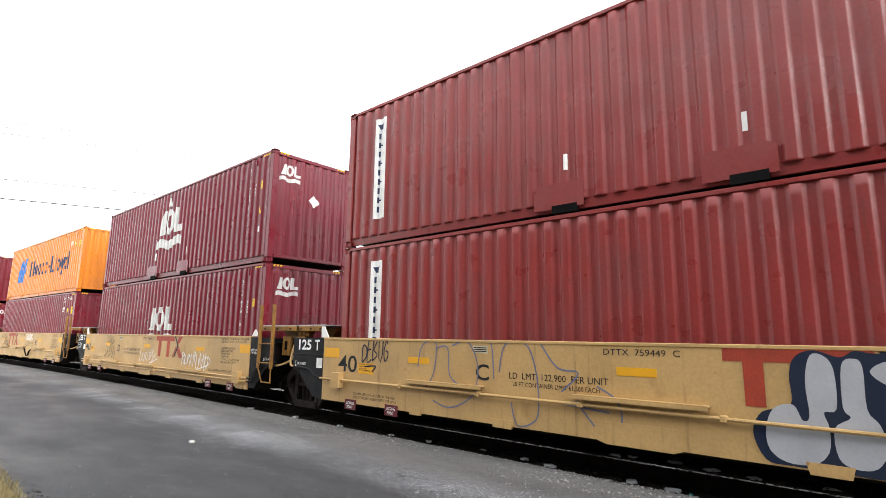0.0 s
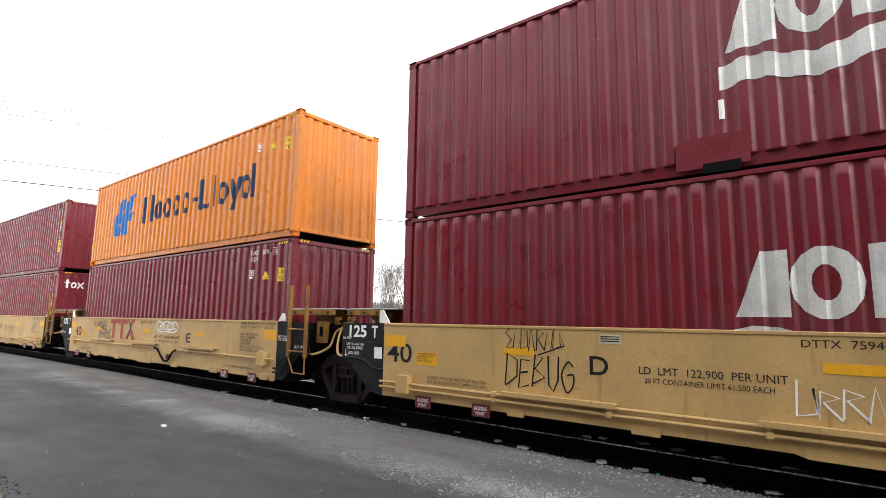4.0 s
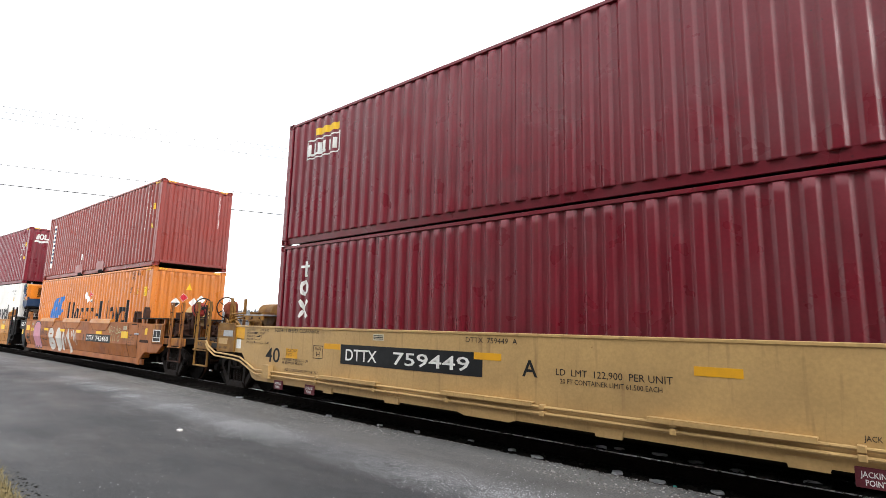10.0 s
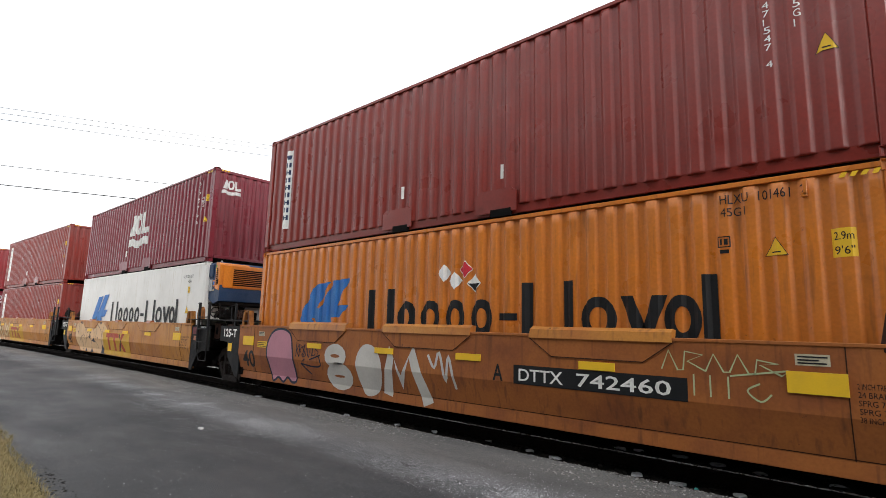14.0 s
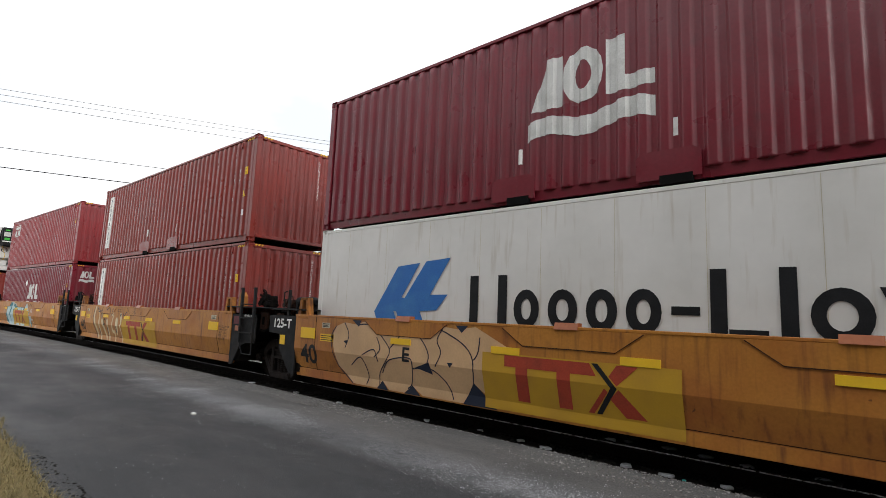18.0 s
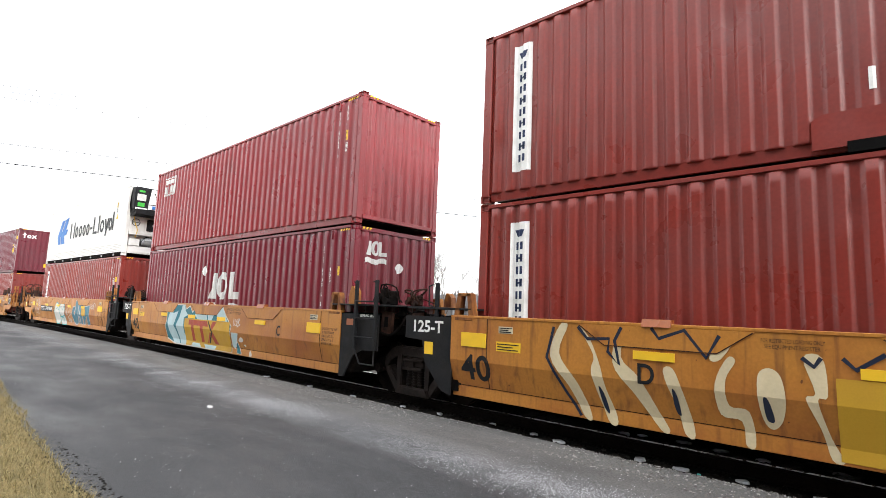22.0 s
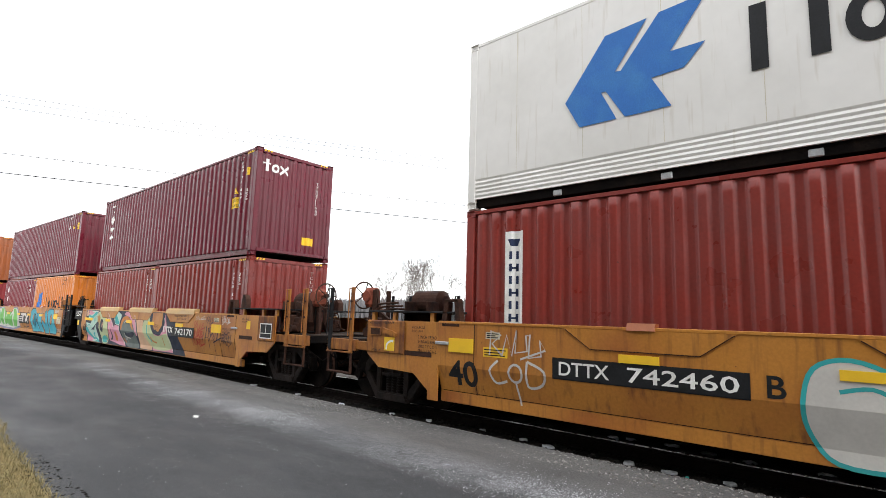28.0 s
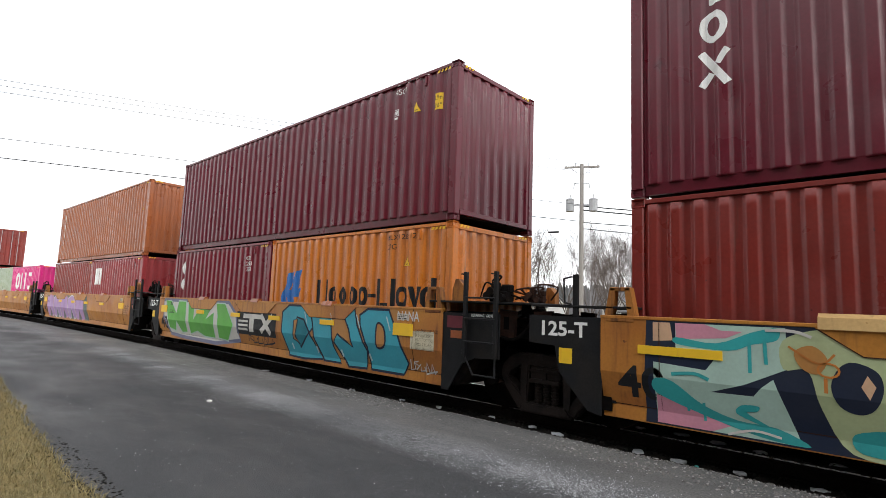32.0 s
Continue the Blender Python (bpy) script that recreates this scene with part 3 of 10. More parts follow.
def utility_pole(x, y, h, cans=True, label=""):
    p = thing("utility_pole", label, "utility pole", "utility poles")
    p.location, p.rotation_euler.z = (x, y, -0.45), radians(-62)
    part("pole", rod(B(), (0, 0, 0), (0, 0, h), 0.17, 12, 0.12), M_POLE, p)
    arm = part("crossarm", box(B(), -0.06, -1.1, h - 0.25, 0.06, 1.1, h - 0.13, 0.01), M_POLE, p)
    for yy in (-1.0, -0.4, 0.4, 1.0):
        part("insulator", rod(B(), (0, yy, h - 0.13), (0, yy, h + 0.05), 0.045, 8, 0.03), M_GALV, arm)
    part("brace", pipe(B(), [(0.05, -0.7, h - 0.25), (0.05, 0, h - 0.8), (0.05, 0.7, h - 0.25)], 0.02), M_GALV, arm)
    if cans:
        for s in (-1, 1):
            c = part("transformer", rod(B(), (0.05, s * 0.72, h - 3.1), (0.05, s * 0.72, h - 2.35), 0.27, 16), M_TRANSF, p, "grey transformer can")
            part("lid", rod(B(), (0.05, s * 0.72, h - 2.35), (0.05, s * 0.72, h - 2.27), 0.29, 16, 0.2), M_TRANSF, c)
            for a in (-0.1, 0.1):
                part("bushing", rod(B(), (0.05 + a, s * 0.72, h - 2.27), (0.05 + a, s * 0.72, h - 2.0), 0.035, 8), M_GALV, c)
            part("bracket", box(B(), -0.05, s * 0.72 - 0.2, h - 2.75, 0.10, s * 0.12, h - 2.65), M_GALV, c)
        for s in (-1, 1):
            part("fuse_cutout", pipe(B(), [(0, s * 0.1, h - 1.3), (0, s * 0.45, h - 1.25), (0.02, s * 0.5, h - 1.6)], 0.03), M_GALV, p)
        part("splice_box", rod(B(), (0, -2.1, h - 4.45), (0, -1.4, h - 4.42), 0.06, 8), M_WIRE, p)
    return p


P0, P1, PL = (-16.0, 30.0), (14.0, 58.0), (-37.5, -14.0)
utility_pole(*P0, 11.55, True, "weathered grey timber utility pole with two transformer cans")
utility_pole(*P1, 12.6, False, "weathered grey timber utility pole with a crossarm")
utility_pole(*PL, 11.6, False, "weathered grey timber utility pole across the tracks")
lines = [(11.1, 11.0, -0.9, 0.3, 0.009), (11.1, 10.7, 0.0, 0.3, 0.009), (10.7, 10.6, 0.9, 0.3, 0.010), (8.45, 8.4, 0.1, 0.2, 0.013), (7.35, 7.6, -0.1, 0.15, 0.020)]
for k, (za, zb, off, sag, rad) in enumerate(lines):
    solo("overhead_wire", wire((P0[0] + off * 0.2, P0[1] + off, za), (PL[0] + off * 0.2, PL[1] + off, zb), sag, rad, M_WIRE), M_WIRE, "thin dark overhead wire strung across the tracks", "wire", "overhead wires")
for za, zb, sag, rad in ((8.35, 10.3, 1.1, 0.040), (8.1, 10.0, 1.15, 0.042), (7.3, 8.3, 0.75, 0.028), (6.9, 7.2, 0.8, 0.028)):
    solo("overhead_wire", wire((P0[0], P0[1], za), (P1[0], P1[1], zb), sag, rad, M_WIRE), M_WIRE, "dark overhead cable sagging behind the train", "wire", "overhead wires")


# bare trees
M_BARK = surface("grey_bark", (0.14, 0.12, 0.105), (0.09, 0.075, 0.065), 0.9, scale=3, stretch=(3, 3, 0.5), fine=30, bump=0.4)
M_TWIG = surface("brown_twigs", (0.165, 0.138, 0.125), (0.115, 0.095, 0.086), 0.9, scale=1.0, fine=8, bump=0)


def bare_tree(seed, height, spread=0.5, limbs=8):
    """A leafless tree: tapered trunk, limbs, branches, twigs. Gives trunk and crown meshes."""
    r = random.Random(seed)
    segs = {0: [], 1: []}

    def grow(p, d, length, rad, depth):
        n = 3 if depth < 3 else 2
        kids = []
        for i in range(n):
            d2 = (d + Vector((r.uniform(-1, 1), r.uniform(-1, 1), r.uniform(-0.3, 0.6))) * (0.10 + 0.06 * depth)).normalized()
            q = p + d2 * (length / n)
            r2 = rad * (1 - 0.28 * (1.0 if depth else 0.7) * (i + 1) / n)
            segs[0 if depth < 2 else 1].append((p.copy(), q.copy(), rad * (1 - 0.28 * i / n), r2))
            p, d = q, d2
            kids.append((p.copy(), d.copy(), r2))
        if depth >= 5:
            return
        count = (limbs if depth == 0 else r.choice((4, 5, 5))) if depth < 4 else 2
        for j in range(count):
            if depth == 0:
                b, bd, br = kids[0 if j < count * 0.3 else (1 if j < count * 0.6 else 2)]
            else:
                b, bd, br = r.choice(kids[max(0, len(kids) - 2):] if j < 2 else kids)
            az = r.uniform(0, math.tau)
            side = Vector((math.cos(az), math.sin(az), r.uniform(0.1, 0.9)))
            nd = (bd * r.uniform(0.7, 1.2) + side * r.uniform(spread, spread * 1.7)).normalized()
            nd.z = max(nd.z, 0.25)
            grow(b, nd.normalized(), length * (r.uniform(0.9, 1.35) if depth == 0 else r.uniform(0.46, 0.68)), max(br * r.uniform(0.34, 0.50), 0.0075), depth + 1)

    stems = r.choice((1, 2, 3))
    for j in range(stems):
        lean = Vector((r.uniform(-1, 1), r.uniform(-1, 1), 0)) * (0.0 if stems == 1 else 0.16)
        grow(Vector((lean.x, lean.y, 0)), (Vector((0, 0, 1)) + lean).normalized(), height * 0.30 * r.uniform(0.85, 1.05), height * 0.0115, 0)
    top_z = max(q.z for s in segs.values() for _, q, _, _ in s)
    k = height / top_z
    out = []
    for lev, sides in ((0, 7), (1, 3)):
        co, fs = [], []
        for p, q, a, b in segs[lev]:
            d = (q - p).normalized()
            u = d.orthogonal().normalized()
            v = d.cross(u)
            s0 = len(co)
            for c, rad in ((p, a), (q, b)):
                for i in range(sides):
                    t = i * math.tau / sides
                    co.append(((c + (u * math.cos(t) + v * math.sin(t)) * rad) * k)[:])
            for i in range(sides):
                fs.append((s0 + i, s0 + (i + 1) % sides, s0 + sides + (i + 1) % sides, s0 + sides + i))
        me = bpy.data.meshes.new("trunk" if lev == 0 else "crown")
        me.from_pydata(co, [], fs)
        me.materials.append(M_BARK if lev == 0 else M_TWIG)
        out.append(me)
    return out


KINDS = [bare_tree(s, 14.0, sp, lb) for s, sp, lb in ((1, 0.36, 8), (2, 0.30, 7), (3, 0.42, 8), (4, 0.26, 7))]
plan = [(-8.0, 66, 13.2), (-13.5, 60, 11.5), (-20.5, 62, 13.2), (-17.2, 66, 12.5), (-25.5, 61, 12.2), (-30.0, 64, 12.8), (-35.0, 62, 11.5), (-41.0, 64, 12.6), (-47, 66, 12), (-53, 68, 12.5), (-61, 66, 12), (-70, 70, 12.5), (-3.5, 72, 12.5), (0.5, 68, 10.0), (-10.5, 78, 13.5), (-23, 80, 13.0), (-38, 80, 13.5), (-57, 84, 14), (4, 64, 12), (-5.4, 58, 8.0), (-28, 55, 8.5), (-15.5, 56, 8.0), (-45, 56, 8.5), (-80, 80, 13), (-11.2, 64, 10.5), (-33, 72, 12), (-65, 58, 9.5)]
rt = random.Random(8)
for k, (x, y, h) in enumerate(plan):
    trunk, crown = KINDS[k % 4]
    t = thing("tree", "tall leafless tree with fine grey-brown twigs" if h > 10 else "small leafless tree with fine brown twigs", "tree", "bare trees behind the tracks")
    part("trunk", trunk, M_BARK, t)
    part("crown", crown, M_TWIG, t)
    t.matrix_world = Matrix.LocRotScale((x, y, ground_z(x, y) - 0.1), Euler((0, 0, rt.uniform(0, 6.28))), (h * 1.24 / 14, h * 1.24 / 14, h * 1.22 / 14))

# a spruce by the houses
M_NEEDLE = surface("dark_needles", (0.022, 0.034, 0.022), (0.014, 0.022, 0.016), 0.9, scale=3, fine=20, bump=0)
sp = thing("spruce", "dark narrow spruce with drooping boughs", "tree")
sp.location = (0.8, 78.0, -0.8)
part("trunk", rod(B(), (0, 0, 0), (0, 0, 12.0), 0.20, 8, 0.03), M_BARK, sp)
co, fs = [], []
r = random.Random(4)
for k in range(900):
    z = 1.2 + 10.9 * r.random() ** 0.8
    reach = (12.4 - z) * 0.17 * r.uniform(0.5, 1.25) + 0.1
    a = r.uniform(0, math.tau)
    b = len(co)
    c, s = math.cos(a), math.sin(a)
    w = reach * 0.28 + 0.05
    co += [(0.05 * c, 0.05 * s, z), (reach * 0.7 * c - w * s, reach * 0.7 * s + w * c, z - reach * 0.25), (reach * c, reach * s, z - reach * 0.5), (reach * 0.7 * c + w * s, reach * 0.7 * s - w * c, z - reach * 0.3), (reach * 0.5 * c, reach * 0.5 * s, z - reach * 0.05)]
    fs += [(b, b + 1, b + 4), (b + 1, b + 2, b + 4), (b + 2, b + 3, b + 4), (b + 3, b, b + 4)]
me = bpy.data.meshes.new("crown")
me.from_pydata(co, [], fs)
me.materials.append(M_NEEDLE)
part("crown", me, M_NEEDLE, sp)

# houses
M_ROOF = surface("grey_shingles", (0.16, 0.16, 0.165), (0.11, 0.11, 0.115), 0.9, scale=2, fine=10, bump=0.4, bump_scale=12)
M_GLASSDARK = surface("window_glass", (0.03, 0.035, 0.04), None, 0.12, bump=0)
M_SIDINGWHITE = surface("white_siding", (0.66, 0.66, 0.64), (0.56, 0.56, 0.54), 0.7, scale=1, stretch=(0.3, 0.3, 8), fine=12, bump=0.2)
M_SIDINGBLUE = surface("blue_grey_siding", (0.22, 0.27, 0.31), (0.18, 0.22, 0.26), 0.7, scale=1, stretch=(0.3, 0.3, 8), fine=12, bump=0.2)
M_SIDINGGREEN = surface("pale_green_siding", (0.42, 0.44, 0.38), (0.36, 0.38, 0.33), 0.7, scale=1, stretch=(0.3, 0.3, 8), fine=12, bump=0.2)
M_SIDINGDARK = surface("dark_siding", (0.10, 0.105, 0.11), (0.07, 0.07, 0.075), 0.7, scale=1, stretch=(0.3, 0.3, 8), fine=12, bump=0.2)
M_SHEDRED = surface("shed_red", (0.34, 0.04, 0.03), (0.26, 0.035, 0.03), 0.7, scale=2, bump=0.1)


def house(x, y, w, d, wall_h, roof_h, siding, label, windows=(), ridge="x", turn=0, chimney=False, name="house", door=None):
    """Walls with gables, a roof with eaves, windows with frames and sills."""
    h = thing(name, label, "house" if name == "house" else "shed", "houses behind the tracks")
    h.matrix_world = pose(x, y, ground_z(x, y) - 0.15, 0, 0, turn)
    if ridge == "y":
        body = slab(B(), [(-w / 2, 0), (w / 2, 0), (w / 2, wall_h), (0, wall_h + roof_h), (-w / 2, wall_h)], 0, d)
        sides = [[(-w / 2 - 0.35, wall_h - roof_h * 0.7 / w), (0, wall_h + roof_h), (0, wall_h + roof_h + 0.18), (-w / 2 - 0.35, wall_h + 0.18 - roof_h * 0.7 / w)], [(w / 2 + 0.35, wall_h - roof_h * 0.7 / w), (0, wall_h + roof_h), (0, wall_h + roof_h + 0.18), (w / 2 + 0.35, wall_h + 0.18 - roof_h * 0.7 / w)]]
        roofs = [slab(B(), s, -0.35, d + 0.35) for s in sides]
    else:
        body = run(B(), [(0, 0), (d, 0), (d, wall_h), (d / 2, wall_h + roof_h), (0, wall_h)], -w / 2, w / 2)
        k = roof_h * 0.7 / d
        roofs = [run(B(), [(-0.35, wall_h - k), (d / 2, wall_h + roof_h), (d / 2, wall_h + roof_h + 0.18), (-0.35, wall_h - k + 0.18)], -w / 2 - 0.3, w / 2 + 0.3), run(B(), [(d + 0.35, wall_h - k), (d / 2, wall_h + roof_h), (d / 2, wall_h + roof_h + 0.18), (d + 0.35, wall_h - k + 0.18)], -w / 2 - 0.3, w / 2 + 0.3)]
    part("wall", body, siding, h)
    for rf in roofs:
        part("roof", rf, M_ROOF, h)
    for wx, wz, ww, wh in windows:
        f = part("window", box(B(), wx - ww / 2 - 0.09, -0.06, wz - 0.09, wx + ww / 2 + 0.09, -0.01, wz + wh + 0.09), M_WHITE, h)
        part("pane", box(B(), wx - ww / 2, -0.075, wz, wx - 0.03, -0.06, wz + wh), M_GLASSDARK, f)
        part("pane", box(B(), wx + 0.03, -0.075, wz, wx + ww / 2, -0.06, wz + wh), M_GLASSDARK, f)
        part("sill", box(B(), wx - ww / 2 - 0.14, -0.12, wz - 0.15, wx + ww / 2 + 0.14, -0.01, wz - 0.09), M_WHITE, f)
    if door:
        dx, dw, dh = door
        part("door", box(B(), dx - dw / 2, -0.07, 0.1, dx + dw / 2, -0.01, dh, 0.01), M_WHITE if siding is not M_SIDINGWHITE else M_GALV, h)
    if chimney:
        part("chimney", box(B(), w * 0.2, d * 0.45, wall_h + roof_h * 0.5, w * 0.2 + 0.6, d * 0.45 + 0.6, wall_h + roof_h + 1.2), M_SIDINGDARK, h)
    return h


house(-8.4, 70, 5.4, 6.0, 2.4, 0.85, M_SIDINGWHITE, "low white garage with a shallow grey roof and one window", [(0.6, 0.9, 0.9, 0.95)], "y", name="garage")
house(-1.2, 92, 9.0, 9.0, 5.4, 2.2, M_SIDINGBLUE, "two-storey blue-grey house with white windows and dark chimney", [(-3.2, 3.6, 1.1, 1.3), (-1.2, 3.6, 1.1, 1.3), (-3.2, 1.0, 1.3, 1.4), (-0.6, 1.0, 1.3, 1.4)], "x", chimney=True)
house(-16.2, 80, 6.2, 8.0, 2.9, 1.7, M_SIDINGGREEN, "pale green bungalow with a front gable", [(0.9, 1.0, 1.1, 1.2), (-1.4, 1.0, 0.9, 1.2)], "y", door=(-0.1, 0.9, 2.1))
house(-21.5, 76, 7.0, 5.0, 2.8, 0.9, M_SIDINGWHITE, "long white cottage with a low roof", [(-2.2, 1.1, 1.0, 1.1), (1.9, 1.1, 1.0, 1.1)], "x", door=(0.2, 0.9, 2.1))
house(-28.2, 70, 6.0, 5.0, 2.6, 1.1, M_SIDINGDARK, "dark sided cottage with pale window", [(-1.5, 1.1, 1.0, 1.1), (1.4, 1.1, 1.0, 1.1)], "x", door=(0.0, 0.9, 2.0))
house(-37.5, 82, 4.6, 8.0, 3.6, 1.9, M_SIDINGWHITE, "white gabled house with a small attic window", [(0.0, 3.3, 0.8, 1.0), (-1.0, 1.0, 0.9, 1.2)], "y")
house(-23.9, 60, 1.6, 1.6, 1.7, 0.7, M_SHEDRED, "small red garden shed with white door", [], "y", name="shed", door=(0.0, 0.6, 1.5))
house(9.5, 74, 9.0, 8.0, 3.2, 2.2, M_SIDINGGREEN, "grey-green house behind bare trees", [(-2.0, 1.1, 1.1, 1.2), (2.0, 1.1, 1.1, 1.2)], "x")
house(-52, 78, 8.0, 7.0, 3.0, 1.9, M_SIDINGWHITE, "white house behind bare trees", [(-2.0, 1.1, 1.1, 1.2), (2.0, 1.1, 1.1, 1.2)], "x")

# a fence of rough boards in front of the yards, and scrub
M_BOARD = surface("old_boards", (0.16, 0.145, 0.125), (0.10, 0.09, 0.08), 0.9, scale=3, fine=20, bump=0.3)
fence = thing("board_fence", "low weathered board fence before the yards", "fence")
fence.location = (0, 57, -0.75)
brd = mesh_of("board", box(B(), -0.09, -0.015, 0, 0.09, 0.015, 1.1), M_BOARD)
for k in range(60):
    part("board", brd, M_BOARD, fence).location = (-36 + k * 0.2, 0, 0)
co, fs = [], []
r = random.Random(21)
for k in range(9000):
    x, y = r.uniform(-75, 16), r.uniform(16, 60)
    h = r.uniform(0.12, 0.42) * (1.6 if noise.noise(Vector((x * 0.15, y * 0.15, 5))) > 0.25 else 0.7)
    a = r.uniform(0, math.tau)
    b, z = len(co), ground_z(x, y) - 0.02
    dx, dy = math.cos(a) * 0.04, math.sin(a) * 0.04
    lx, ly = r.uniform(-0.15, 0.15), r.uniform(-0.15, 0.15)
    co += [(x - dx, y - dy, z), (x + dx, y + dy, z), (x + lx, y + ly, z + h)]
    fs.append((b, b + 1, b + 2))
me = bpy.data.meshes.new("field_grass")
me.from_pydata(co, [], fs)
M_FIELDSTRAW = stone_mat("field_straw", (0.075, 0.060, 0.035), (0.15, 0.115, 0.065), (0.11, 0.085, 0.05))
me.materials.append(M_FIELDSTRAW)
solo("field_grass", me, M_FIELDSTRAW, "tall dead grass across the field", "grass", kind="stuff")

# far woods along the skyline
# Distance haze is put into this paler, greyer base colour.
M_FARWOOD = surface("far_woods", (0.24, 0.235, 0.245), (0.16, 0.175, 0.17), 1.0, scale=0.05, fine=0.5, bump=0)
co, fs = [], []
r = random.Random(31)
for k in range(12000):
    x = r.uniform(-420, 260)
    y = r.uniform(150, 240)
    ridge = 1.5 + 5.5 * (0.5 + 0.5 * noise.noise(Vector((x * 0.006, 0, 2))))
    h = ridge * r.uniform(0.75, 1.1) + r.uniform(2.6, 6.4) + (y - 150) * 0.025
    w = r.uniform(0.5, 1.3)
    b = len(co)
    co += [(x - w, y, -2), (x + w, y, -2), (x + w * 0.8, y, h * 0.6), (x + w * 0.12, y, h), (x - w * 0.12, y, h * 0.98), (x - w * 0.85, y, h * 0.55), (x, y - w, -2), (x, y + w, -2), (x, y + w * 0.8, h * 0.6), (x, y, h), (x, y - w * 0.8, h * 0.6)]
    fs += [(b, b + 1, b + 2, b + 3, b + 4, b + 5), (b + 6, b + 7, b + 8, b + 9, b + 10)]
me = bpy.data.meshes.new("far_woods")
me.from_pydata(co, [], fs)
me.materials.append(M_FARWOOD)
solo("far_woods", me, M_FARWOOD, "hazy grey-brown woods along the skyline", "woods", kind="stuff")

# ---- the train: measures and shared shapes ----
# metres that the train has run at each full second
RUN = [0.0, 4.36, 8.76, 13.19, 17.6, 21.97, 26.34, 30.74, 35.19, 39.67, 44.13, 48.53, 52.95, 57.45, 61.96, 66.43, 70.92, 75.5, 80.16, 84.91, 89.75, 94.66, 99.65, 104.7, 109.81, 114.95, 120.12, 125.27, 130.52, 135.93, 141.45, 147.0, 152.48]
MOVING, ROLLING = [], []
L40, L20, WIDE, HIGH, LOW = 12.192, 6.058, 2.438, 2.896, 2.591
PITCH, DEEP = 0.278, 0.043
DECK, NEAR, BOXY = 0.56, 6.255, 6.58
# leading end of the load on each unit, at the start
UNITS = [3.63, -11.62, -27.1, -42.5, -61.95, -77.41, -92.83, -108.36, -123.73, -143.09, -158.4, -173.81, -189.23, -204.26]


def wave(x, z=0):
    """Depth of a corrugated wall behind its outer face."""
    u = x % PITCH
    if u < 0.100:
        return 0.0
    if u < 0.150:
        return DEEP * (u - 0.100) / 0.050
    if u < 0.228:
        return DEEP
    return DEEP * (PITCH - u) / 0.050


def amber_wall(x, z):
    """Depth of the folded wagon side: upright above, leaning in below."""
    return 0.11 * min(max((0.95 - z) / 0.40, 0.0), 1.0)


def wave_breaks(a, b):
    out = []
    k = math.floor(a / PITCH)
    while k * PITCH < b:
        out += [k * PITCH + d for d in (0.0, 0.100, 0.150, 0.228)]
        k += 1
    return [x for x in out if a + 1e-4 < x < b - 1e-4]


# flat shapes in x and z: coordinates and faces
def at(shape, x, z):
    return [(a + x, b + z) for a, b in shape[0]], shape[1]


def rect(x0, z0, x1, z1):
    return [(x0, z0), (x1, z0), (x1, z1), (x0, z1)], [(0, 1, 2, 3)]


def poly(*pts):
    return list(pts), [tuple(range(len(pts)))]


def tri(x, z, w, h):
    return poly((x, z), (x + w, z), (x + w / 2, z + h))


def frame_shape(x0, z0, x1, z1, t):
    a = [(x0, z0), (x1, z0), (x1, z1), (x0, z1)]
    b = [(x0 + t, z0 + t), (x1 - t, z0 + t), (x1 - t, z1 - t), (x0 + t, z1 - t)]
    return a + b, [(i, (i + 1) % 4, 4 + (i + 1) % 4, 4 + i) for i in range(4)]


def ring(x0, z0, x1, z1, t, n=14):
    """An oval band."""
    cx, cz, rx, rz = (x0 + x1) / 2, (z0 + z1) / 2, (x1 - x0) / 2, (z1 - z0) / 2
    a = [(cx + rx * math.cos(i * math.tau / n), cz + rz * math.sin(i * math.tau / n)) for i in range(n)]
    b = [(cx + (rx - t) * math.cos(i * math.tau / n), cz + (rz - t) * math.sin(i * math.tau / n)) for i in range(n)]
    return a + b, [(i, (i + 1) % n, n + (i + 1) % n, n + i) for i in range(n)]


def rounded(pts, steps=4, closed=True):
    """A smooth line through points."""
    out, n = [], len(pts)
    for i in range(n if closed else n - 1):
        p = [pts[(i + k) % n] if closed else pts[min(max(i + k, 0), n - 1)] for k in (-1, 0, 1, 2)]
        for s in range(steps):
            t = s / steps
            out.append(tuple(0.5 * (2 * b + (c - a) * t + (2 * a - 5 * b + 4 * c - d) * t * t + (3 * b - a - 3 * c + d) * t ** 3) for a, b, c, d in zip(*p)))
    return out if closed else out + [pts[-1]]


def blob(*pts):
    return poly(*rounded(pts))


def stroke(width, *pts, smooth=True, closed=False):
    """A brush line of even width."""
    line = rounded(pts, 4, closed) if smooth and len(pts) > 2 else list(pts)
    if closed:
        line = line + [line[0]]
    co = []
    for i, p in enumerate(line):
        a, b = line[max(i - 1, 0)], line[min(i + 1, len(line) - 1)]
        if closed and i in (0, len(line) - 1):
            a, b = line[-2], line[1]
        d = math.hypot(b[0] - a[0], b[1] - a[1]) or 1.0
        nx, nz = -(b[1] - a[1]) / d * width / 2, (b[0] - a[0]) / d * width / 2
        co += [(p[0] + nx, p[1] + nz), (p[0] - nx, p[1] - nz)]
    return co, [(2 * i, 2 * i + 1, 2 * i + 3, 2 * i + 2) for i in range(len(line) - 1)]


def words(text, x, z, high, width=None, bold=0.0):
    return at(words_mesh(text, high, width, bold), x, z)


def stacked(text, x, top, high, step, width):
    """Letters one below another."""
    return [words(c, x, top - i * step - high, high, None if c in "1I" else width) for i, c in enumerate(text) if c != " "]


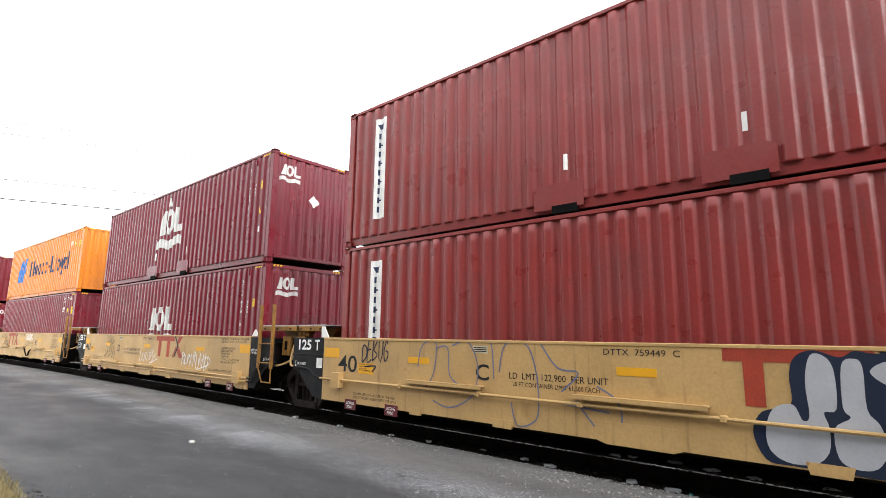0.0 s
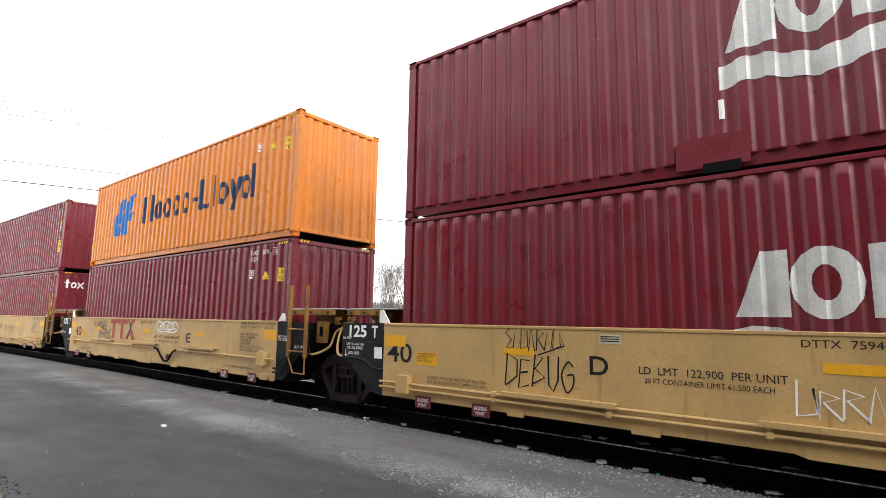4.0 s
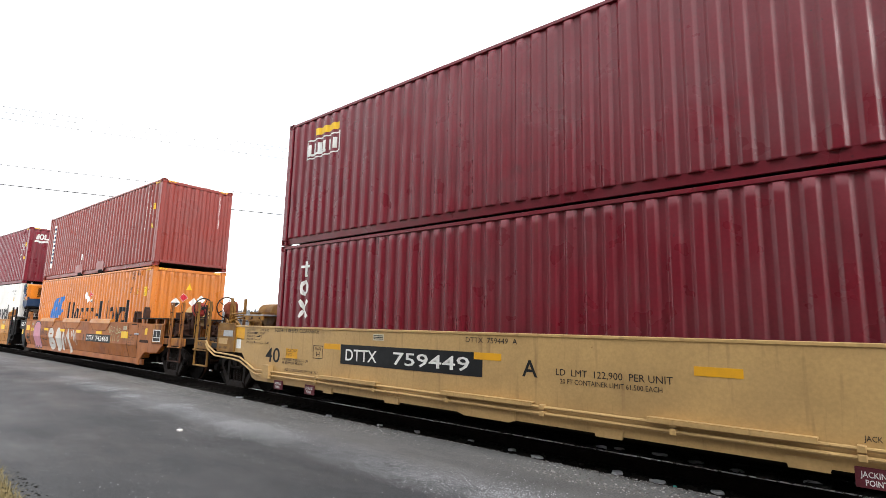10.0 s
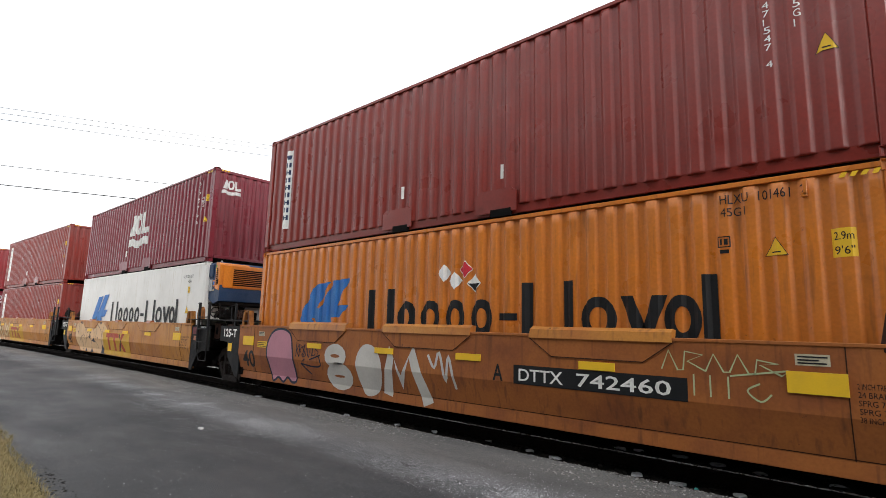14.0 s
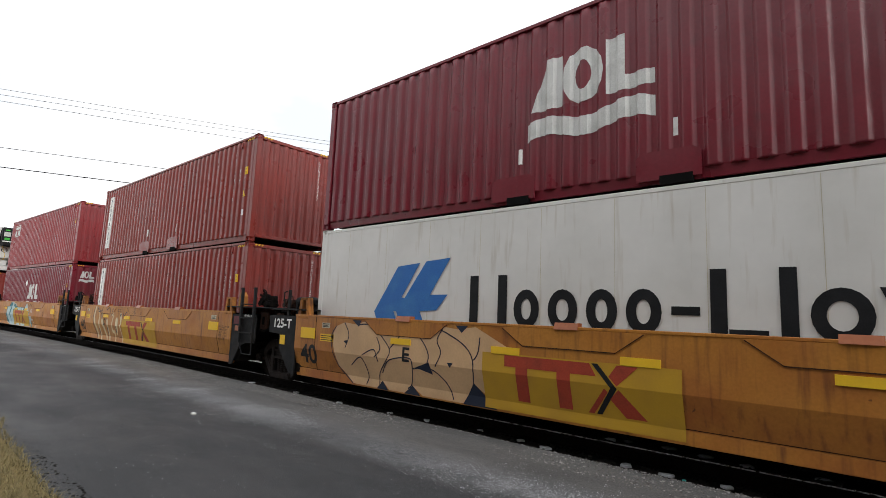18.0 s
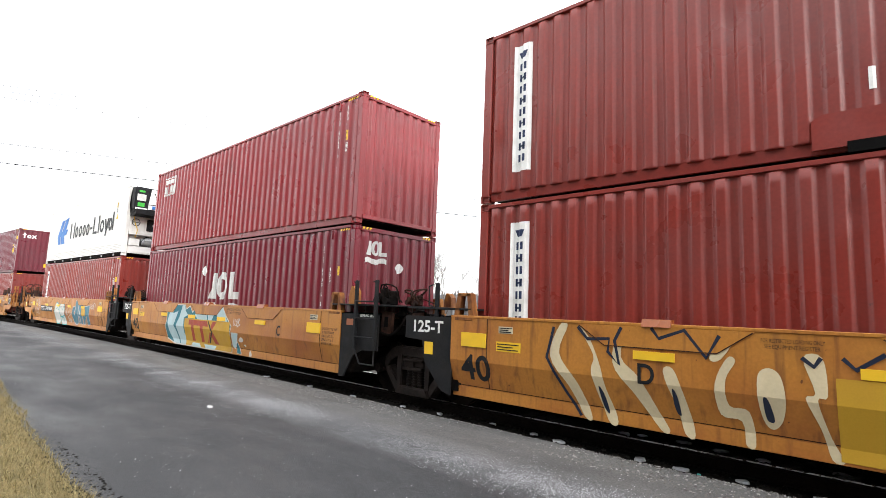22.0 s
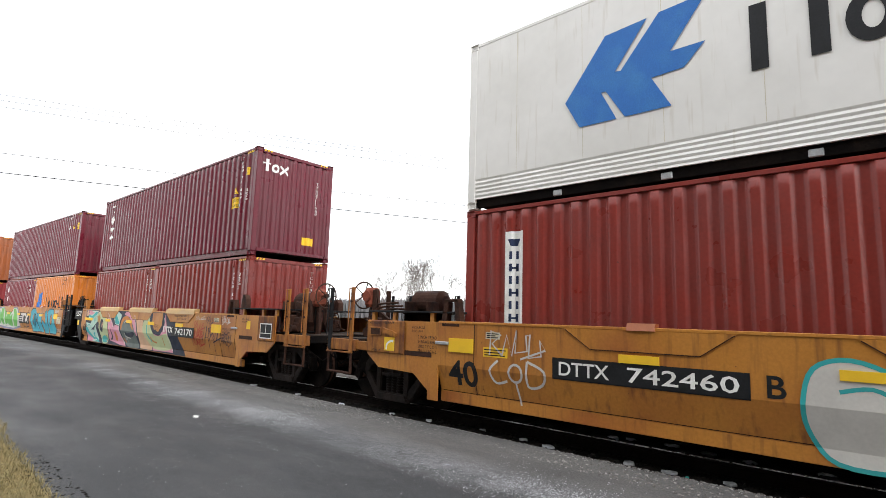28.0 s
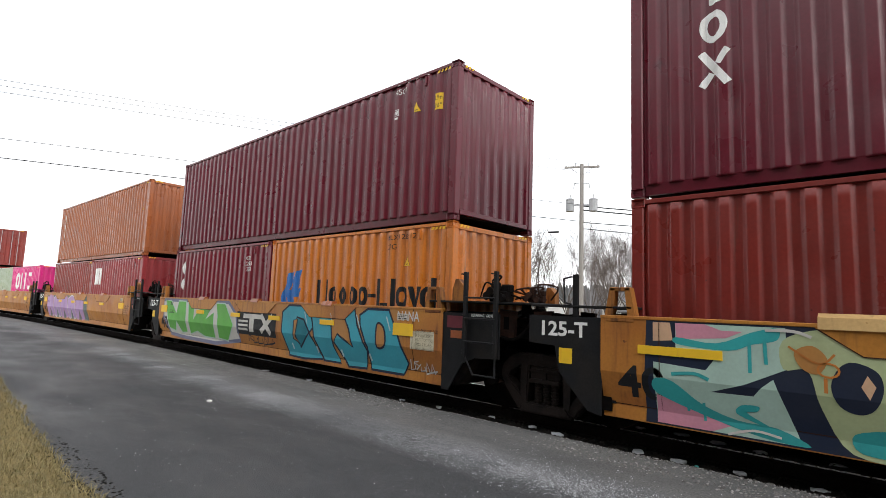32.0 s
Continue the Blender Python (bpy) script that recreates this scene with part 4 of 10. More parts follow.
STROKES = {"D": [[(0, 0), (0.05, 1), (0.6, 0.8), (0.65, 0.3), (0, 0)]], "E": [[(0.6, 1), (0.05, 0.95), (0, 0), (0.6, 0.05)], [(0.02, 0.5), (0.5, 0.55)]], "B": [[(0, 0), (0.05, 1), (0.55, 0.85), (0.1, 0.52), (0.65, 0.3), (0, 0)]], "U": [[(0, 1), (0.08, 0.15), (0.4, 0), (0.6, 0.3), (0.62, 1)]], "G": [[(0.6, 0.85), (0.3, 1), (0, 0.5), (0.25, 0), (0.6, 0.2), (0.6, 0.5), (0.3, 0.5)]], "N": [[(0, 0), (0.08, 1), (0.5, 0.05), (0.62, 1)]], "M": [[(0, 0), (0.12, 1), (0.35, 0.35), (0.58, 1), (0.7, 0)]], "S": [[(0.6, 0.85), (0.25, 1), (0.05, 0.7), (0.55, 0.4), (0.45, 0.05), (0, 0.1)]], "A": [[(0, 0), (0.35, 1), (0.65, 0)], [(0.12, 0.4), (0.6, 0.35)]], "R": [[(0, 0), (0.05, 1), (0.55, 0.8), (0.1, 0.5), (0.65, 0)]], "K": [[(0.03, 1), (0, 0)], [(0.6, 1), (0.05, 0.5), (0.65, 0)]], "O": [[(0.3, 1), (0, 0.5), (0.3, 0), (0.62, 0.5), (0.3, 1)]], "H": [[(0.03, 1), (0, 0)], [(0.6, 1), (0.58, 0)], [(0, 0.5), (0.6, 0.55)]], "T": [[(0, 0.95), (0.65, 1)], [(0.34, 1), (0.3, 0)]], "P": [[(0, 0), (0.05, 1), (0.6, 0.85), (0.05, 0.45)]], "J": [[(0.2, 1), (0.65, 1)], [(0.48, 1), (0.42, 0.1), (0.1, 0.1)]], "I": [[(0.3, 1), (0.28, 0)]], "1": [[(0.3, 1), (0.28, 0)]], "8": [[(0.5, 0.9), (0.2, 0.9), (0.5, 0.4), (0.3, 0), (0.1, 0.3), (0.5, 0.75), (0.5, 0.9)]], "/": [[(0.1, 0), (0.55, 1)]], "Z": [[(0, 1), (0.6, 0.95), (0, 0.05), (0.65, 0)]], "V": [[(0, 1), (0.3, 0), (0.62, 1)]]}


def tag(text, x, z, w, h, seed, thick=0.02, slant=0.12):
    """Quick hand-sprayed letters as a list of brush lines."""
    r, out, q = random.Random(seed), [], w / max(len(text), 1)
    for i, c in enumerate(text):
        dz, k = r.uniform(-0.06, 0.06) * h, r.uniform(0.85, 1.12)
        for line in STROKES.get(c, ()):
            pts = [(x + i * q + (u * 1.25 + slant * v + r.uniform(-0.05, 0.05)) * q, z + dz + (v * k + r.uniform(-0.05, 0.05)) * h) for u, v in line]
            out.append(stroke(thick * r.uniform(0.85, 1.15), *pts, smooth=r.random() < 0.55))
    return out


def scrawl(x, z, w, h, seed, thick=0.02, loops=7):
    """A quick spray tag that spells nothing: hooked and pointed strokes crossing one another."""
    r, n, pts = random.Random(seed), max(loops, 4), []
    q = w / n
    for i in range(n):
        a, kind = x + q * i, r.randrange(4)
        lo, hi = z + h * r.uniform(-0.05, 0.2), z + h * r.uniform(0.7, 1.1)
        if kind == 0:
            pts += [(a, lo), (a + q * 0.35, hi), (a + q * 0.75, lo)]
        elif kind == 1:
            pts += [(a + q * 0.1, hi), (a, lo), (a + q * 0.9, lo + h * 0.1), (a + q * 0.8, hi - h * 0.2)]
        elif kind == 2:
            pts += [(a + q * 0.7, hi), (a, hi - h * 0.25), (a + q * 0.8, lo + h * 0.35), (a + q * 0.1, lo)]
        else:
            pts += [(a, lo), (a + q * 0.1, hi), (a + q * 0.9, hi - h * 0.15), (a + q * 0.2, lo + h * 0.45), (a + q, lo)]
    pts += [(x + w * 1.05, z + h * 0.3), (x + w * 0.6, z - h * 0.1)]
    return stroke(thick, *pts, smooth=seed % 3 == 0)


APART = ("graffiti_line", "lettering", "end_lettering", "text_bar", "name_bar", "graffiti", "block_mark", "arrow_mark", "name_block", "code_lettering", "board_line", "height_stripe", "approval_mark", "panel_seam")


def letters(shape):
    """The pieces of a shape that do not touch, if they are large enough to pick apart."""
    co, faces = shape
    if len(co) < 8 or max(c[1] for c in co) - min(c[1] for c in co) < 0.14:
        return [shape]
    mark = list(range(len(co)))

    def root(i):
        while mark[i] != i:
            i = mark[i]
        return i

    for f in faces:
        for i in f[1:]:
            mark[root(i)] = root(f[0])
    groups = collections.defaultdict(list)
    for f in faces:
        groups[root(f[0])].append(f)
    if not 1 < len(groups) < 20:
        return [shape]
    out = []
    for fs in groups.values():
        used = sorted({i for f in fs for i in f})
        back = {i: k for k, i in enumerate(used)}
        out.append(([co[i] for i in used], [tuple(back[i] for i in f) for f in fs]))
    return out


def along(x):
    """Place along a side, counted back from the leading end of the load."""
    return x * 0.985 if -12.45 < x < 0.0 else x


def marks(parent, name, material, shapes, wall=None, lift=0.004, label="", turn=None, tied=False):
    """Paint, film or lettering on a wall: one thin sheet that follows the wall; tied: at the given x as it stands."""
    if turn is None and not tied:
        shapes = [([(along(x), z) for x, z in co], faces) for co, faces in shapes]
    if name in APART and len(shapes) < 60:
        shapes = [q for s in shapes for q in letters(s)]
    if name in APART and len(shapes) > 1:
        return [marks(parent, name, material, [s], wall, lift, label, turn, True) for s in shapes][0]
    bm = B()
    for co, faces in shapes:
        t = B()
        vs = [t.verts.new((x, 0.0, z)) for x, z in co]
        for f in faces:
            if len(set(f)) > 2:
                t.faces.new([vs[i] for i in f])
        if wall is wave:
            cuts = [((c, 0, 0), (1, 0, 0)) for c in wave_breaks(min(c[0] for c in co), max(c[0] for c in co))]
        elif wall is amber_wall:
            cuts = [((0, 0, c), (0, 0, 1)) for c in (0.95, 0.55) if min(q[1] for q in co) < c < max(q[1] for q in co)]
        else:
            cuts = []
        t.normal_update()
        if any(len(f) > 4 for f in faces):
            bmesh.ops.triangulate(t, faces=t.faces[:])
        for p, n in cuts:
            bmesh.ops.bisect_plane(t, geom=t.verts[:] + t.edges[:] + t.faces[:], plane_co=p, plane_no=n)
        for v in t.verts:
            v.co.y = (wall(v.co.x, v.co.z) if wall else 0.0) - lift + (0.007 if wall is wave else 0.0)
        for f in t.faces:
            f.normal_update()
            if f.normal.y > 0:
                f.normal_flip()
        me = bpy.data.meshes.new("t")
        t.to_mesh(me)
        t.free()
        bm.from_mesh(me)
        bpy.data.meshes.remove(me)
    me = bpy.data.meshes.new(name)
    bm.to_mesh(me)
    bm.free()
    me.materials.append(material)
    ob = part(name, me, material, parent, label)
    if turn is not None:
        ob.matrix_local = turn
    return ob


MESHES = {}


def cached(key, make, material):
    if (key, material.name) not in MESHES:
        MESHES[key, material.name] = mesh_of(key[0], make(), material)
    return MESHES[key, material.name]


# ---- shipping containers ----
END = pose(-0.007, 0, 0, 0, 0, 90)


def corrugated(x0, x1, z0, z1, rows=16, seed=1):
    """A folded sheet in x and z with rounded bends, outer face at y = 0, flattened into its rails and dented here and there."""
    bm, r, e = B(), random.Random(seed), 0.009
    xs = sorted({x0, x1} | {round(min(max(b + k, x0), x1), 4) for b in wave_breaks(x0, x1) for k in (-e, 0.0, e)})
    zs = [z0, z0 + 0.005, z0 + 0.03] + [z0 + (z1 - z0) * k / rows for k in range(1, rows)] + [z1 - 0.03, z1]
    dents = [(r.uniform(x0, x1), r.uniform(z0, z1), r.uniform(0.05, 0.17), r.uniform(0.008, 0.022)) for _ in range(int((x1 - x0) * 2.2))] if rows > 6 else []
    grid = []
    for x in xs:
        near, col = [d for d in dents if abs(d[0] - x) < 0.4], []
        fold = (wave(x - e) + 2 * wave(x) + wave(x + e)) / 4
        for z in zs:
            y = DEEP + 0.02 if z == z0 else DEEP if z == z1 else fold + 0.012 * max(noise.noise(Vector((x * 0.9, z * 0.8, x1 + seed))), 0.0)
            for a, b, c, d in near:
                y += d * math.exp(-((x - a) ** 2 + (z - b) ** 2) / c ** 2)
            col.append(bm.verts.new((x, y, z)))
        grid.append(col)
    for i in range(len(xs) - 1):
        for j in range(len(zs) - 1):
            bm.faces.new((grid[i][j], grid[i + 1][j], grid[i + 1][j + 1], grid[i][j + 1])).smooth = 0 < j < len(zs) - 2
    return bm


def casting():
    """Corner block with its oval hand holes sunk in."""
    bm = box(B(), -0.089, 0, 0, 0.089, 0.162, 0.118, 0.006)
    for f in [f for f in bm.faces if f.calc_area() > 0.012 and abs(f.normal.z) < 0.5]:
        r = bmesh.ops.inset_region(bm, faces=[f], thickness=0.030)
        bmesh.ops.translate(bm, verts=f.verts[:], vec=-f.normal * 0.035)
    return bm


def box_frame(c, paint, length, high, rail=None):
    """Rails, posts and castings of a container."""
    k = (round(length, 2), round(high, 2))
    p = lambda name, key, make, m=paint, lab="": part(name, cached((name,) + key, make, m), m, c, lab)
    p("roof", k, lambda: box(B(), -length + 0.05, 0.03, high - 0.05, -0.05, WIDE - 0.03, high - 0.03))
    p("floor", k, lambda: box(B(), -length + 0.06, 0.06, 0.09, -0.06, WIDE - 0.06, 0.15), M_GRIMESHADE)
    for s in (0, 1):
        y, t = s * WIDE, -1 if s else 1
        p("bottom_rail", k + (s,), lambda: run(B(), [(y + t * 0.062, 0.025), (y + t * 0.12, 0.025), (y + t * 0.12, 0.165), (y + t * 0.050, 0.165)], -length + 0.17, -0.17), rail or paint)
        p("top_rail", k + (s,), lambda: box(B(), -length + 0.17, y + t * 0.004, high - 0.075, -0.17, y + t * 0.065, high - 0.015, 0.006))
        for i, xe in enumerate((0.0, -length)):
            d = -1 if i == 0 else 1
            p("corner_post", k + (s, i), lambda: box(B(), xe, y + t * 0.003, 0.11, xe + d * 0.16, y + t * 0.15, high - 0.11, 0.014))
            for zz in (0.0, high - 0.118):
                o = p("corner_casting", (), casting)
                o.matrix_local = pose(xe + d * 0.089, y, zz) if s == 0 else pose(xe + d * 0.089, y, zz, 0, 0, 180)
    for i, xe in enumerate((0.0, -length)):
        d = -1 if i == 0 else 1
        p("end_sill", k + (i,), lambda: box(B(), xe + d * 0.008, 0.17, 0.115, xe + d * 0.08, WIDE - 0.17, 0.20, 0.006))
        p("end_header", k + (i,), lambda: box(B(), xe + d * 0.006, 0.17, high - 0.13, xe + d * 0.07, WIDE - 0.17, high - 0.045, 0.006))


def container(x, z, paint, label, length=L40, high=HIGH, pockets=False, doors=False, hooks=True, stripes=True):
    """A corrugated steel box; leading end at x on the run, foot at z."""
    c = thing("shipping_container", label, "container", "shipping containers on the train")
    k = (round(length, 2), round(high, 2))
    kind = len(MOVING) % 3
    side = cached(("side_wall", kind) + k, lambda: corrugated(-length + 0.15, -0.15, 0.15, high - 0.06, 16, 3 + kind), paint)
    part("side_wall", side, paint, c).location.y = 0.008
    side = cached(("side_wall",) + k, lambda: corrugated(-length + 0.15, -0.15, 0.15, high - 0.06, 2), paint)
    part("side_wall", side, paint, c).matrix_local = pose(-length, WIDE - 0.008, 0, 0, 0, 180)
    wall = cached(("end_wall",) + k, lambda: corrugated(0.14, WIDE - 0.14, 0.16, high - 0.10), paint)
    part("end_wall", wall, paint, c).matrix_local = pose(-0.015, 0, 0, 0, 0, 90)
    part("end_wall", wall, paint, c).matrix_local = pose(-length + 0.015, WIDE, 0, 0, 0, -90)
    box_frame(c, paint, length, high)
    if pockets:
        for a in (-7.66, -5.32):
            part("pocket_plate", slab(B(), [(a, 0.06), (a + 0.8, 0.06), (a + 0.8, 0.38), (a + 0.70, 0.44), (a + 0.10, 0.44), (a, 0.38)], 0.0, 0.02), paint, c)
            part("pocket_slot", box(B(), a + 0.30, -0.004, -0.01, a + 0.70, 0.05, 0.11), M_DARK, c)
            marks(c, "pocket_label", M_WHITE, [rect(a + 0.39, 0.62, a + 0.45, 0.86)], wave, 0.001)
    if hooks:
        part("lashing_hook", box(box(B(), -0.83, -0.02, high - 0.27, -0.79, 0.03, high - 0.10, 0.006), -0.85, -0.02, high - 0.29, -0.79, 0.02, high - 0.24, 0.006), paint, c)
    if stripes:
        s = [poly((-0.52 + i * 0.09, high - 0.135), (-0.47 + i * 0.09, high - 0.135), (-0.44 + i * 0.09, high - 0.085), (-0.49 + i * 0.09, high - 0.085)) for i in range(4)]
        marks(c, "height_stripe", M_SIGNYELLOW, s, None, 0.006, tied=True)
        e = [poly((0.18 + i * 0.09, high - 0.09), (0.23 + i * 0.09, high - 0.09), (0.26 + i * 0.09, high - 0.04), (0.21 + i * 0.09, high - 0.04)) for i in (0, 1, 2, 20, 21, 22)]
        marks(c, "height_stripe", M_SIGNYELLOW, e, None, 0.004, turn=pose(-0.004, 0, 0, 0, 0, 90))
    MOVING.append((c, x, BOXY, z))
    c["foot"] = z
    return c


def yellow_plate(c, x0, z0, x1, z1, text=(), wall=wave):
    """Yellow height notice with black lines of text; z from the ground."""
    f = c["foot"]
    plate = marks(c, "height_notice", M_SIGNYELLOW, [rect(x0, z0 - f, x1, z1 - f)], wall, 0.002)
    n = len(text)
    step = (z1 - z0) / max(n, 1)
    lines = [words(t, x0 + 0.02, z1 - f - (i + 1) * step + step * 0.2, step * 0.55, (x1 - x0) - 0.04) for i, t in enumerate(text)]
    if lines:
        marks(plate, "lettering", M_INK, lines, wall, 0.005)


def warning(c, x, z, w=0.21, h=0.20, wall=wave):
    f = c["foot"]
    t = marks(c, "warning_triangle", M_SIGNYELLOW, [tri(x, z - f, w, h)], wall, 0.002)
    marks(t, "border", M_INK, [stroke(0.012, (x, z - f), (x + w, z - f), (x + w / 2, z - f + h), smooth=False, closed=True), rect(x + w * 0.3, z - f + h * 0.15, x + w * 0.7, z - f + h * 0.22)], wall, 0.005)


def approval(c, x, z, w=0.14, h=0.20, material=None, wall=wave):
    f = c["foot"]
    marks(c, "approval_mark", material or M_WHITE, [frame_shape(x, z - f + h * 0.35, x + w, z - f + h, 0.012), rect(x + w * 0.2, z - f + h * 0.5, x + w * 0.35, z - f + h * 0.85), rect(x + w * 0.5, z - f + h * 0.5, x + w * 0.8, z - f + h * 0.85), rect(x + w * 0.15, z - f, x + w * 0.85, z - f + h * 0.22)], wall, 0.003)


def code(c, text, x, top, material=None, w=0.07, bottom=None, wall=wave):
    """A container code written downwards."""
    f = c["foot"]
    step = (top - bottom) / len(text) if bottom else 0.115
    marks(c, "code_lettering", material or M_WHITE, stacked(text, x, top - f, step * 0.78, step, w), wall, 0.003)


def strip_placard(c, x0, z0, x1, z1, n=9):
    """A white upright name placard; the name is kept as plain bars."""
    f = c["foot"]
    b = marks(c, "name_placard", M_WHITE, [rect(x0, z0 - f, x1, z1 - f)], wave, 0.002)
    w, step = x1 - x0, 0.19
    top = z1 - f - 0.10
    bars = [poly((x0 + w * 0.2, top - 0.02), (x0 + w * 0.8, top - 0.02), (x0 + w * 0.65, top - 0.13), (x0 + w * 0.35, top - 0.13))]
    k = 0
    while top - 0.28 - k * step > z0 - f + 0.10 and k < n:
        zz = top - 0.28 - k * step
        bars += [rect(x0 + w * 0.28, zz - 0.05, x0 + w * 0.42, zz + 0.07), rect(x0 + w * 0.58, zz - 0.05, x0 + w * 0.72, zz + 0.07), rect(x0 + w * 0.32, zz - 0.01, x0 + w * 0.68, zz + 0.02)][: 3 if k % 2 else 2]
        k += 1
    marks(b, "name_bar", M_NAVY, bars, wave, 0.005)


def sea_logo(c, x0, z0, x1, z1, end=False, material=None, flame=False):
    """Silver block mark over a wave, as plain blocks."""
    f, w, h = c["foot"], x1 - x0, z1 - z0
    X, Z = (lambda u: x0 + u * w), (lambda v: z0 - f + v * h)
    top = [(X(i / 8), Z(0.30 + 0.05 * math.sin(i * math.tau / 5.3))) for i in range(9)]
    low = [(X(i / 8), Z(0.10 + 0.05 * math.sin(i * math.tau / 5.3))) for i in range(8, -1, -1)]
    s = [poly((X(0.04), Z(0.42)), (X(0.31), Z(0.42)), (X(0.31), Z(0.98)), (X(0.18), Z(0.98))), ring(X(0.31), Z(0.40), X(0.64), Z(1.0), w * 0.10), poly((X(0.66), Z(0.42)), (X(1.0), Z(0.42)), (X(1.0), Z(0.57)), (X(0.80), Z(0.57)), (X(0.80), Z(0.99)), (X(0.66), Z(0.99))), poly(*top, *low)]
    if flame:
        s.append(poly((X(0.34), Z(1.06)), (X(0.50), Z(1.06)), (X(0.55), Z(1.16)), (X(0.46), Z(1.14)), (X(0.43), Z(1.30)), (X(0.39), Z(1.14)), (X(0.31), Z(1.18))))
    marks(c, "block_mark", material or M_SILVER, s, wave, 0.003, turn=END if end else None)


def arrow_logo(c, x0, z0, x1, z1, material=None, wall=wave):
    """Slanted blue arrow mark with two pale slits."""
    f, w, h = c["foot"], x1 - x0, z1 - z0
    q = lambda *ps: poly(*[(x0 + u * w, z0 - f + v * h) for u, v in ps])
    s = [q((0.115, 0.0), (0.396, 0.0), (0.285, 0.315), (0.32, 0.315), (0.455, 0.0), (0.766, 0.0), (0.64, 0.325), (0.85, 0.34), (0.98, 0.54), (0.766, 0.537), (1.0, 1.0), (0.70, 0.97), (0.43, 0.49), (0.39, 0.50), (0.62, 0.955), (0.32, 0.92), (0.0, 0.305))]
    marks(c, "arrow_mark", material or M_BLUE, s, wall, 0.003)


def wordmark(c, x0, z0, x1, z1, material=None, wall=wave, descend=0.25):
    """A long name kept as plain bars and bands of its size and colour, each a part."""
    f, w, h = c["foot"], x1 - x0, z1 - z0
    b, s = z0 - f, []
    bar = lambda u, v, lo, hi: s.append(rect(x0 + u * w, b + lo * h, x0 + v * w, b + hi * h))
    oval = lambda u, v, lo=0.0: s.append(ring(x0 + u * w, b + lo * h, x0 + v * w, b + (0.72 + lo) * h, 0.17 * h, 20))
    bar(0.0, 0.027, 0, 1), bar(0.088, 0.115, 0, 1)
    for u, v in ((0.135, 0.205), (0.228, 0.302), (0.322, 0.392), (0.410, 0.482)):
        oval(u, v)
    bar(0.500, 0.552, 0.32, 0.45)
    bar(0.570, 0.598, 0, 1), bar(0.600, 0.662, 0, 0.14), bar(0.680, 0.706, 0, 1)
    oval(0.722, 0.806), oval(0.900, 0.972)
    s.append(poly((x0 + 0.880 * w, b + 0.72 * h), (x0 + 0.908 * w, b + 0.72 * h), (x0 + 0.862 * w, b - descend * h), (x0 + 0.834 * w, b - descend * h)))
    s.append(poly((x0 + 0.812 * w, b + 0.72 * h), (x0 + 0.841 * w, b + 0.72 * h), (x0 + 0.868 * w, b + 0.12 * h), (x0 + 0.848 * w, b + 0.0 * h)))
    bar(0.974, 1.0, 0, 1)
    for shape in s:
        marks(c, "name_bar", material or M_NAVY, [shape], wall, 0.003)


def leaning_mark(c, x0, z0, x1, z1, end=False):
    """White upright mark of three soft blocks."""
    f, w, h = c["foot"], x1 - x0, z1 - z0
    b = z0 - f
    def cross(u0, v0, u1, v1, t):
        p = lambda u, v: (x0 + w * u, b + h * v)
        um, vm = (u0 + u1) / 2, (v0 + v1) / 2
        out = [stroke(t, p(u0, v0), p(u1, v1), smooth=False)]
        for k in (0, 1):
            q = (u0, v1) if k else (u1, v0)
            out.append(stroke(t * 0.85, p(*q), p(um + (q[0] - um) * 0.24, vm + (q[1] - vm) * 0.24), smooth=False))
        return out

    q = lambda u0, v0, u1, v1: rect(x0 + w * u0, b + h * v0, x0 + w * u1, b + h * v1)
    if end:
        s = [q(0.05, 0.0, 0.17, 1.0), q(0.17, 0.60, 0.28, 0.72), q(-0.04, 0.60, 0.05, 0.72), ring(x0 + w * 0.32, b, x0 + w * 0.62, b + h * 0.72, w * 0.09), *cross(0.68, 0.0, 1.0, 0.72, w * 0.09)]
        marks(c, "name_block", M_WHITE, s, wave, 0.003, turn=END)
    else:
        s = [q(0.36, 0.72, 0.62, 1.0), q(0.62, 0.88, 0.92, 0.925), q(0.10, 0.88, 0.36, 0.925), q(0.62, 0.72, 0.80, 0.75), ring(x0 + w * 0.08, b + h * 0.38, x0 + w * 0.92, b + h * 0.66, w * 0.22, 20), *cross(0.90, 0.0, 0.12, 0.30, w * 0.24)]
        marks(c, "name_block", M_WHITE, s, wave, 0.003)


def diamonds(c, spots, end=False, wall=wave):
    """Hazard placards set on edge."""
    f = c["foot"]
    for x, z, r, m in spots:
        d = marks(c, "hazard_placard", M_WHITE, [poly((x - r, z - f), (x, z - f - r), (x + r, z - f), (x, z - f + r))], wall, 0.004, turn=END if end else None)
        half = poly((x - r * 0.85, z - f), (x, z - f - r * 0.85), (x + r * 0.85, z - f)) if m is M_INK else poly((x - r * 0.9, z - f), (x, z - f - r * 0.9), (x + r * 0.9, z - f), (x, z - f + r * 0.9))
        if m is not M_WHITE:
            marks(d, "hazard_field", m, [half], wall, 0.007, turn=None)


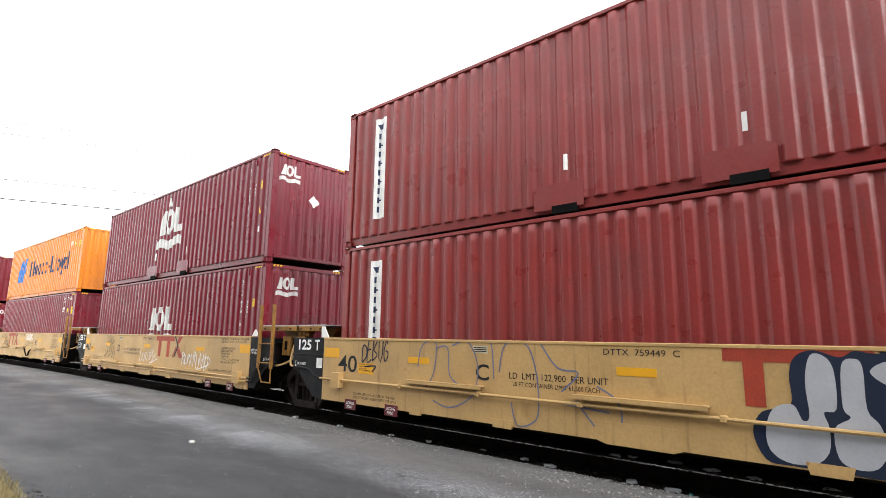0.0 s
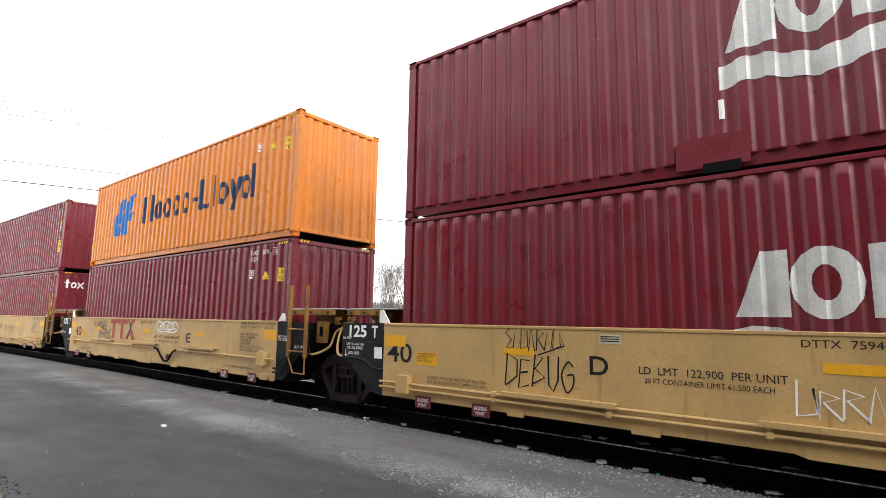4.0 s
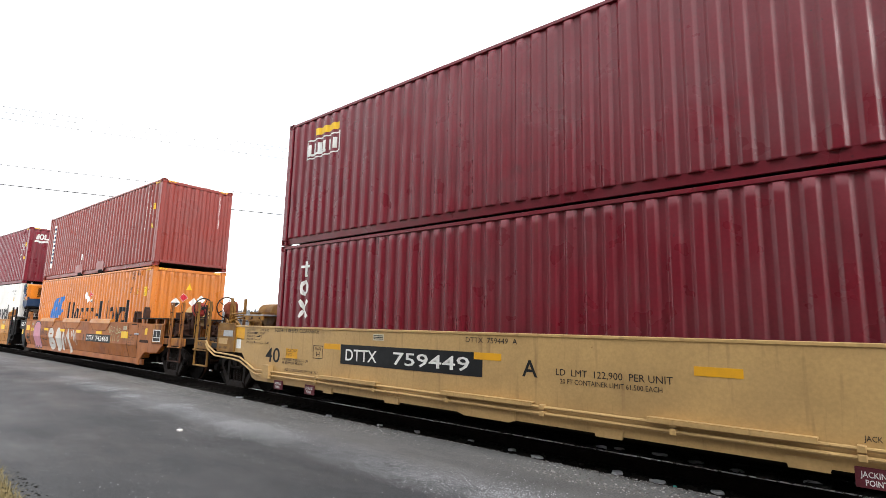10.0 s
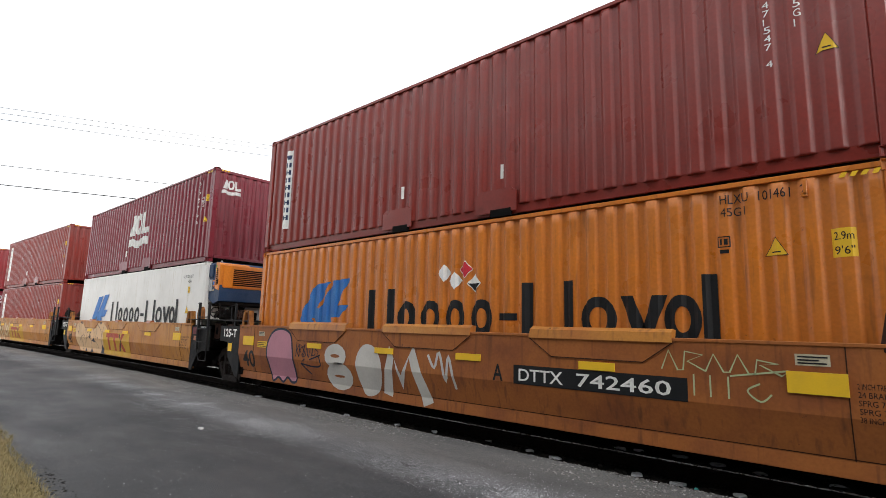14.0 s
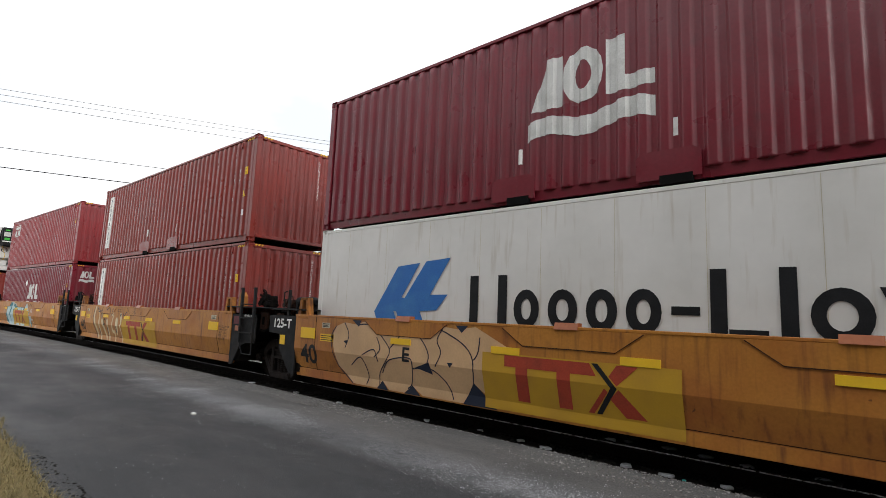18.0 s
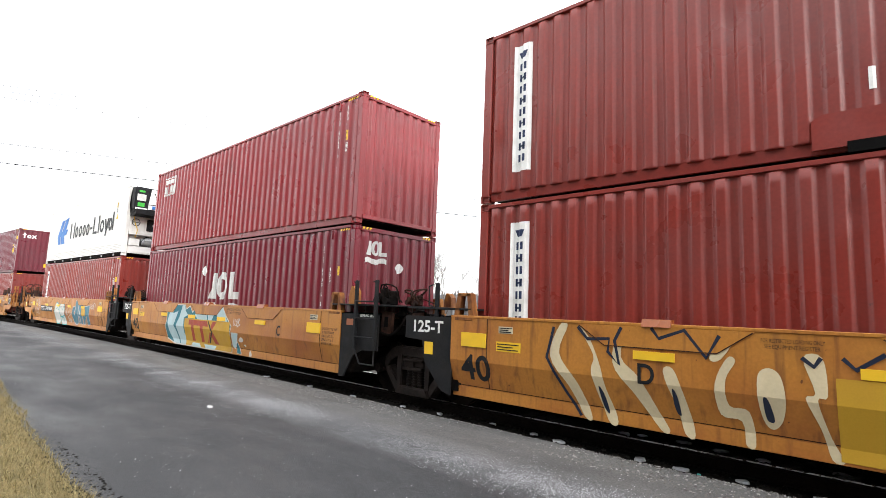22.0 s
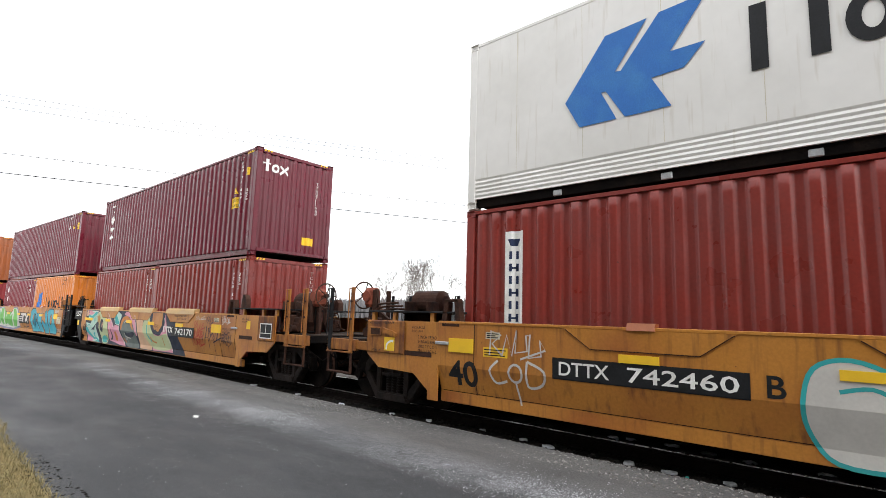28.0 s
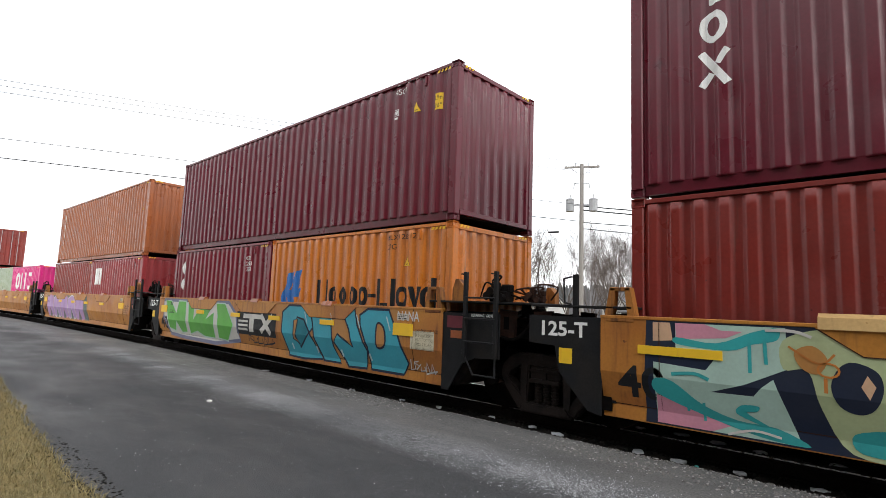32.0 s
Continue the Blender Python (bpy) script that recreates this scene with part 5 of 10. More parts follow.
def reefer(x, z, label, machine):
    """An insulated white container with smooth sides and a cooling machine in its leading end."""
    c = thing("refrigerated_container", label, "container", "shipping containers on the train")
    c["foot"] = z
    for y0, y1 in ((0.010, 0.05), (WIDE - 0.05, WIDE - 0.010)):
        part("side_wall", cached(("side_wall", y0), lambda: box(B(), -L40 + 0.15, y0, 0.50, -0.15, y1, HIGH - 0.06), M_REEFER), M_REEFER, c)
        low = B()
        zig = [(y0 + (0.012 if i % 2 else 0.0), 0.16 + i * 0.034) for i in range(11)]
        run(low, zig + [(y1, 0.50), (y1, 0.16)], -L40 + 0.15, -0.15)
        part("ribbed_skirt", low, M_REEFER, c)
    seams = [rect(a, 0.51, a + 0.006, HIGH - 0.09) for a in np.arange(-11.4, -0.5, 1.14)]
    marks(c, "panel_seam", M_CREAM, seams, None, -0.006)
    part("end_wall", box(B(), -L40 + 0.01, 0.15, 0.16, -L40 + 0.05, WIDE - 0.15, HIGH - 0.1), M_REEFER, c)
    # Bottom rail near-black: its colour stands in for the shaded gap beneath.
    box_frame(c, M_REEFER, L40, HIGH, M_GRIMESHADE)
    for a in np.arange(-10.6, -1.2, 1.55):
        part("cross_member", box(B(), a, 0.04, 0.03, a + 0.14, 0.09, 0.12, 0.01), M_GALV, c)
    part("machine_bulkhead", box(B(), -0.45, 0.15, 0.16, -0.40, WIDE - 0.15, HIGH - 0.1), M_REEFER, c)
    part("lower_panel", box(B(), -0.06, 0.16, 0.17, -0.03, WIDE - 0.16, 0.42, 0.006), M_REEFER, c)
    part("ledge", box(B(), -0.40, 0.16, 0.90, -0.01, WIDE - 0.16, 1.02, 0.01), M_REEFER, c)
    face = part("upper_panel", box(B(), -0.07, 0.16, 1.02, -0.04, WIDE - 0.16, 1.78, 0.006), M_REEFER, c)
    fan = part("fan_opening", box(B(), -0.045, 0.82, 1.10, -0.020, 1.30, 1.60, 0.01), M_BLACK, face, "black square fan opening")
    part("fan_ring", pipe(B(), [(-0.016, 1.06 + 0.20 * math.cos(k * 0.4189), 1.35 + 0.20 * math.sin(k * 0.4189)) for k in range(16)], 0.008), M_GRIMESHADE, fan)
    part("fan_hub", rod(B(), (-0.03, 1.06, 1.35), (-0.008, 1.06, 1.35), 0.04, 12), M_GALV, fan)
    hoop = part("cable_hoop", pipe(B(), [(-0.03, 0.40 + 0.15 * math.cos(k * 0.4189), 1.42 + 0.15 * math.sin(k * 0.4189)) for k in range(16)], 0.013), M_BLACK, face)
    part("hoop_spoke", rod(B(), (-0.03, 0.25, 1.42), (-0.03, 0.55, 1.42), 0.010), M_BLACK, hoop)
    part("service_door", box(B(), -0.045, 1.40, 1.12, -0.028, 1.84, 1.56, 0.01), M_SILVER, face)
    part("door_window", box(B(), -0.03, 1.52, 1.20, -0.022, 1.72, 1.46, 0.01), M_GRIMESHADE, face)
    part("hatch", box(B(), -0.045, 1.93, 1.14, -0.028, 2.22, 1.54, 0.02), M_REEFER, face)
    part("hatch_knob", rod(B(), (-0.03, 2.08, 1.34), (-0.01, 2.08, 1.34), 0.03, 10), M_BLACK, face)
    for a, b, lo, m in ((0.20, 0.62, 0.44, M_REEFER), (1.86, 2.26, 0.44, M_REEFER)):
        part("service_box", box(B(), -0.35, a, lo, -0.06, b, 0.74, 0.02), m, c)
    comp = part("compressor", rod(rod(B(), (-0.22, 0.70, 0.62), (-0.22, 1.22, 0.62), 0.15, 16), (-0.18, 0.80, 0.70), (-0.18, 1.10, 0.70), 0.13, 12), M_GALV, c, "grey ribbed compressor")
    for k in range(5):
        part("rib", rod(B(), (-0.22, 0.76 + k * 0.1, 0.62), (-0.22, 0.79 + k * 0.1, 0.62), 0.165, 14), M_GALV, comp)
    part("motor", rod(B(), (-0.22, 1.36, 0.60), (-0.22, 1.76, 0.60), 0.14, 14), M_GRIMESHADE, c)
    for k in range(3):
        part("cooling_pipe", pipe(B(), rounded([(-0.10, 0.66 + 0.35 * k, 0.46), (-0.08, 0.72 + 0.35 * k, 0.70), (-0.10, 0.86 + 0.35 * k, 0.84), (-0.2, 1.0 + 0.35 * k, 0.86)], 3, False), 0.014), M_GALV if k else M_GRIMESHADE, c)
    machine(c)
    warning(c, -1.24, z + (1.38 if z < 2 else 1.6), 0.24, 0.22, None)
    MOVING.append((c, x, BOXY, z))
    return c


# ---- wheels and bogies ----
def wheel_mesh():
    bm = rod(B(), (0, -0.065, 0), (0, 0.065, 0), 0.48, 28, 0.475)
    rod(bm, (0, -0.095, 0), (0, -0.06, 0), 0.505, 28)
    rod(bm, (0, 0.06, 0), (0, 0.10, 0), 0.13, 12)
    return bm


def side_frame():
    """A cast bogie side frame with two windows and a spring nest."""
    bm = B()
    slab(bm, [(-0.80, 0.62), (-0.78, 0.80), (-0.62, 0.96), (-0.45, 1.02), (0.45, 1.02), (0.62, 0.96), (0.78, 0.80), (0.80, 0.62), (0.68, 0.60), (0.62, 0.76), (0.42, 0.87), (-0.42, 0.87), (-0.62, 0.76), (-0.68, 0.60)], -0.10, 0.10)
    for s in (-1, 1):
        slab(bm, [(s * 0.66, 0.66), (s * 0.80, 0.66), (s * 0.76, 0.54), (s * 0.45, 0.16), (s * 0.33, 0.30)], -0.095, 0.095)
        slab(bm, [(s * 0.30, 0.26), (s * 0.43, 0.26), (s * 0.40, 0.56), (s * 0.44, 0.90), (s * 0.27, 0.90)], -0.11, 0.11)
    slab(bm, [(-0.44, 0.16), (0.44, 0.16), (0.36, 0.31), (-0.36, 0.31)], -0.13, 0.13)
    bmesh.ops.bevel(bm, geom=bm.edges[:], offset=0.022, segments=2, affect="EDGES")
    return bm


def bogie():
    b = thing("wheel_bogie", "grimy black cast steel bogie with two axles on the rails", "bogie", "bogies under the train")
    for s in (-1, 1):
        f = part("side_frame", cached(("side_frame",), side_frame, M_CAST), M_CAST, b)
        f.location.y = s * 1.0
        for x in (-0.14, 0.0, 0.14):
            sp = B()
            for i in range(6):
                bmesh.ops.create_cone(sp, cap_ends=True, segments=10, radius1=0.065, radius2=0.065, depth=0.026, matrix=Matrix.Translation((x, s * 1.03, 0.345 + i * 0.046)))
            rod(sp, (x, s * 1.03, 0.31), (x, s * 1.03, 0.62), 0.04, 8)
            part("coil_spring", sp, M_CAST, f).location.y = -s * 1.0
        be = part("bolster_end", box(box(box(B(), -0.25, s * 0.02, 0.60, 0.25, s * 0.14, 0.66, 0.01), -0.25, s * 0.0, 0.66, 0.25, s * 0.09, 0.84, 0.01), -0.25, s * 0.02, 0.76, 0.25, s * 0.13, 0.80, 0.01), M_CAST, f)
        part("cast_rib", box(B(), -0.03, s * 0.09, 0.66, 0.03, s * 0.13, 0.76), M_CAST, be)
        for x in (-0.89, 0.89):
            k = 1 if x > 0 else -1
            # Outer arms near-black: the shadow at the frame's ends put into their colour.
            part("pedestal", slab(B(), [(k * 0.76, 0.56), (k * 0.76, 0.82), (k * 0.98, 0.74), (k * 1.04, 0.48), (k * 0.96, 0.46), (k * 0.92, 0.62)], -0.08, 0.08), M_GRIMESHADE, f)
            part("bearing_cap", rod(B(), (x, s * 0.12, 0.58), (x, s * 0.19, 0.58), 0.085, 12), M_GRIMESHADE, f)
    part("spring_plank", box(B(), -0.34, -0.9, 0.30, 0.34, 0.9, 0.68, 0.02), M_GRIMESHADE, b)
    for x in (-0.42, 0.42):
        part("brake_beam", box(B(), x - 0.05, -0.8, 0.40, x + 0.05, 0.8, 0.62, 0.02), M_GRIMESHADE, b)
        for s in (-1, 1):
            part("brake_shoe", slab(B(), [(x - 0.05, 0.42), (x + 0.05, 0.42), (x + 0.05, 0.72), (x - 0.05, 0.70)], s * 0.76 - 0.05, s * 0.76 + 0.05), M_GRIMESHADE, b)
    part("bolster", box(B(), -0.22, -0.98, 0.68, 0.22, 0.98, 0.90, 0.02), M_GRIMESHADE, b)
    for x in (-0.89, 0.89):
        a = part("wheelset", rod(B(), (0, -1.05, 0), (0, 1.05, 0), 0.075, 10), M_RUST, b)
        a.location = (x, 0, 0.58)
        for s in (-1, 1):
            w = part("wheel", cached(("wheel",), wheel_mesh, M_GRIMESHADE), M_GRIMESHADE, a)
            w.matrix_local = pose(0, s * 0.755, 0) if s > 0 else pose(0, -0.755, 0, 0, 0, 180)
            part("tread", rod(B(), (0, s * 0.72, 0), (0, s * 0.775, 0), 0.4835, 28), M_RUST, a)
    return b


FIRST_BOGIE = bogie()


def add_bogie(x):
    b = FIRST_BOGIE if not any(o is FIRST_BOGIE for o, *_ in MOVING) else copy_thing(FIRST_BOGIE, Matrix())
    MOVING.append((b, x, TRACK_Y, 0.0))
    ROLLING.extend(o for o in b.children if o.name.startswith("wheelset"))

# ---- well wagons ----
M_DECK = surface("worn_deck", (0.030, 0.022, 0.018), (0.055, 0.034, 0.022), 0.85, scale=5, fine=40, bump=0.3, vary=0.2, gloss=0.1)
# Dirty yellow; on joints and platform supports, shade is put into this colour.
M_DIRTYSHADE = surface("dirty_shaded_yellow_paint", (0.27, 0.135, 0.028), (0.15, 0.068, 0.020), 0.6, scale=3, fine=40, bump=0.2, bump_scale=12, streak=(0.07, 0.035, 0.02), streak_amount=(0.55, 0.8), vary=0.1, gloss=0.25)
M_RUSTAMBER = surface("rusted_amber_paint", (0.34, 0.135, 0.030), (0.13, 0.045, 0.022), 0.65, scale=2.5, fine=40, bump=0.25, bump_scale=12, streak=(0.05, 0.022, 0.015), streak_amount=(0.50, 0.75), vary=0.12, gloss=0.2)
M_REDRUST = surface("red_primer", (0.22, 0.055, 0.03), (0.12, 0.035, 0.022), 0.7, scale=6, fine=50, bump=0.2, vary=0.15, gloss=0.2)


def ladder(w, x0, x1, y, z0, z1, rungs, material, hoop=None):
    """Two flat uprights with round rungs and a low stirrup."""
    l = part("ladder", box(box(B(), x0 - 0.03, y - 0.03, z0, x0 + 0.03, y + 0.03, z1, 0.004), x1 - 0.03, y - 0.03, z0, x1 + 0.03, y + 0.03, z1, 0.004), material, w)
    for z in rungs:
        part("rung", rod(B(), (x0, y - 0.03, z), (x1, y - 0.03, z), 0.014), material, l)
    if hoop:
        part("stirrup", pipe(B(), [(x0, y, z0), (x0 + 0.18, y, hoop), (x1, y, hoop), (x1, y, z0)], 0.014), material, l)
    for x in (x0, x1):
        part("grab_iron", pipe(B(), [(x, y, z1 - 0.04), (x - 0.09, y - 0.01, z1 - 0.03)], 0.012), material, l)
    return l


def brake_wheel(w, x, y, z, r, material, box_material):
    """A spoked hand brake wheel on its gear box, facing along the train."""
    bm = B()
    for i in range(18):
        a, b = i * math.tau / 18, (i + 1) * math.tau / 18
        rod(bm, (x, y + r * math.cos(a), z + r * math.sin(a)), (x, y + r * math.cos(b), z + r * math.sin(b)), 0.017, 6)
    for i in range(5):
        a = i * math.tau / 5
        rod(bm, (x, y, z), (x, y + r * math.cos(a), z + r * math.sin(a)), 0.013, 6)
    rod(bm, (x - 0.04, y, z), (x + 0.04, y, z), 0.05, 10)
    return part("brake_wheel", bm, material, w)


def air_tank(w, x0, x1, y, z, r, material):
    bm = rod(B(), (x0 + 0.06, y, z), (x1 - 0.06, y, z), r, 20)
    for a, b in ((x0 + 0.06, x0 - 0.02), (x1 - 0.06, x1 + 0.02)):
        rod(bm, (a, y, z), (b, y, z), r, 20, r * 0.55)
    t = part("air_tank", bm, material, w)
    for x in (x0 + 0.15, x1 - 0.15):
        part("tank_cradle", slab(B(), [(x - 0.03, z - r - 0.16), (x + 0.03, z - r - 0.16), (x + 0.03, z - 0.02), (x - 0.03, z - 0.02)], y - r - 0.015, y + r + 0.015), material, t)
    return t


def valve_cluster(w, x, y, z, k, material, seed):
    """Brake control valve: castings on a bracket, flanges, bolts and small pipes."""
    r = random.Random(seed)
    v = part("control_valve", box(box(box(B(), x - 0.20 * k, y, z, x + 0.20 * k, y + 0.22 * k, z + 0.20 * k, 0.03), x - 0.13 * k, y - 0.05 * k, z + 0.05 * k, x + 0.02 * k, y + 0.1 * k, z + 0.34 * k, 0.03), x + 0.04 * k, y + 0.02, z + 0.16 * k, x + 0.22 * k, y + 0.18 * k, z + 0.30 * k, 0.02), material, w)
    for a, b in ((-0.08, 0.18), (0.12, 0.08), (-0.16, 0.10)):
        part("flange", rod(rod(B(), (x + a * k, y - 0.10 * k, z + b * k), (x + a * k, y + 0.02, z + b * k), 0.055 * k, 10), (x + a * k, y - 0.12 * k, z + b * k), (x + a * k, y - 0.10 * k, z + b * k), 0.075 * k, 8), material, v)
    for n in range(4):
        a, b = r.uniform(-0.2, 0.2) * k, r.uniform(0.25, 0.42) * k
        part("small_pipe", pipe(B(), rounded([(x + a, y, z + 0.1), (x + a * 0.8, y - 0.04, z + b), (x + a + r.uniform(-0.35, 0.35), y + 0.05, z + b + r.uniform(-0.05, 0.08)), (x + a + r.uniform(-0.5, 0.5), y + 0.15, z + 0.06)], 3, False), 0.014), material, v)
    return v


def end_platform(w, d, x, paint, sill, tank, wheel_red, gear, outer_post=None):
    """The outer end of a wagon: deck, sill, steps, brake gear, tank, coupler. d is +1 ahead, -1 behind; x the load's end."""
    q = lambda u: x + d * u
    deck = part("end_deck", box(B(), q(1.2), 0.25, 1.22, q(3.15), 2.85, 1.25, 0.005), M_DECK, w)
    part("centre_sill", box(B(), q(0.1), 1.28, 0.72, q(3.2), 1.82, 1.20, 0.01), M_GRIMESHADE, w)
    part("end_sill", box(B(), q(2.35), 0.0, 1.03, q(3.2), 0.10, 1.24, 0.01), sill, w, "")
    part("end_sill", box(B(), q(3.08), 0.1, 1.08, q(3.2), 3.0, 1.24, 0.01), M_GRIMESHADE, w)
    part("side_sill", box(B(), q(1.95), 0.03, 1.06, q(2.36), 0.13, 1.22, 0.01), sill, w)
    part("end_sill", box(B(), q(2.35), 3.0, 1.03, q(3.2), 3.1, 1.24, 0.01), gear, w)
    part("body_bolster", box(B(), q(1.55), 0.2, 0.98, q(1.95), 2.9, 1.21, 0.02), M_GRIMESHADE, w)
    for y, m in ((0.0, paint), (3.1, M_BLACK)):
        for u in (2.47, 3.12):
            pm = outer_post if outer_post and u > 3 and y < 1 else m
            post = part("step_post", box(B(), q(u) - 0.045, y - 0.02, 0.98, q(u) + 0.045, y + 0.02, 2.22, 0.006), pm, w)
            part("post_rail", pipe(B(), [(q(u) - 0.06, y - 0.04, 1.3), (q(u) - 0.06, y - 0.04, 2.2), (q(u), y, 2.2)], 0.011), pm, post)
            part("bolt", rod(B(), (q(u), y - 0.045, 1.62), (q(u), y - 0.02, 1.62), 0.022, 6), M_RUST, post)
            part("bolt", rod(B(), (q(u), y - 0.045, 1.95), (q(u), y - 0.02, 1.95), 0.022, 6), M_RUST, post)
        part("stirrup", pipe(B(), [(q(2.45), y, 1.05), (q(2.45), y, 0.62), (q(3.14), y, 0.62), (q(3.14), y, 1.05)], 0.022), (sill if gear is M_DIRTYSHADE else M_RUST) if y < 1 else m, w)
        part("step_tread", pipe(B(), [(q(2.45), y - 0.02, 1.03), (q(2.45), y - 0.05, 1.0), (q(3.14), y - 0.05, 1.0), (q(3.14), y - 0.02, 1.03)], 0.014), m, w)
    b = part("brake_bracket", slab(B(), [(q(1.55), 1.25), (q(2.75), 1.25), (q(2.75), 1.55), (q(2.66), 2.22), (q(2.52), 2.22), (q(2.46), 1.95), (q(2.36), 1.76), (q(2.15), 1.64), (q(1.55), 1.58)], 0.62, 0.68), gear, w)
    for yy in (0.55, 0.92):
        part("bracket_plate", box(B(), q(2.44), yy, 1.5, q(2.56), yy + 0.03, 2.34 if gear is M_DIRTYSHADE else 2.2, 0.006), gear, b)
    h = part("brake_housing", box(B(), q(2.55), 0.50, 1.86, q(2.78), 0.80, 2.25, 0.06), wheel_red, w)
    part("housing_cover", rod(B(), (q(2.66), 0.47, 2.08), (q(2.66), 0.50, 2.08), 0.11, 14), wheel_red, h)
    brake_wheel(w, q(2.92), 0.64, 2.10, 0.27, M_BLACK if wheel_red is M_SHEDRED else M_RUST, wheel_red)
    part("brake_shaft", rod(B(), (q(2.78), 0.64, 2.10), (q(2.90), 0.64, 2.10), 0.03), wheel_red, w)
    part("brake_chain", rod(rod(B(), (q(2.62), 0.6, 1.25), (q(2.62), 0.6, 1.9), 0.018), (q(2.66), 0.72, 0.95), (q(2.66), 0.72, 1.6), 0.014), M_GRIMESHADE, w)
    air_tank(w, min(q(1.15), q(1.90)), max(q(1.15), q(1.90)), 1.15, 1.98, 0.22, tank)
    frame_x = q(1.45)
    for u in (-0.28, 0.28):
        c = part("tank_frame", box(B(), frame_x + u - 0.02, 0.66, 1.30, frame_x + u + 0.02, 0.98, 1.98, 0.005), gear, w)
    part("frame_rail", box(B(), frame_x - 0.32, 0.64, 1.74, frame_x + 0.32, 0.68, 1.79, 0.005), gear, c)
    part("frame_web", box(B(), frame_x - 0.26, 0.78, 1.32, frame_x + 0.26, 0.80, 1.74), gear, c)
    valve_cluster(w, q(2.12), 0.34, 1.27, 1.15, gear, 7 if d > 0 else 9)
    valve_cluster(w, q(1.98), 1.45, 1.27, 1.0, gear, 5)
    for k in range(3):
        part("brake_pipe", pipe(B(), rounded([(q(1.85), 0.60 + 0.12 * k, 1.95 - 0.06 * k), (q(2.15), 0.50 + 0.1 * k, 1.93 - 0.05 * k), (q(2.35), 0.48, 1.86 - 0.06 * k), (q(2.42), 0.5 + 0.1 * k, 1.5)], 3, False), 0.02), gear, w)
    part("brake_pipe", pipe(B(), [(q(1.6), 0.5, 1.32), (q(2.1), 0.4, 1.30), (q(2.9), 0.4, 1.30)], 0.02), M_GRIMESHADE, w)
    k = part("coupler", box(B(), q(3.15), 1.43, 0.80, q(3.62), 1.67, 1.02, 0.03), M_GRIMESHADE, w)
    part("knuckle", slab(B(), [(q(3.58), 0.76), (q(3.86), 0.78), (q(3.86), 1.06), (q(3.58), 1.08)], 1.36 if d > 0 else 1.54, 1.56 if d > 0 else 1.74), M_GRIMESHADE, k)
    part("striker", box(B(), q(3.16), 1.2, 0.70, q(3.26), 1.9, 1.16, 0.02), M_GRIMESHADE, k)
    part("air_hose", pipe(B(), rounded([(q(3.2), 1.05, 0.98), (q(3.34), 1.08, 0.72), (q(3.52), 1.15, 0.52), (q(3.70), 1.22, 0.50), (q(3.80), 1.28, 0.62)], 3, False), 0.032, 8), M_GRIMESHADE, w)
    part("uncoupling_rod", pipe(B(), [(q(3.22), 0.05, 0.95), (q(3.25), 0.4, 0.72), (q(3.28), 0.8, 0.95), (q(3.4), 1.4, 1.05)], 0.013), M_GRIMESHADE, w)
    return deck


def stand(w, x, d, material):
    """A cast guide stand on the well's end: two tapered cheeks with a bridge."""
    for y in (0.02, 2.98):
        s = part("guide_stand", slab(slab(B(), [(x - 0.20, 1.62), (x - 0.10, 1.62), (x - 0.06, 1.98), (x - 0.13, 1.98)], y - 0.02, y + 0.10), [(x + 0.10, 1.62), (x + 0.20, 1.62), (x + 0.13, 1.98), (x + 0.06, 1.98)], y - 0.02, y + 0.10), material, w)
        part("bridge", box(B(), x - 0.13, y - 0.02, 1.94, x + 0.13, y + 0.10, 1.99, 0.008), material, s)
        part("foot_block", box(B(), x - 0.18, y - 0.03, 1.56, x + 0.18, y + 0.12, 1.64, 0.01), material, s)
        if d < 0:
            continue
        part("lock_block", slab(B(), [(x + d * 0.36, 1.75), (x + d * 0.60, 1.75), (x + d * 0.58, 2.02), (x + d * 0.48, 2.12), (x + d * 0.42, 2.12), (x + d * 0.36, 1.95)], y + (0.05 if y < 1 else -0.12), y + (0.17 if y < 1 else 0.05)), material, s)


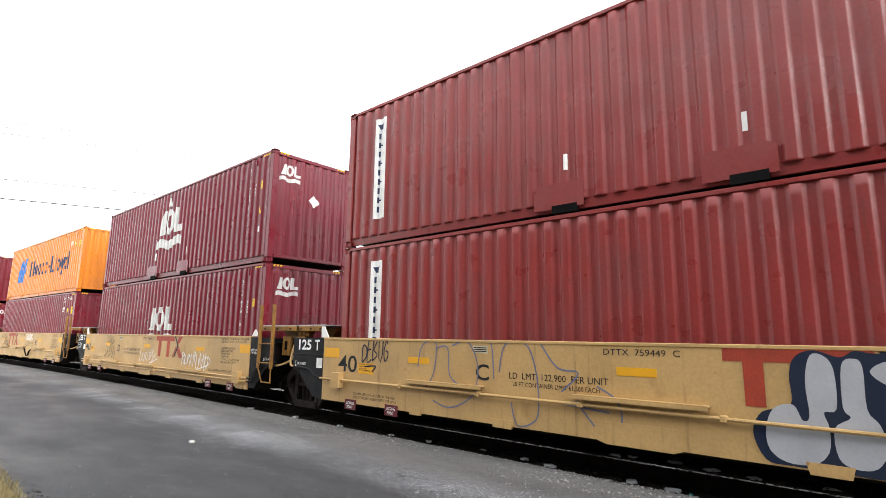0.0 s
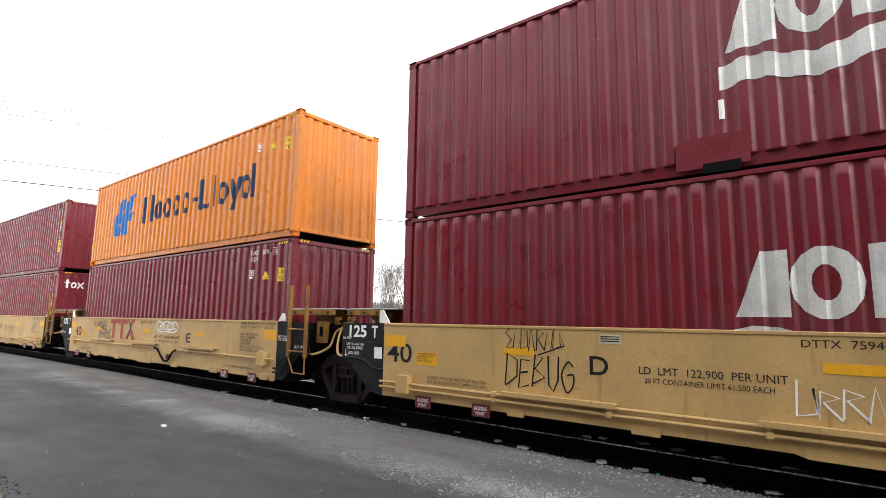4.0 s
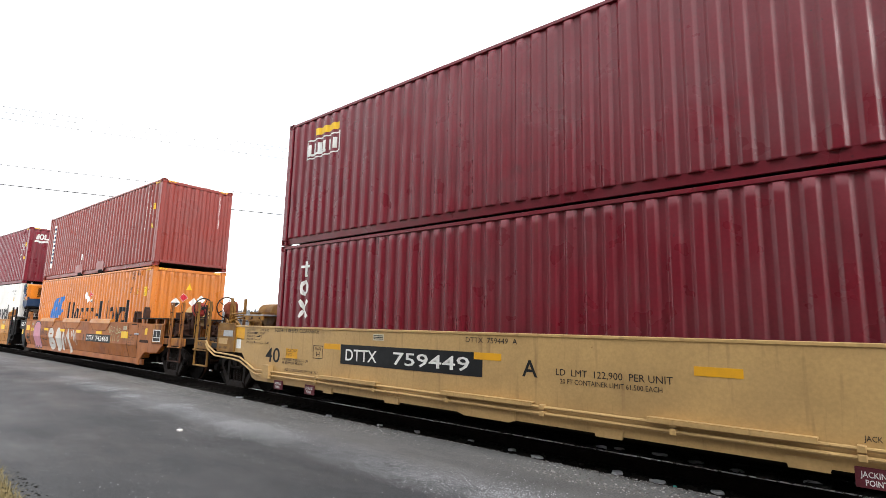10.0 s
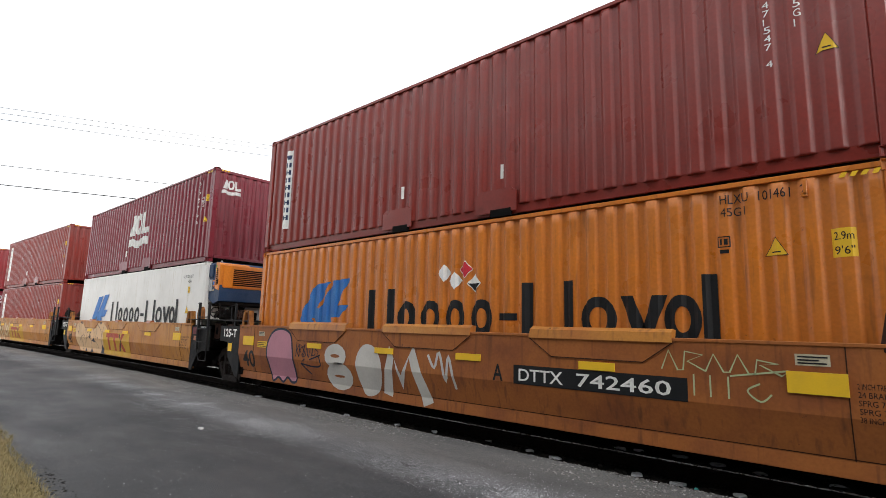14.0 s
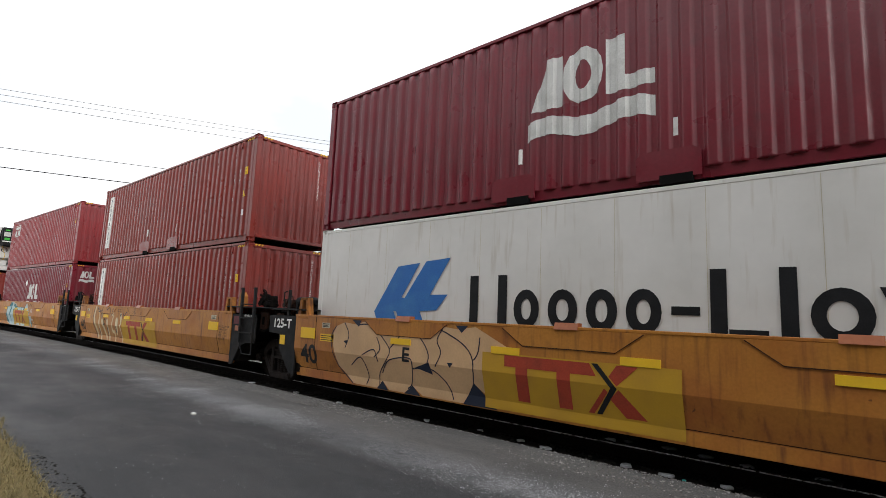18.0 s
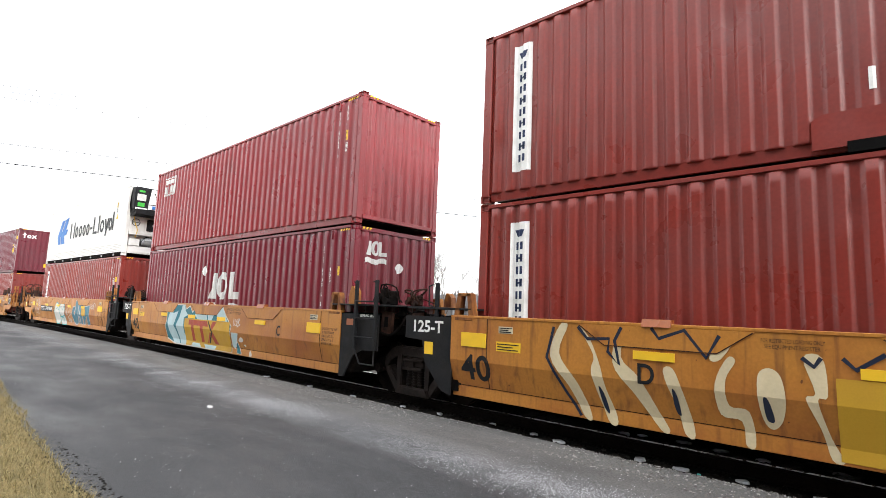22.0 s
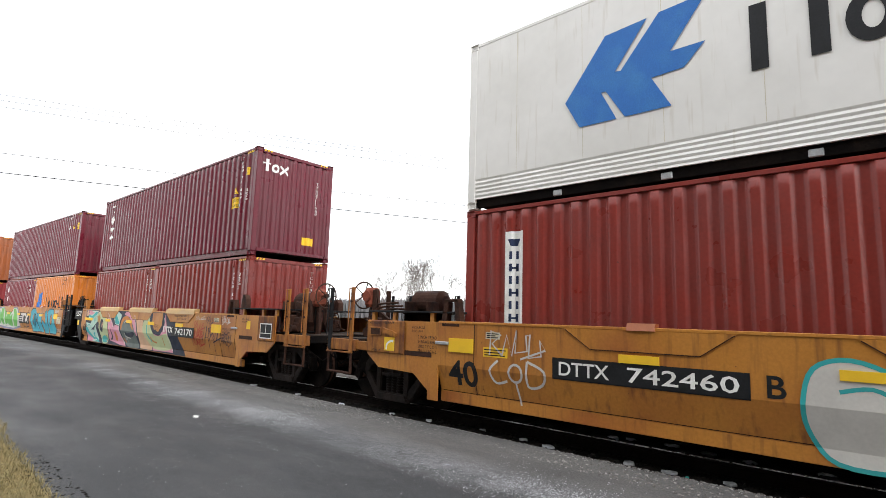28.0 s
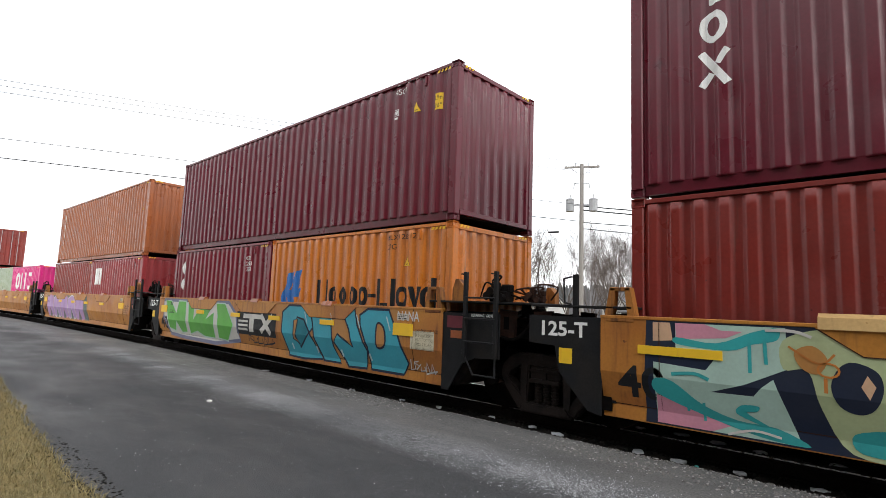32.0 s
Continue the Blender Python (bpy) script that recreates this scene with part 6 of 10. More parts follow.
def yellow_wagon(i, letter, two_pipes=False, hose=False, outer=False):
    """A unit with flat sides, pipes and ledges along them."""
    x, pz, lz = UNITS[i], (0.70 if two_pipes else 0.87), (0.735 if two_pipes else 0.97)
    w = thing("well_wagon", "tan yellow well wagon with black ends and an outer platform" if outer else "tan yellow well wagon with black ends and side pipes", "railway wagon", "tan well wagons")
    left = [(-14.14, 1.60), (-14.14, 1.01), (-12.97, 1.03), (-12.47, 0.52), (-12.30, 0.47)] if outer else [(-12.29, 1.60), (-12.29, 0.47)]
    outline = left + [(0.1, 0.47), (0.1, 1.60)]
    for y in (0.0, 3.08):
        part("side_panel", slab(B(), outline, y, y + 0.02), M_YELLOW, w)
        s = part("top_chord", box(B(), left[0][0] if outer else -12.29, y - 0.02 if y else -0.012, 1.60, 0.1, y + 0.09, 1.645, 0.008), M_YELLOW, w)
    part("well_floor", box(B(), -12.29, 0.03, 0.44, 0.1, 3.07, 0.50), M_GRIMESHADE, w)
    for a in np.arange(-12.0, 0.0, 1.0):
        part("cross_bearer", box(B(), a, 0.03, 0.50, a + 0.12, 3.07, 0.555), M_GRIMESHADE, w)
    for a, b in ((-8.22, -7.85), (-4.50, -4.12), (-2.53, -2.14), (-0.45, -0.12), (-0.08, 0.10), (-9.9, -9.6)):
        part("foot_tab", slab(B(), [(a, 0.55), (a + 0.03, 0.435), (b - 0.03, 0.435), (b, 0.55)], -0.014, 0.03), M_YELLOW, w)
    part("splice_plate", slab(B(), [(-6.62, 0.70), (-6.62, 0.47), (-6.5, 0.435), (-5.72, 0.435), (-5.62, 0.47), (-5.62, 0.70)], -0.012, 0.0), M_YELLOW, w)
    # brake pipes along the side
    stops = [(-12.3, -5.41), (-4.09, 0.12)] if hose else [(-12.3, 0.12)]
    for z in ([0.70, 0.62] if two_pipes else [0.87]):
        for a, b in stops:
            p = part("brake_pipe", rod(B(), (a, -0.055, z), (b, -0.055, z), 0.021), M_YELLOW, w)
            for c in np.arange(a + 0.6, b - 0.2, 1.63):
                part("pipe_clamp", box(B(), c - 0.035, -0.085, z - 0.035, c + 0.035, 0.0, z + 0.035, 0.008), M_YELLOW, p)
    if hose:
        part("air_hose", pipe(B(), rounded([(-5.41, -0.055, 0.87), (-5.2, -0.06, 0.84), (-4.98, -0.06, 0.68), (-4.80, -0.06, 0.57), (-4.68, -0.06, 0.56), (-4.52, -0.06, 0.60), (-4.33, -0.06, 0.80), (-4.09, -0.055, 0.87)], 3, False), 0.026), M_GRIMESHADE, w)
        part("hose_box", box(B(), -4.75, -0.03, 0.60, -4.60, 0.0, 0.73, 0.01), M_RUST, w)
    for a in (-9.93, -6.9, -3.82):
        l = part("step_ledge", slab(B(), [(a, lz), (a + 1.58, lz), (a + 1.58, lz + 0.018), (a, lz + 0.018)], -0.10, 0.0), M_YELLOW, w)
        part("ledge_lip", box(B(), a, -0.104, lz - 0.035, a + 1.58, -0.092, lz + 0.02), M_YELLOW, l)
    for a in (-11.88, -0.42):
        part("pipe_cover", slab(B(), [(a, pz - 0.14), (a + 0.24, pz - 0.14), (a + 0.24, pz + 0.13), (a, pz + 0.13)], -0.12, 0.0), M_YELLOW, w)
    for a in (-11.72, -10.62, -2.02, -0.87):
        j = part("jacking_plate", box(B(), along(a), -0.022, 0.36, along(a) + 0.31, -0.004, 0.54, 0.004), M_MAROONPLATE, w, "small maroon plate")
        marks(j, "lettering", M_WHITE, [words("JACKING", a + 0.04, 0.455, 0.05, 0.23, 0.01), words("POINT", a + 0.075, 0.385, 0.05, 0.16, 0.01)], None, 0.026)
    right = -0.37
    spots = [(-10.08, 1.25, 0.47, 0.10), (-6.44, 1.25, 0.48, 0.10), (-3.37 if letter != "D" else -2.75, 1.24, 0.48, 0.10), (right, 1.25, 0.46, 0.20)]
    spots.append((-13.39, 1.33, 0.47, 0.30) if outer else (-12.44, 1.27, 0.46, 0.18))
    for a, z, ww, h in spots:
        part("reflector", box(B(), along(a), -0.005, z, along(a) + ww, 0.0, z + h), M_REFLECT, w)
    text = [words("40", (-11.98 if letter != "D" else -12.38) if not outer else -12.15, 1.03 if not outer else 0.90, 0.29, 0.55, 0.008)]
    text += [words("SIDE BRG SET - UP HGT 5- 1/16\" + - 1/16\" FEMALE", -1.30, 1.545, 0.052, 1.32), words("SIDE BRG SET - UP HGT 5- 3/16\" + - 1/16\" MALE", -1.30, 1.475, 0.052, 1.25)]
    text += [words(t, -1.30, 1.32 - k * 0.068, 0.050, ww) for k, (t, ww) in enumerate([("2 INCH TREAD COND. SHOES", 0.72), ("SPECIAL BRAKE BEAMS", 0.60), ("SEE BADGE PLATE", 0.46), ("38 INCH WHEELS", 0.42), ("SPRG 7 OC D-5 7 IC D-6 5 IIC D-6A", 0.92), ("SPRG 2 OC B-353 2 IC B-354", 0.76)])]
    text += [words("JACK AT JACKING POINTS, EMPTY CAR ONLY", -1.93, 0.60 if not two_pipes else 0.765, 0.050, 1.20)]
    lx = {"C": -8.63, "D": -8.82, "E": -3.83, "A": -5.60}[letter]
    text += [words(letter, lx, 1.07, 0.22, 0.24, 0.012)]
    text += [words("DTTX  759449  " + letter, -6.60, 1.49, 0.075, 0.92)]
    ld = {"C": -8.03, "D": -8.21, "E": -5.66, "A": -5.08}[letter]
    text += [words("LD  LMT  122,900  PER UNIT", ld, 1.12, 0.085, 1.48), words("20 FT CONTAINER LIMIT 61,500 EACH", ld + 0.06, 1.02, 0.06, 1.30)]
    if outer:
        text += [words("S-2054-11 REEFER CLEARANCE", -11.86, 1.53, 0.075, 1.58), words("CONTROLLED  INTERCHANGE  CAR", -11.50, 0.955, 0.05, 0.92), words("SEE  EQUIPMENT  REGISTER", -11.50, 0.89, 0.05, 0.74), words("JACK AT JACKING POINTS, EMPTY CAR ONLY", -11.39, 0.755, 0.05, 1.14), words("PLATE", -10.37, 1.21, 0.055, 0.2), words("H", -10.32, 1.09, 0.09, 0.1), frame_shape(-10.43, 1.05, -10.12, 1.30, 0.012), words("JACK  HERE", -14.02, 1.09, 0.06, 0.42)]
        text += [words(t, -12.81, 1.53 - k * 0.068, 0.048, ww) for k, (t, ww) in enumerate([("2 INCH TREAD COND. SHOES", 0.72), ("SPECIAL BRAKE BEAMS", 0.58), ("SEE BADGE PLATE", 0.45), ("SPRG 7 OC D-5", 0.40), ("SPRG 2 OC B-432 2 IC B-433", 0.76)])]
    else:
        text += [words("JACK AT JACKING POINTS, EMPTY CAR ONLY", -11.50, 0.565 if not two_pipes else 0.745, 0.045, 1.15), words("DO NOT LIFT BOTH UNITS FROM THIS AREA", -11.50, 0.63 if not two_pipes else 0.81, 0.045, 1.12)]
    marks(w, "lettering", M_INK, [t for t in text if t[0][0][0] > -13.5], None, 0.004)
    if outer:
        marks(w, "lettering", M_INK, [t for t in text if t[0][0][0] <= -13.5], None, 0.034)
    # small stuck-on labels
    px = -11.38 if letter != "D" else -11.72
    plate = marks(w, "notice_plate", M_REFLECT, [rect(px, 1.01, px + 0.42, 1.20)], None, 0.004)
    marks(plate, "lettering", M_INK, [words(t, px + 0.02, 1.165 - k * 0.035, 0.024, ww) for k, (t, ww) in enumerate((("TRUCK EQUIPPED WITH", 0.37), ("MANGANESE CTR PLT", 0.34), ("BOWL LINER", 0.20), ("DO NOT LUBRICATE", 0.30)))], None, 0.008)
    for a, z, ww, h in ((-8.69, 1.45, 0.28, 0.11),):
        lab = marks(w, "label_plate", M_CREAM if z > 1.2 else M_REFLECT, [rect(a, z, a + ww, z + h)], None, 0.004)
        marks(lab, "text_bar", M_INK, [rect(a + 0.02, z + h * k, a + ww - 0.02, z + h * k + 0.012) for k in (0.2, 0.45, 0.7)], None, 0.008)
    if letter in "CDE":
        red_mark(w, {"C": -5.24, "D": -5.49, "E": -8.87}[letter], 1.02, 0.60, None)
    if letter == "A":
        b = marks(w, "number_board", M_INK, [rect(-9.57, 1.00, -6.28, 1.35)], None, 0.004, "black board with the white wagon number")
        marks(b, "lettering", M_WHITE, [words("DTTX", -9.42, 1.07, 0.20, 0.85, 0.01), words("759449", -8.16, 1.07, 0.20, 1.64, 0.01)], None, 0.008)
    # leading end: black panel, ladder, platform
    part("end_panel", slab(B(), [(0.1, 0.48), (0.36, 0.48), (0.64, 0.79), (0.82, 0.97), (1.10, 0.99), (1.10, 1.62), (0.1, 1.62)], 0.012, 0.04), M_BLACK, w)
    part("panel_lip", pipe(B(), [(0.12, 0.014, 0.72), (0.34, 0.014, 0.90), (0.55, 0.014, 1.0), (1.08, 0.014, 1.02)], 0.014), M_BLACK, w)
    ladder(w, 0.57, 1.10, -0.04, 0.95, 2.35, (1.49, 1.07), M_DIRTYSHADE, 0.65)
    e = marks(w, "end_lettering", M_WHITE, [words("JACK HERE", 0.68, 1.11, 0.065, 0.36, 0.008), stroke(0.012, (1.06, 1.18), (1.06, 1.10), smooth=False), tri(1.03, 1.12, 0.06, -0.05)] + ([words("EMPTY LOAD 50", 0.13, 1.31, 0.05, 0.40, 0.008), words("7/16\" ADJ. BLOC", 0.13, 1.25, 0.05, 0.40, 0.008)] if letter != "A" else []), None, -0.008)
    platform(w, 0.34, 1.70, M_DIRTYSHADE)
    part("gusset", slab(B(), [(0.04, 1.645), (0.28, 1.645), (0.28, 1.72), (0.22, 1.80), (0.17, 1.80)], 0.05, 0.07), M_WHITE, w, "white painted gusset")
    part("gusset", slab(B(), [(0.04, 1.645), (0.28, 1.645), (0.28, 1.72), (0.22, 1.80), (0.17, 1.80)], 2.98, 3.0), M_WHITE, w)
    joint(w, 1, M_DIRTYSHADE)
    for z in (0.70, 0.62):
        part("end_pipe", pipe(B(), rounded([(0.10, -0.05, z), (0.34, -0.04, z + 0.03), (0.62, -0.02, z + 0.30), (0.78, 0.0, z + 0.40), (1.22, 0.0, z + 0.40)], 3, False), 0.020), M_BLACK, w)
    part("brake_hose", pipe(B(), rounded([(1.1, 0.02, 1.02), (1.28, 0.1, 1.04), (1.48, 0.25, 1.18), (1.52, 0.35, 1.45), (1.66, 0.45, 1.55)], 3, False), 0.022), M_YELLOW, w)
    if outer:
        end_platform(w, -1, -12.19, M_DIRTYSHADE, M_DIRTYSHADE, M_DIRTYSHADE, M_REDRUST, M_DIRTYSHADE)
        pan = part("data_panel", slab(B(), [(-14.10, 1.03), (-13.30, 1.03), (-13.30, 1.62), (-13.36, 1.68), (-14.04, 1.68), (-14.10, 1.62)], -0.03, 0.0), M_DIRTYSHADE, w)
        part("panel_rim", pipe(B(), [(-14.10, -0.03, 1.03), (-14.10, -0.03, 1.62), (-14.04, -0.03, 1.68), (-13.36, -0.03, 1.68), (-13.30, -0.03, 1.62), (-13.30, -0.03, 1.03)], 0.014), M_DIRTYSHADE, pan)
        marks(pan, "repaint_patch", M_YELLOW, [rect(-14.05, 1.20, -13.62, 1.34)], None, 0.034)
        marks(w, "lettering", M_INK, [words("REL", -14.70, 1.155, 0.05, 0.16, 0.006), words("ROD", -14.70, 1.09, 0.05, 0.16, 0.006)], None, -0.024)
        part("badge_plate", box(B(), -14.50, 0.018, 1.085, -14.20, 0.028, 1.20), M_INK, w)
        platform(w, -13.3, -12.42, M_DIRTYSHADE)
        for z in (0.70, 0.62):
            part("brake_pipe", pipe(B(), [(-12.3, -0.055, z), (-12.62, -0.055, z + 0.12), (-12.95, -0.055, z + 0.23), (-13.3, -0.055, z + 0.26), (-14.15, -0.055, z + 0.29), (-14.5, -0.055, z + 0.42), (-14.65, -0.055, z + 0.55)], 0.021), M_YELLOW, w)
        part("white_plate", box(B(), -13.83, -0.038, 1.38, -13.40, -0.03, 1.52), M_GALV, w)
        part("label_plate", box(B(), -13.24, -0.005, 1.12, -13.05, 0.0, 1.36), M_WHITE, w)
        part("card_holder", box(box(B(), -14.08, -0.05, 1.38, -13.98, -0.03, 1.52, 0.01), -13.97, -0.05, 1.38, -13.86, -0.03, 1.52, 0.01), M_DIRTYSHADE, w)
        marks(w, "end_lettering", M_INK, [words("A-END", -15.19, 1.10, 0.09, 0.32)], None, 0.006)
    else:
        part("end_panel", slab(B(), [(-13.36, 1.63), (-13.36, 1.0), (-13.15, 0.96), (-12.62, 0.50), (-12.29, 0.45), (-12.29, 1.63)], 0.012, 0.04), M_BLACK, w)
        part("panel_lip", pipe(B(), [(-13.34, 0.014, 1.30), (-12.31, 0.014, 1.30)], 0.012), M_BLACK, w)
        marks(w, "end_lettering", M_WHITE, [words("125", -13.17, 1.40, 0.19, 0.44, 0.028), words("T", -12.60, 1.40, 0.19, 0.15, 0.028), words("JACK HERE", -13.20, 1.09, 0.05, 0.30, 0.008), stroke(0.012, (-13.25, 1.17), (-13.25, 1.08), smooth=False), tri(-13.28, 1.08, 0.06, -0.05)] + ([words("REL ROD", -13.33, 1.355, 0.045, 0.22, 0.008), words("EMPTY LOAD 50%", -13.23, 1.25, 0.05, 0.44, 0.008), words("7/16\" ADJ. BLOCK", -13.23, 1.18, 0.05, 0.42, 0.008)] if letter == "D" else []), None, -0.008)
        part("label_plate", box(B(), -12.52, 0.004, 1.05, -12.34, 0.012, 1.24), M_WHITE, w)
        platform(w, -13.38, -12.49, M_DIRTYSHADE)
        part("gusset", slab(B(), [(-12.22, 1.645), (-12.46, 1.645), (-12.46, 1.86), (-12.38, 1.86)], 0.05, 0.07), M_WHITE, w)
        joint(w, -1, M_DIRTYSHADE)
        part("brake_hose", pipe(B(), rounded([(-13.32, 0.0, 1.04), (-13.52, 0.06, 1.08), (-13.66, 0.16, 1.24), (-13.68, 0.24, 1.48), (-13.60, 0.3, 1.62)], 3, False), 0.024), M_YELLOW, w)
        part("end_pipe", pipe(B(), rounded([(-12.30, -0.02, 0.88), (-12.56, 0.0, 0.90), (-12.80, 0.0, 1.02), (-13.34, 0.0, 1.04)], 3, False), 0.020), M_BLACK, w)
    MOVING.append((w, x, NEAR, 0.0))
    return w


def red_mark(w, x, z, h, wall, lift=0.006):
    """Red block mark: a long bar on two stems, with a cross and a dark chevron."""
    k = h / 0.60
    q = lambda *ps: poly(*[(x + a * k, z + b * k) for a, b in ps])
    marks(w, "block_mark", M_TTXRED, [q((0, 0.60), (0, 0.45), (1.36, 0.45), (1.27, 0.60)), q((0.19, 0.45), (0.38, 0.45), (0.38, 0.0), (0.19, 0.0)), q((0.82, 0.45), (1.01, 0.45), (1.01, 0.0), (0.82, 0.0)), q((1.62, 0.60), (1.88, 0.60), (1.62, 0.36), (1.52, 0.46)), q((1.52, 0.20), (1.64, 0.32), (1.95, 0.0), (1.70, 0.0)), q((1.22, 0.0), (1.30, 0.0), (1.50, 0.28), (1.46, 0.32))], wall, lift, "red block mark")
    marks(w, "chevron", M_INK, [q((1.30, 0.60), (1.38, 0.60), (1.62, 0.33), (1.40, 0.0), (1.33, 0.0), (1.54, 0.33))], wall, lift)


def platform(w, x0, x1, material):
    """Walkway over the joint: two grating plates on a frame with flared supports under the middle."""
    xm, hw = (x0 + x1) / 2, abs(x1 - x0) * 0.5
    g = part("platform", box(B(), x0, 0.15, 1.875, x1, 2.95, 1.90, 0.006), M_GALV, w, "grey steel grating")
    for y in (0.12, 2.93):
        part("platform_frame", box(B(), x0, y, 1.77, x1, y + 0.05, 1.87, 0.005), material, g)
    for k in (0.12, 0.5, 0.88):
        part("bolt", rod(B(), (x0 + (x1 - x0) * k, 0.10, 1.82), (x0 + (x1 - x0) * k, 0.12, 1.82), 0.022, 6), M_RUST, g)
    for y in (0.55, 2.25):
        part("platform_bracket", slab(B(), [(xm - hw * 0.7, 1.86), (xm + hw * 0.7, 1.86), (xm + hw * 0.62, 1.76), (xm + hw * 0.3, 1.62), (xm - hw * 0.3, 1.62), (xm - hw * 0.62, 1.76)], y, y + 0.3), material, g)


def joint(w, d, material):
    """Half of the articulated joint over the bogie, with its pipes and hoses."""
    e = 0.1 if d > 0 else -12.29
    m = 1.74 if d > 0 else -13.93
    part("centre_sill", box(B(), e, 1.25, 0.92, m, 1.85, 1.36, 0.01), M_GRIMESHADE, w)
    part("side_bearing", box(B(), m - d * 0.55, 0.45, 1.22, m - d * 0.26, 2.65, 1.40, 0.015), M_GRIMESHADE, w)
    part("body_bolster", box(B(), e + d * 0.05, 0.09, 0.98, e + d * 0.75, 3.0, 1.50, 0.02), M_GRIMESHADE, w)
    part("slope_sheet", slab(B(), [(e + d * 0.05, 0.45), (e + d * 0.30, 0.45), (e + d * 0.68, 0.92), (e + d * 0.05, 0.98)], 0.09, 3.0), M_GRIMESHADE, w)
    for y in (0.22, 2.78):
        l = part("lug_plate", slab(B(), [(m - d * 0.64, 1.24), (m - d * 0.36, 1.24), (m - d * 0.34, 1.64), (m - d * 0.64, 1.66)], y, y + 0.06), material, w)
        part("lug_hole", box(B(), m - d * 0.50 - 0.05, y - 0.004, 1.36, m - d * 0.50 + 0.05, y + 0.064, 1.55), M_DARK, l)
    gear = material if material is M_DIRTYSHADE else M_GRIMESHADE
    part("link_arm", slab(B(), [(m - d * 0.34, 1.60), (m - d * 0.20, 1.60), (m + d * 0.02, 1.36), (m - d * 0.02, 1.24), (m - d * 0.14, 1.28), (m - d * 0.34, 1.48)], 0.62, 0.78), gear, w)
    part("pin", rod(B(), (m - d * 0.05, 0.60, 1.34), (m - d * 0.05, 0.80, 1.34), 0.06, 12), gear, w)
    part("end_bulkhead", box(B(), e, 0.1, 0.55, e + d * 0.05, 3.0, 1.6), M_BLACK, w)
    for k in range(3):
        y0 = 0.55 + 0.3 * k
        part("joint_hose", pipe(B(), rounded([(m - d * 0.75, y0, 1.44 + 0.05 * k), (m - d * 0.5, y0 - 0.06, 1.60), (m - d * 0.22, y0 - 0.1, 1.66 - 0.06 * k), (m, y0 - 0.05, 1.58 - 0.05 * k)], 3, False), 0.024), M_GRIMESHADE, w)
    part("brake_rod", rod(B(), (e + d * 0.3, 0.75, 1.55), (m, 0.75, 1.50), 0.018), M_RUST, w)
    part("pipe_tee", box(box(B(), m - d * 0.30 - 0.07, 0.40, 1.58, m - d * 0.30 + 0.07, 0.52, 1.70, 0.02), m - d * 0.3 - 0.03, 0.36, 1.66, m - d * 0.3 + 0.03, 0.54, 1.74, 0.01), gear, w)


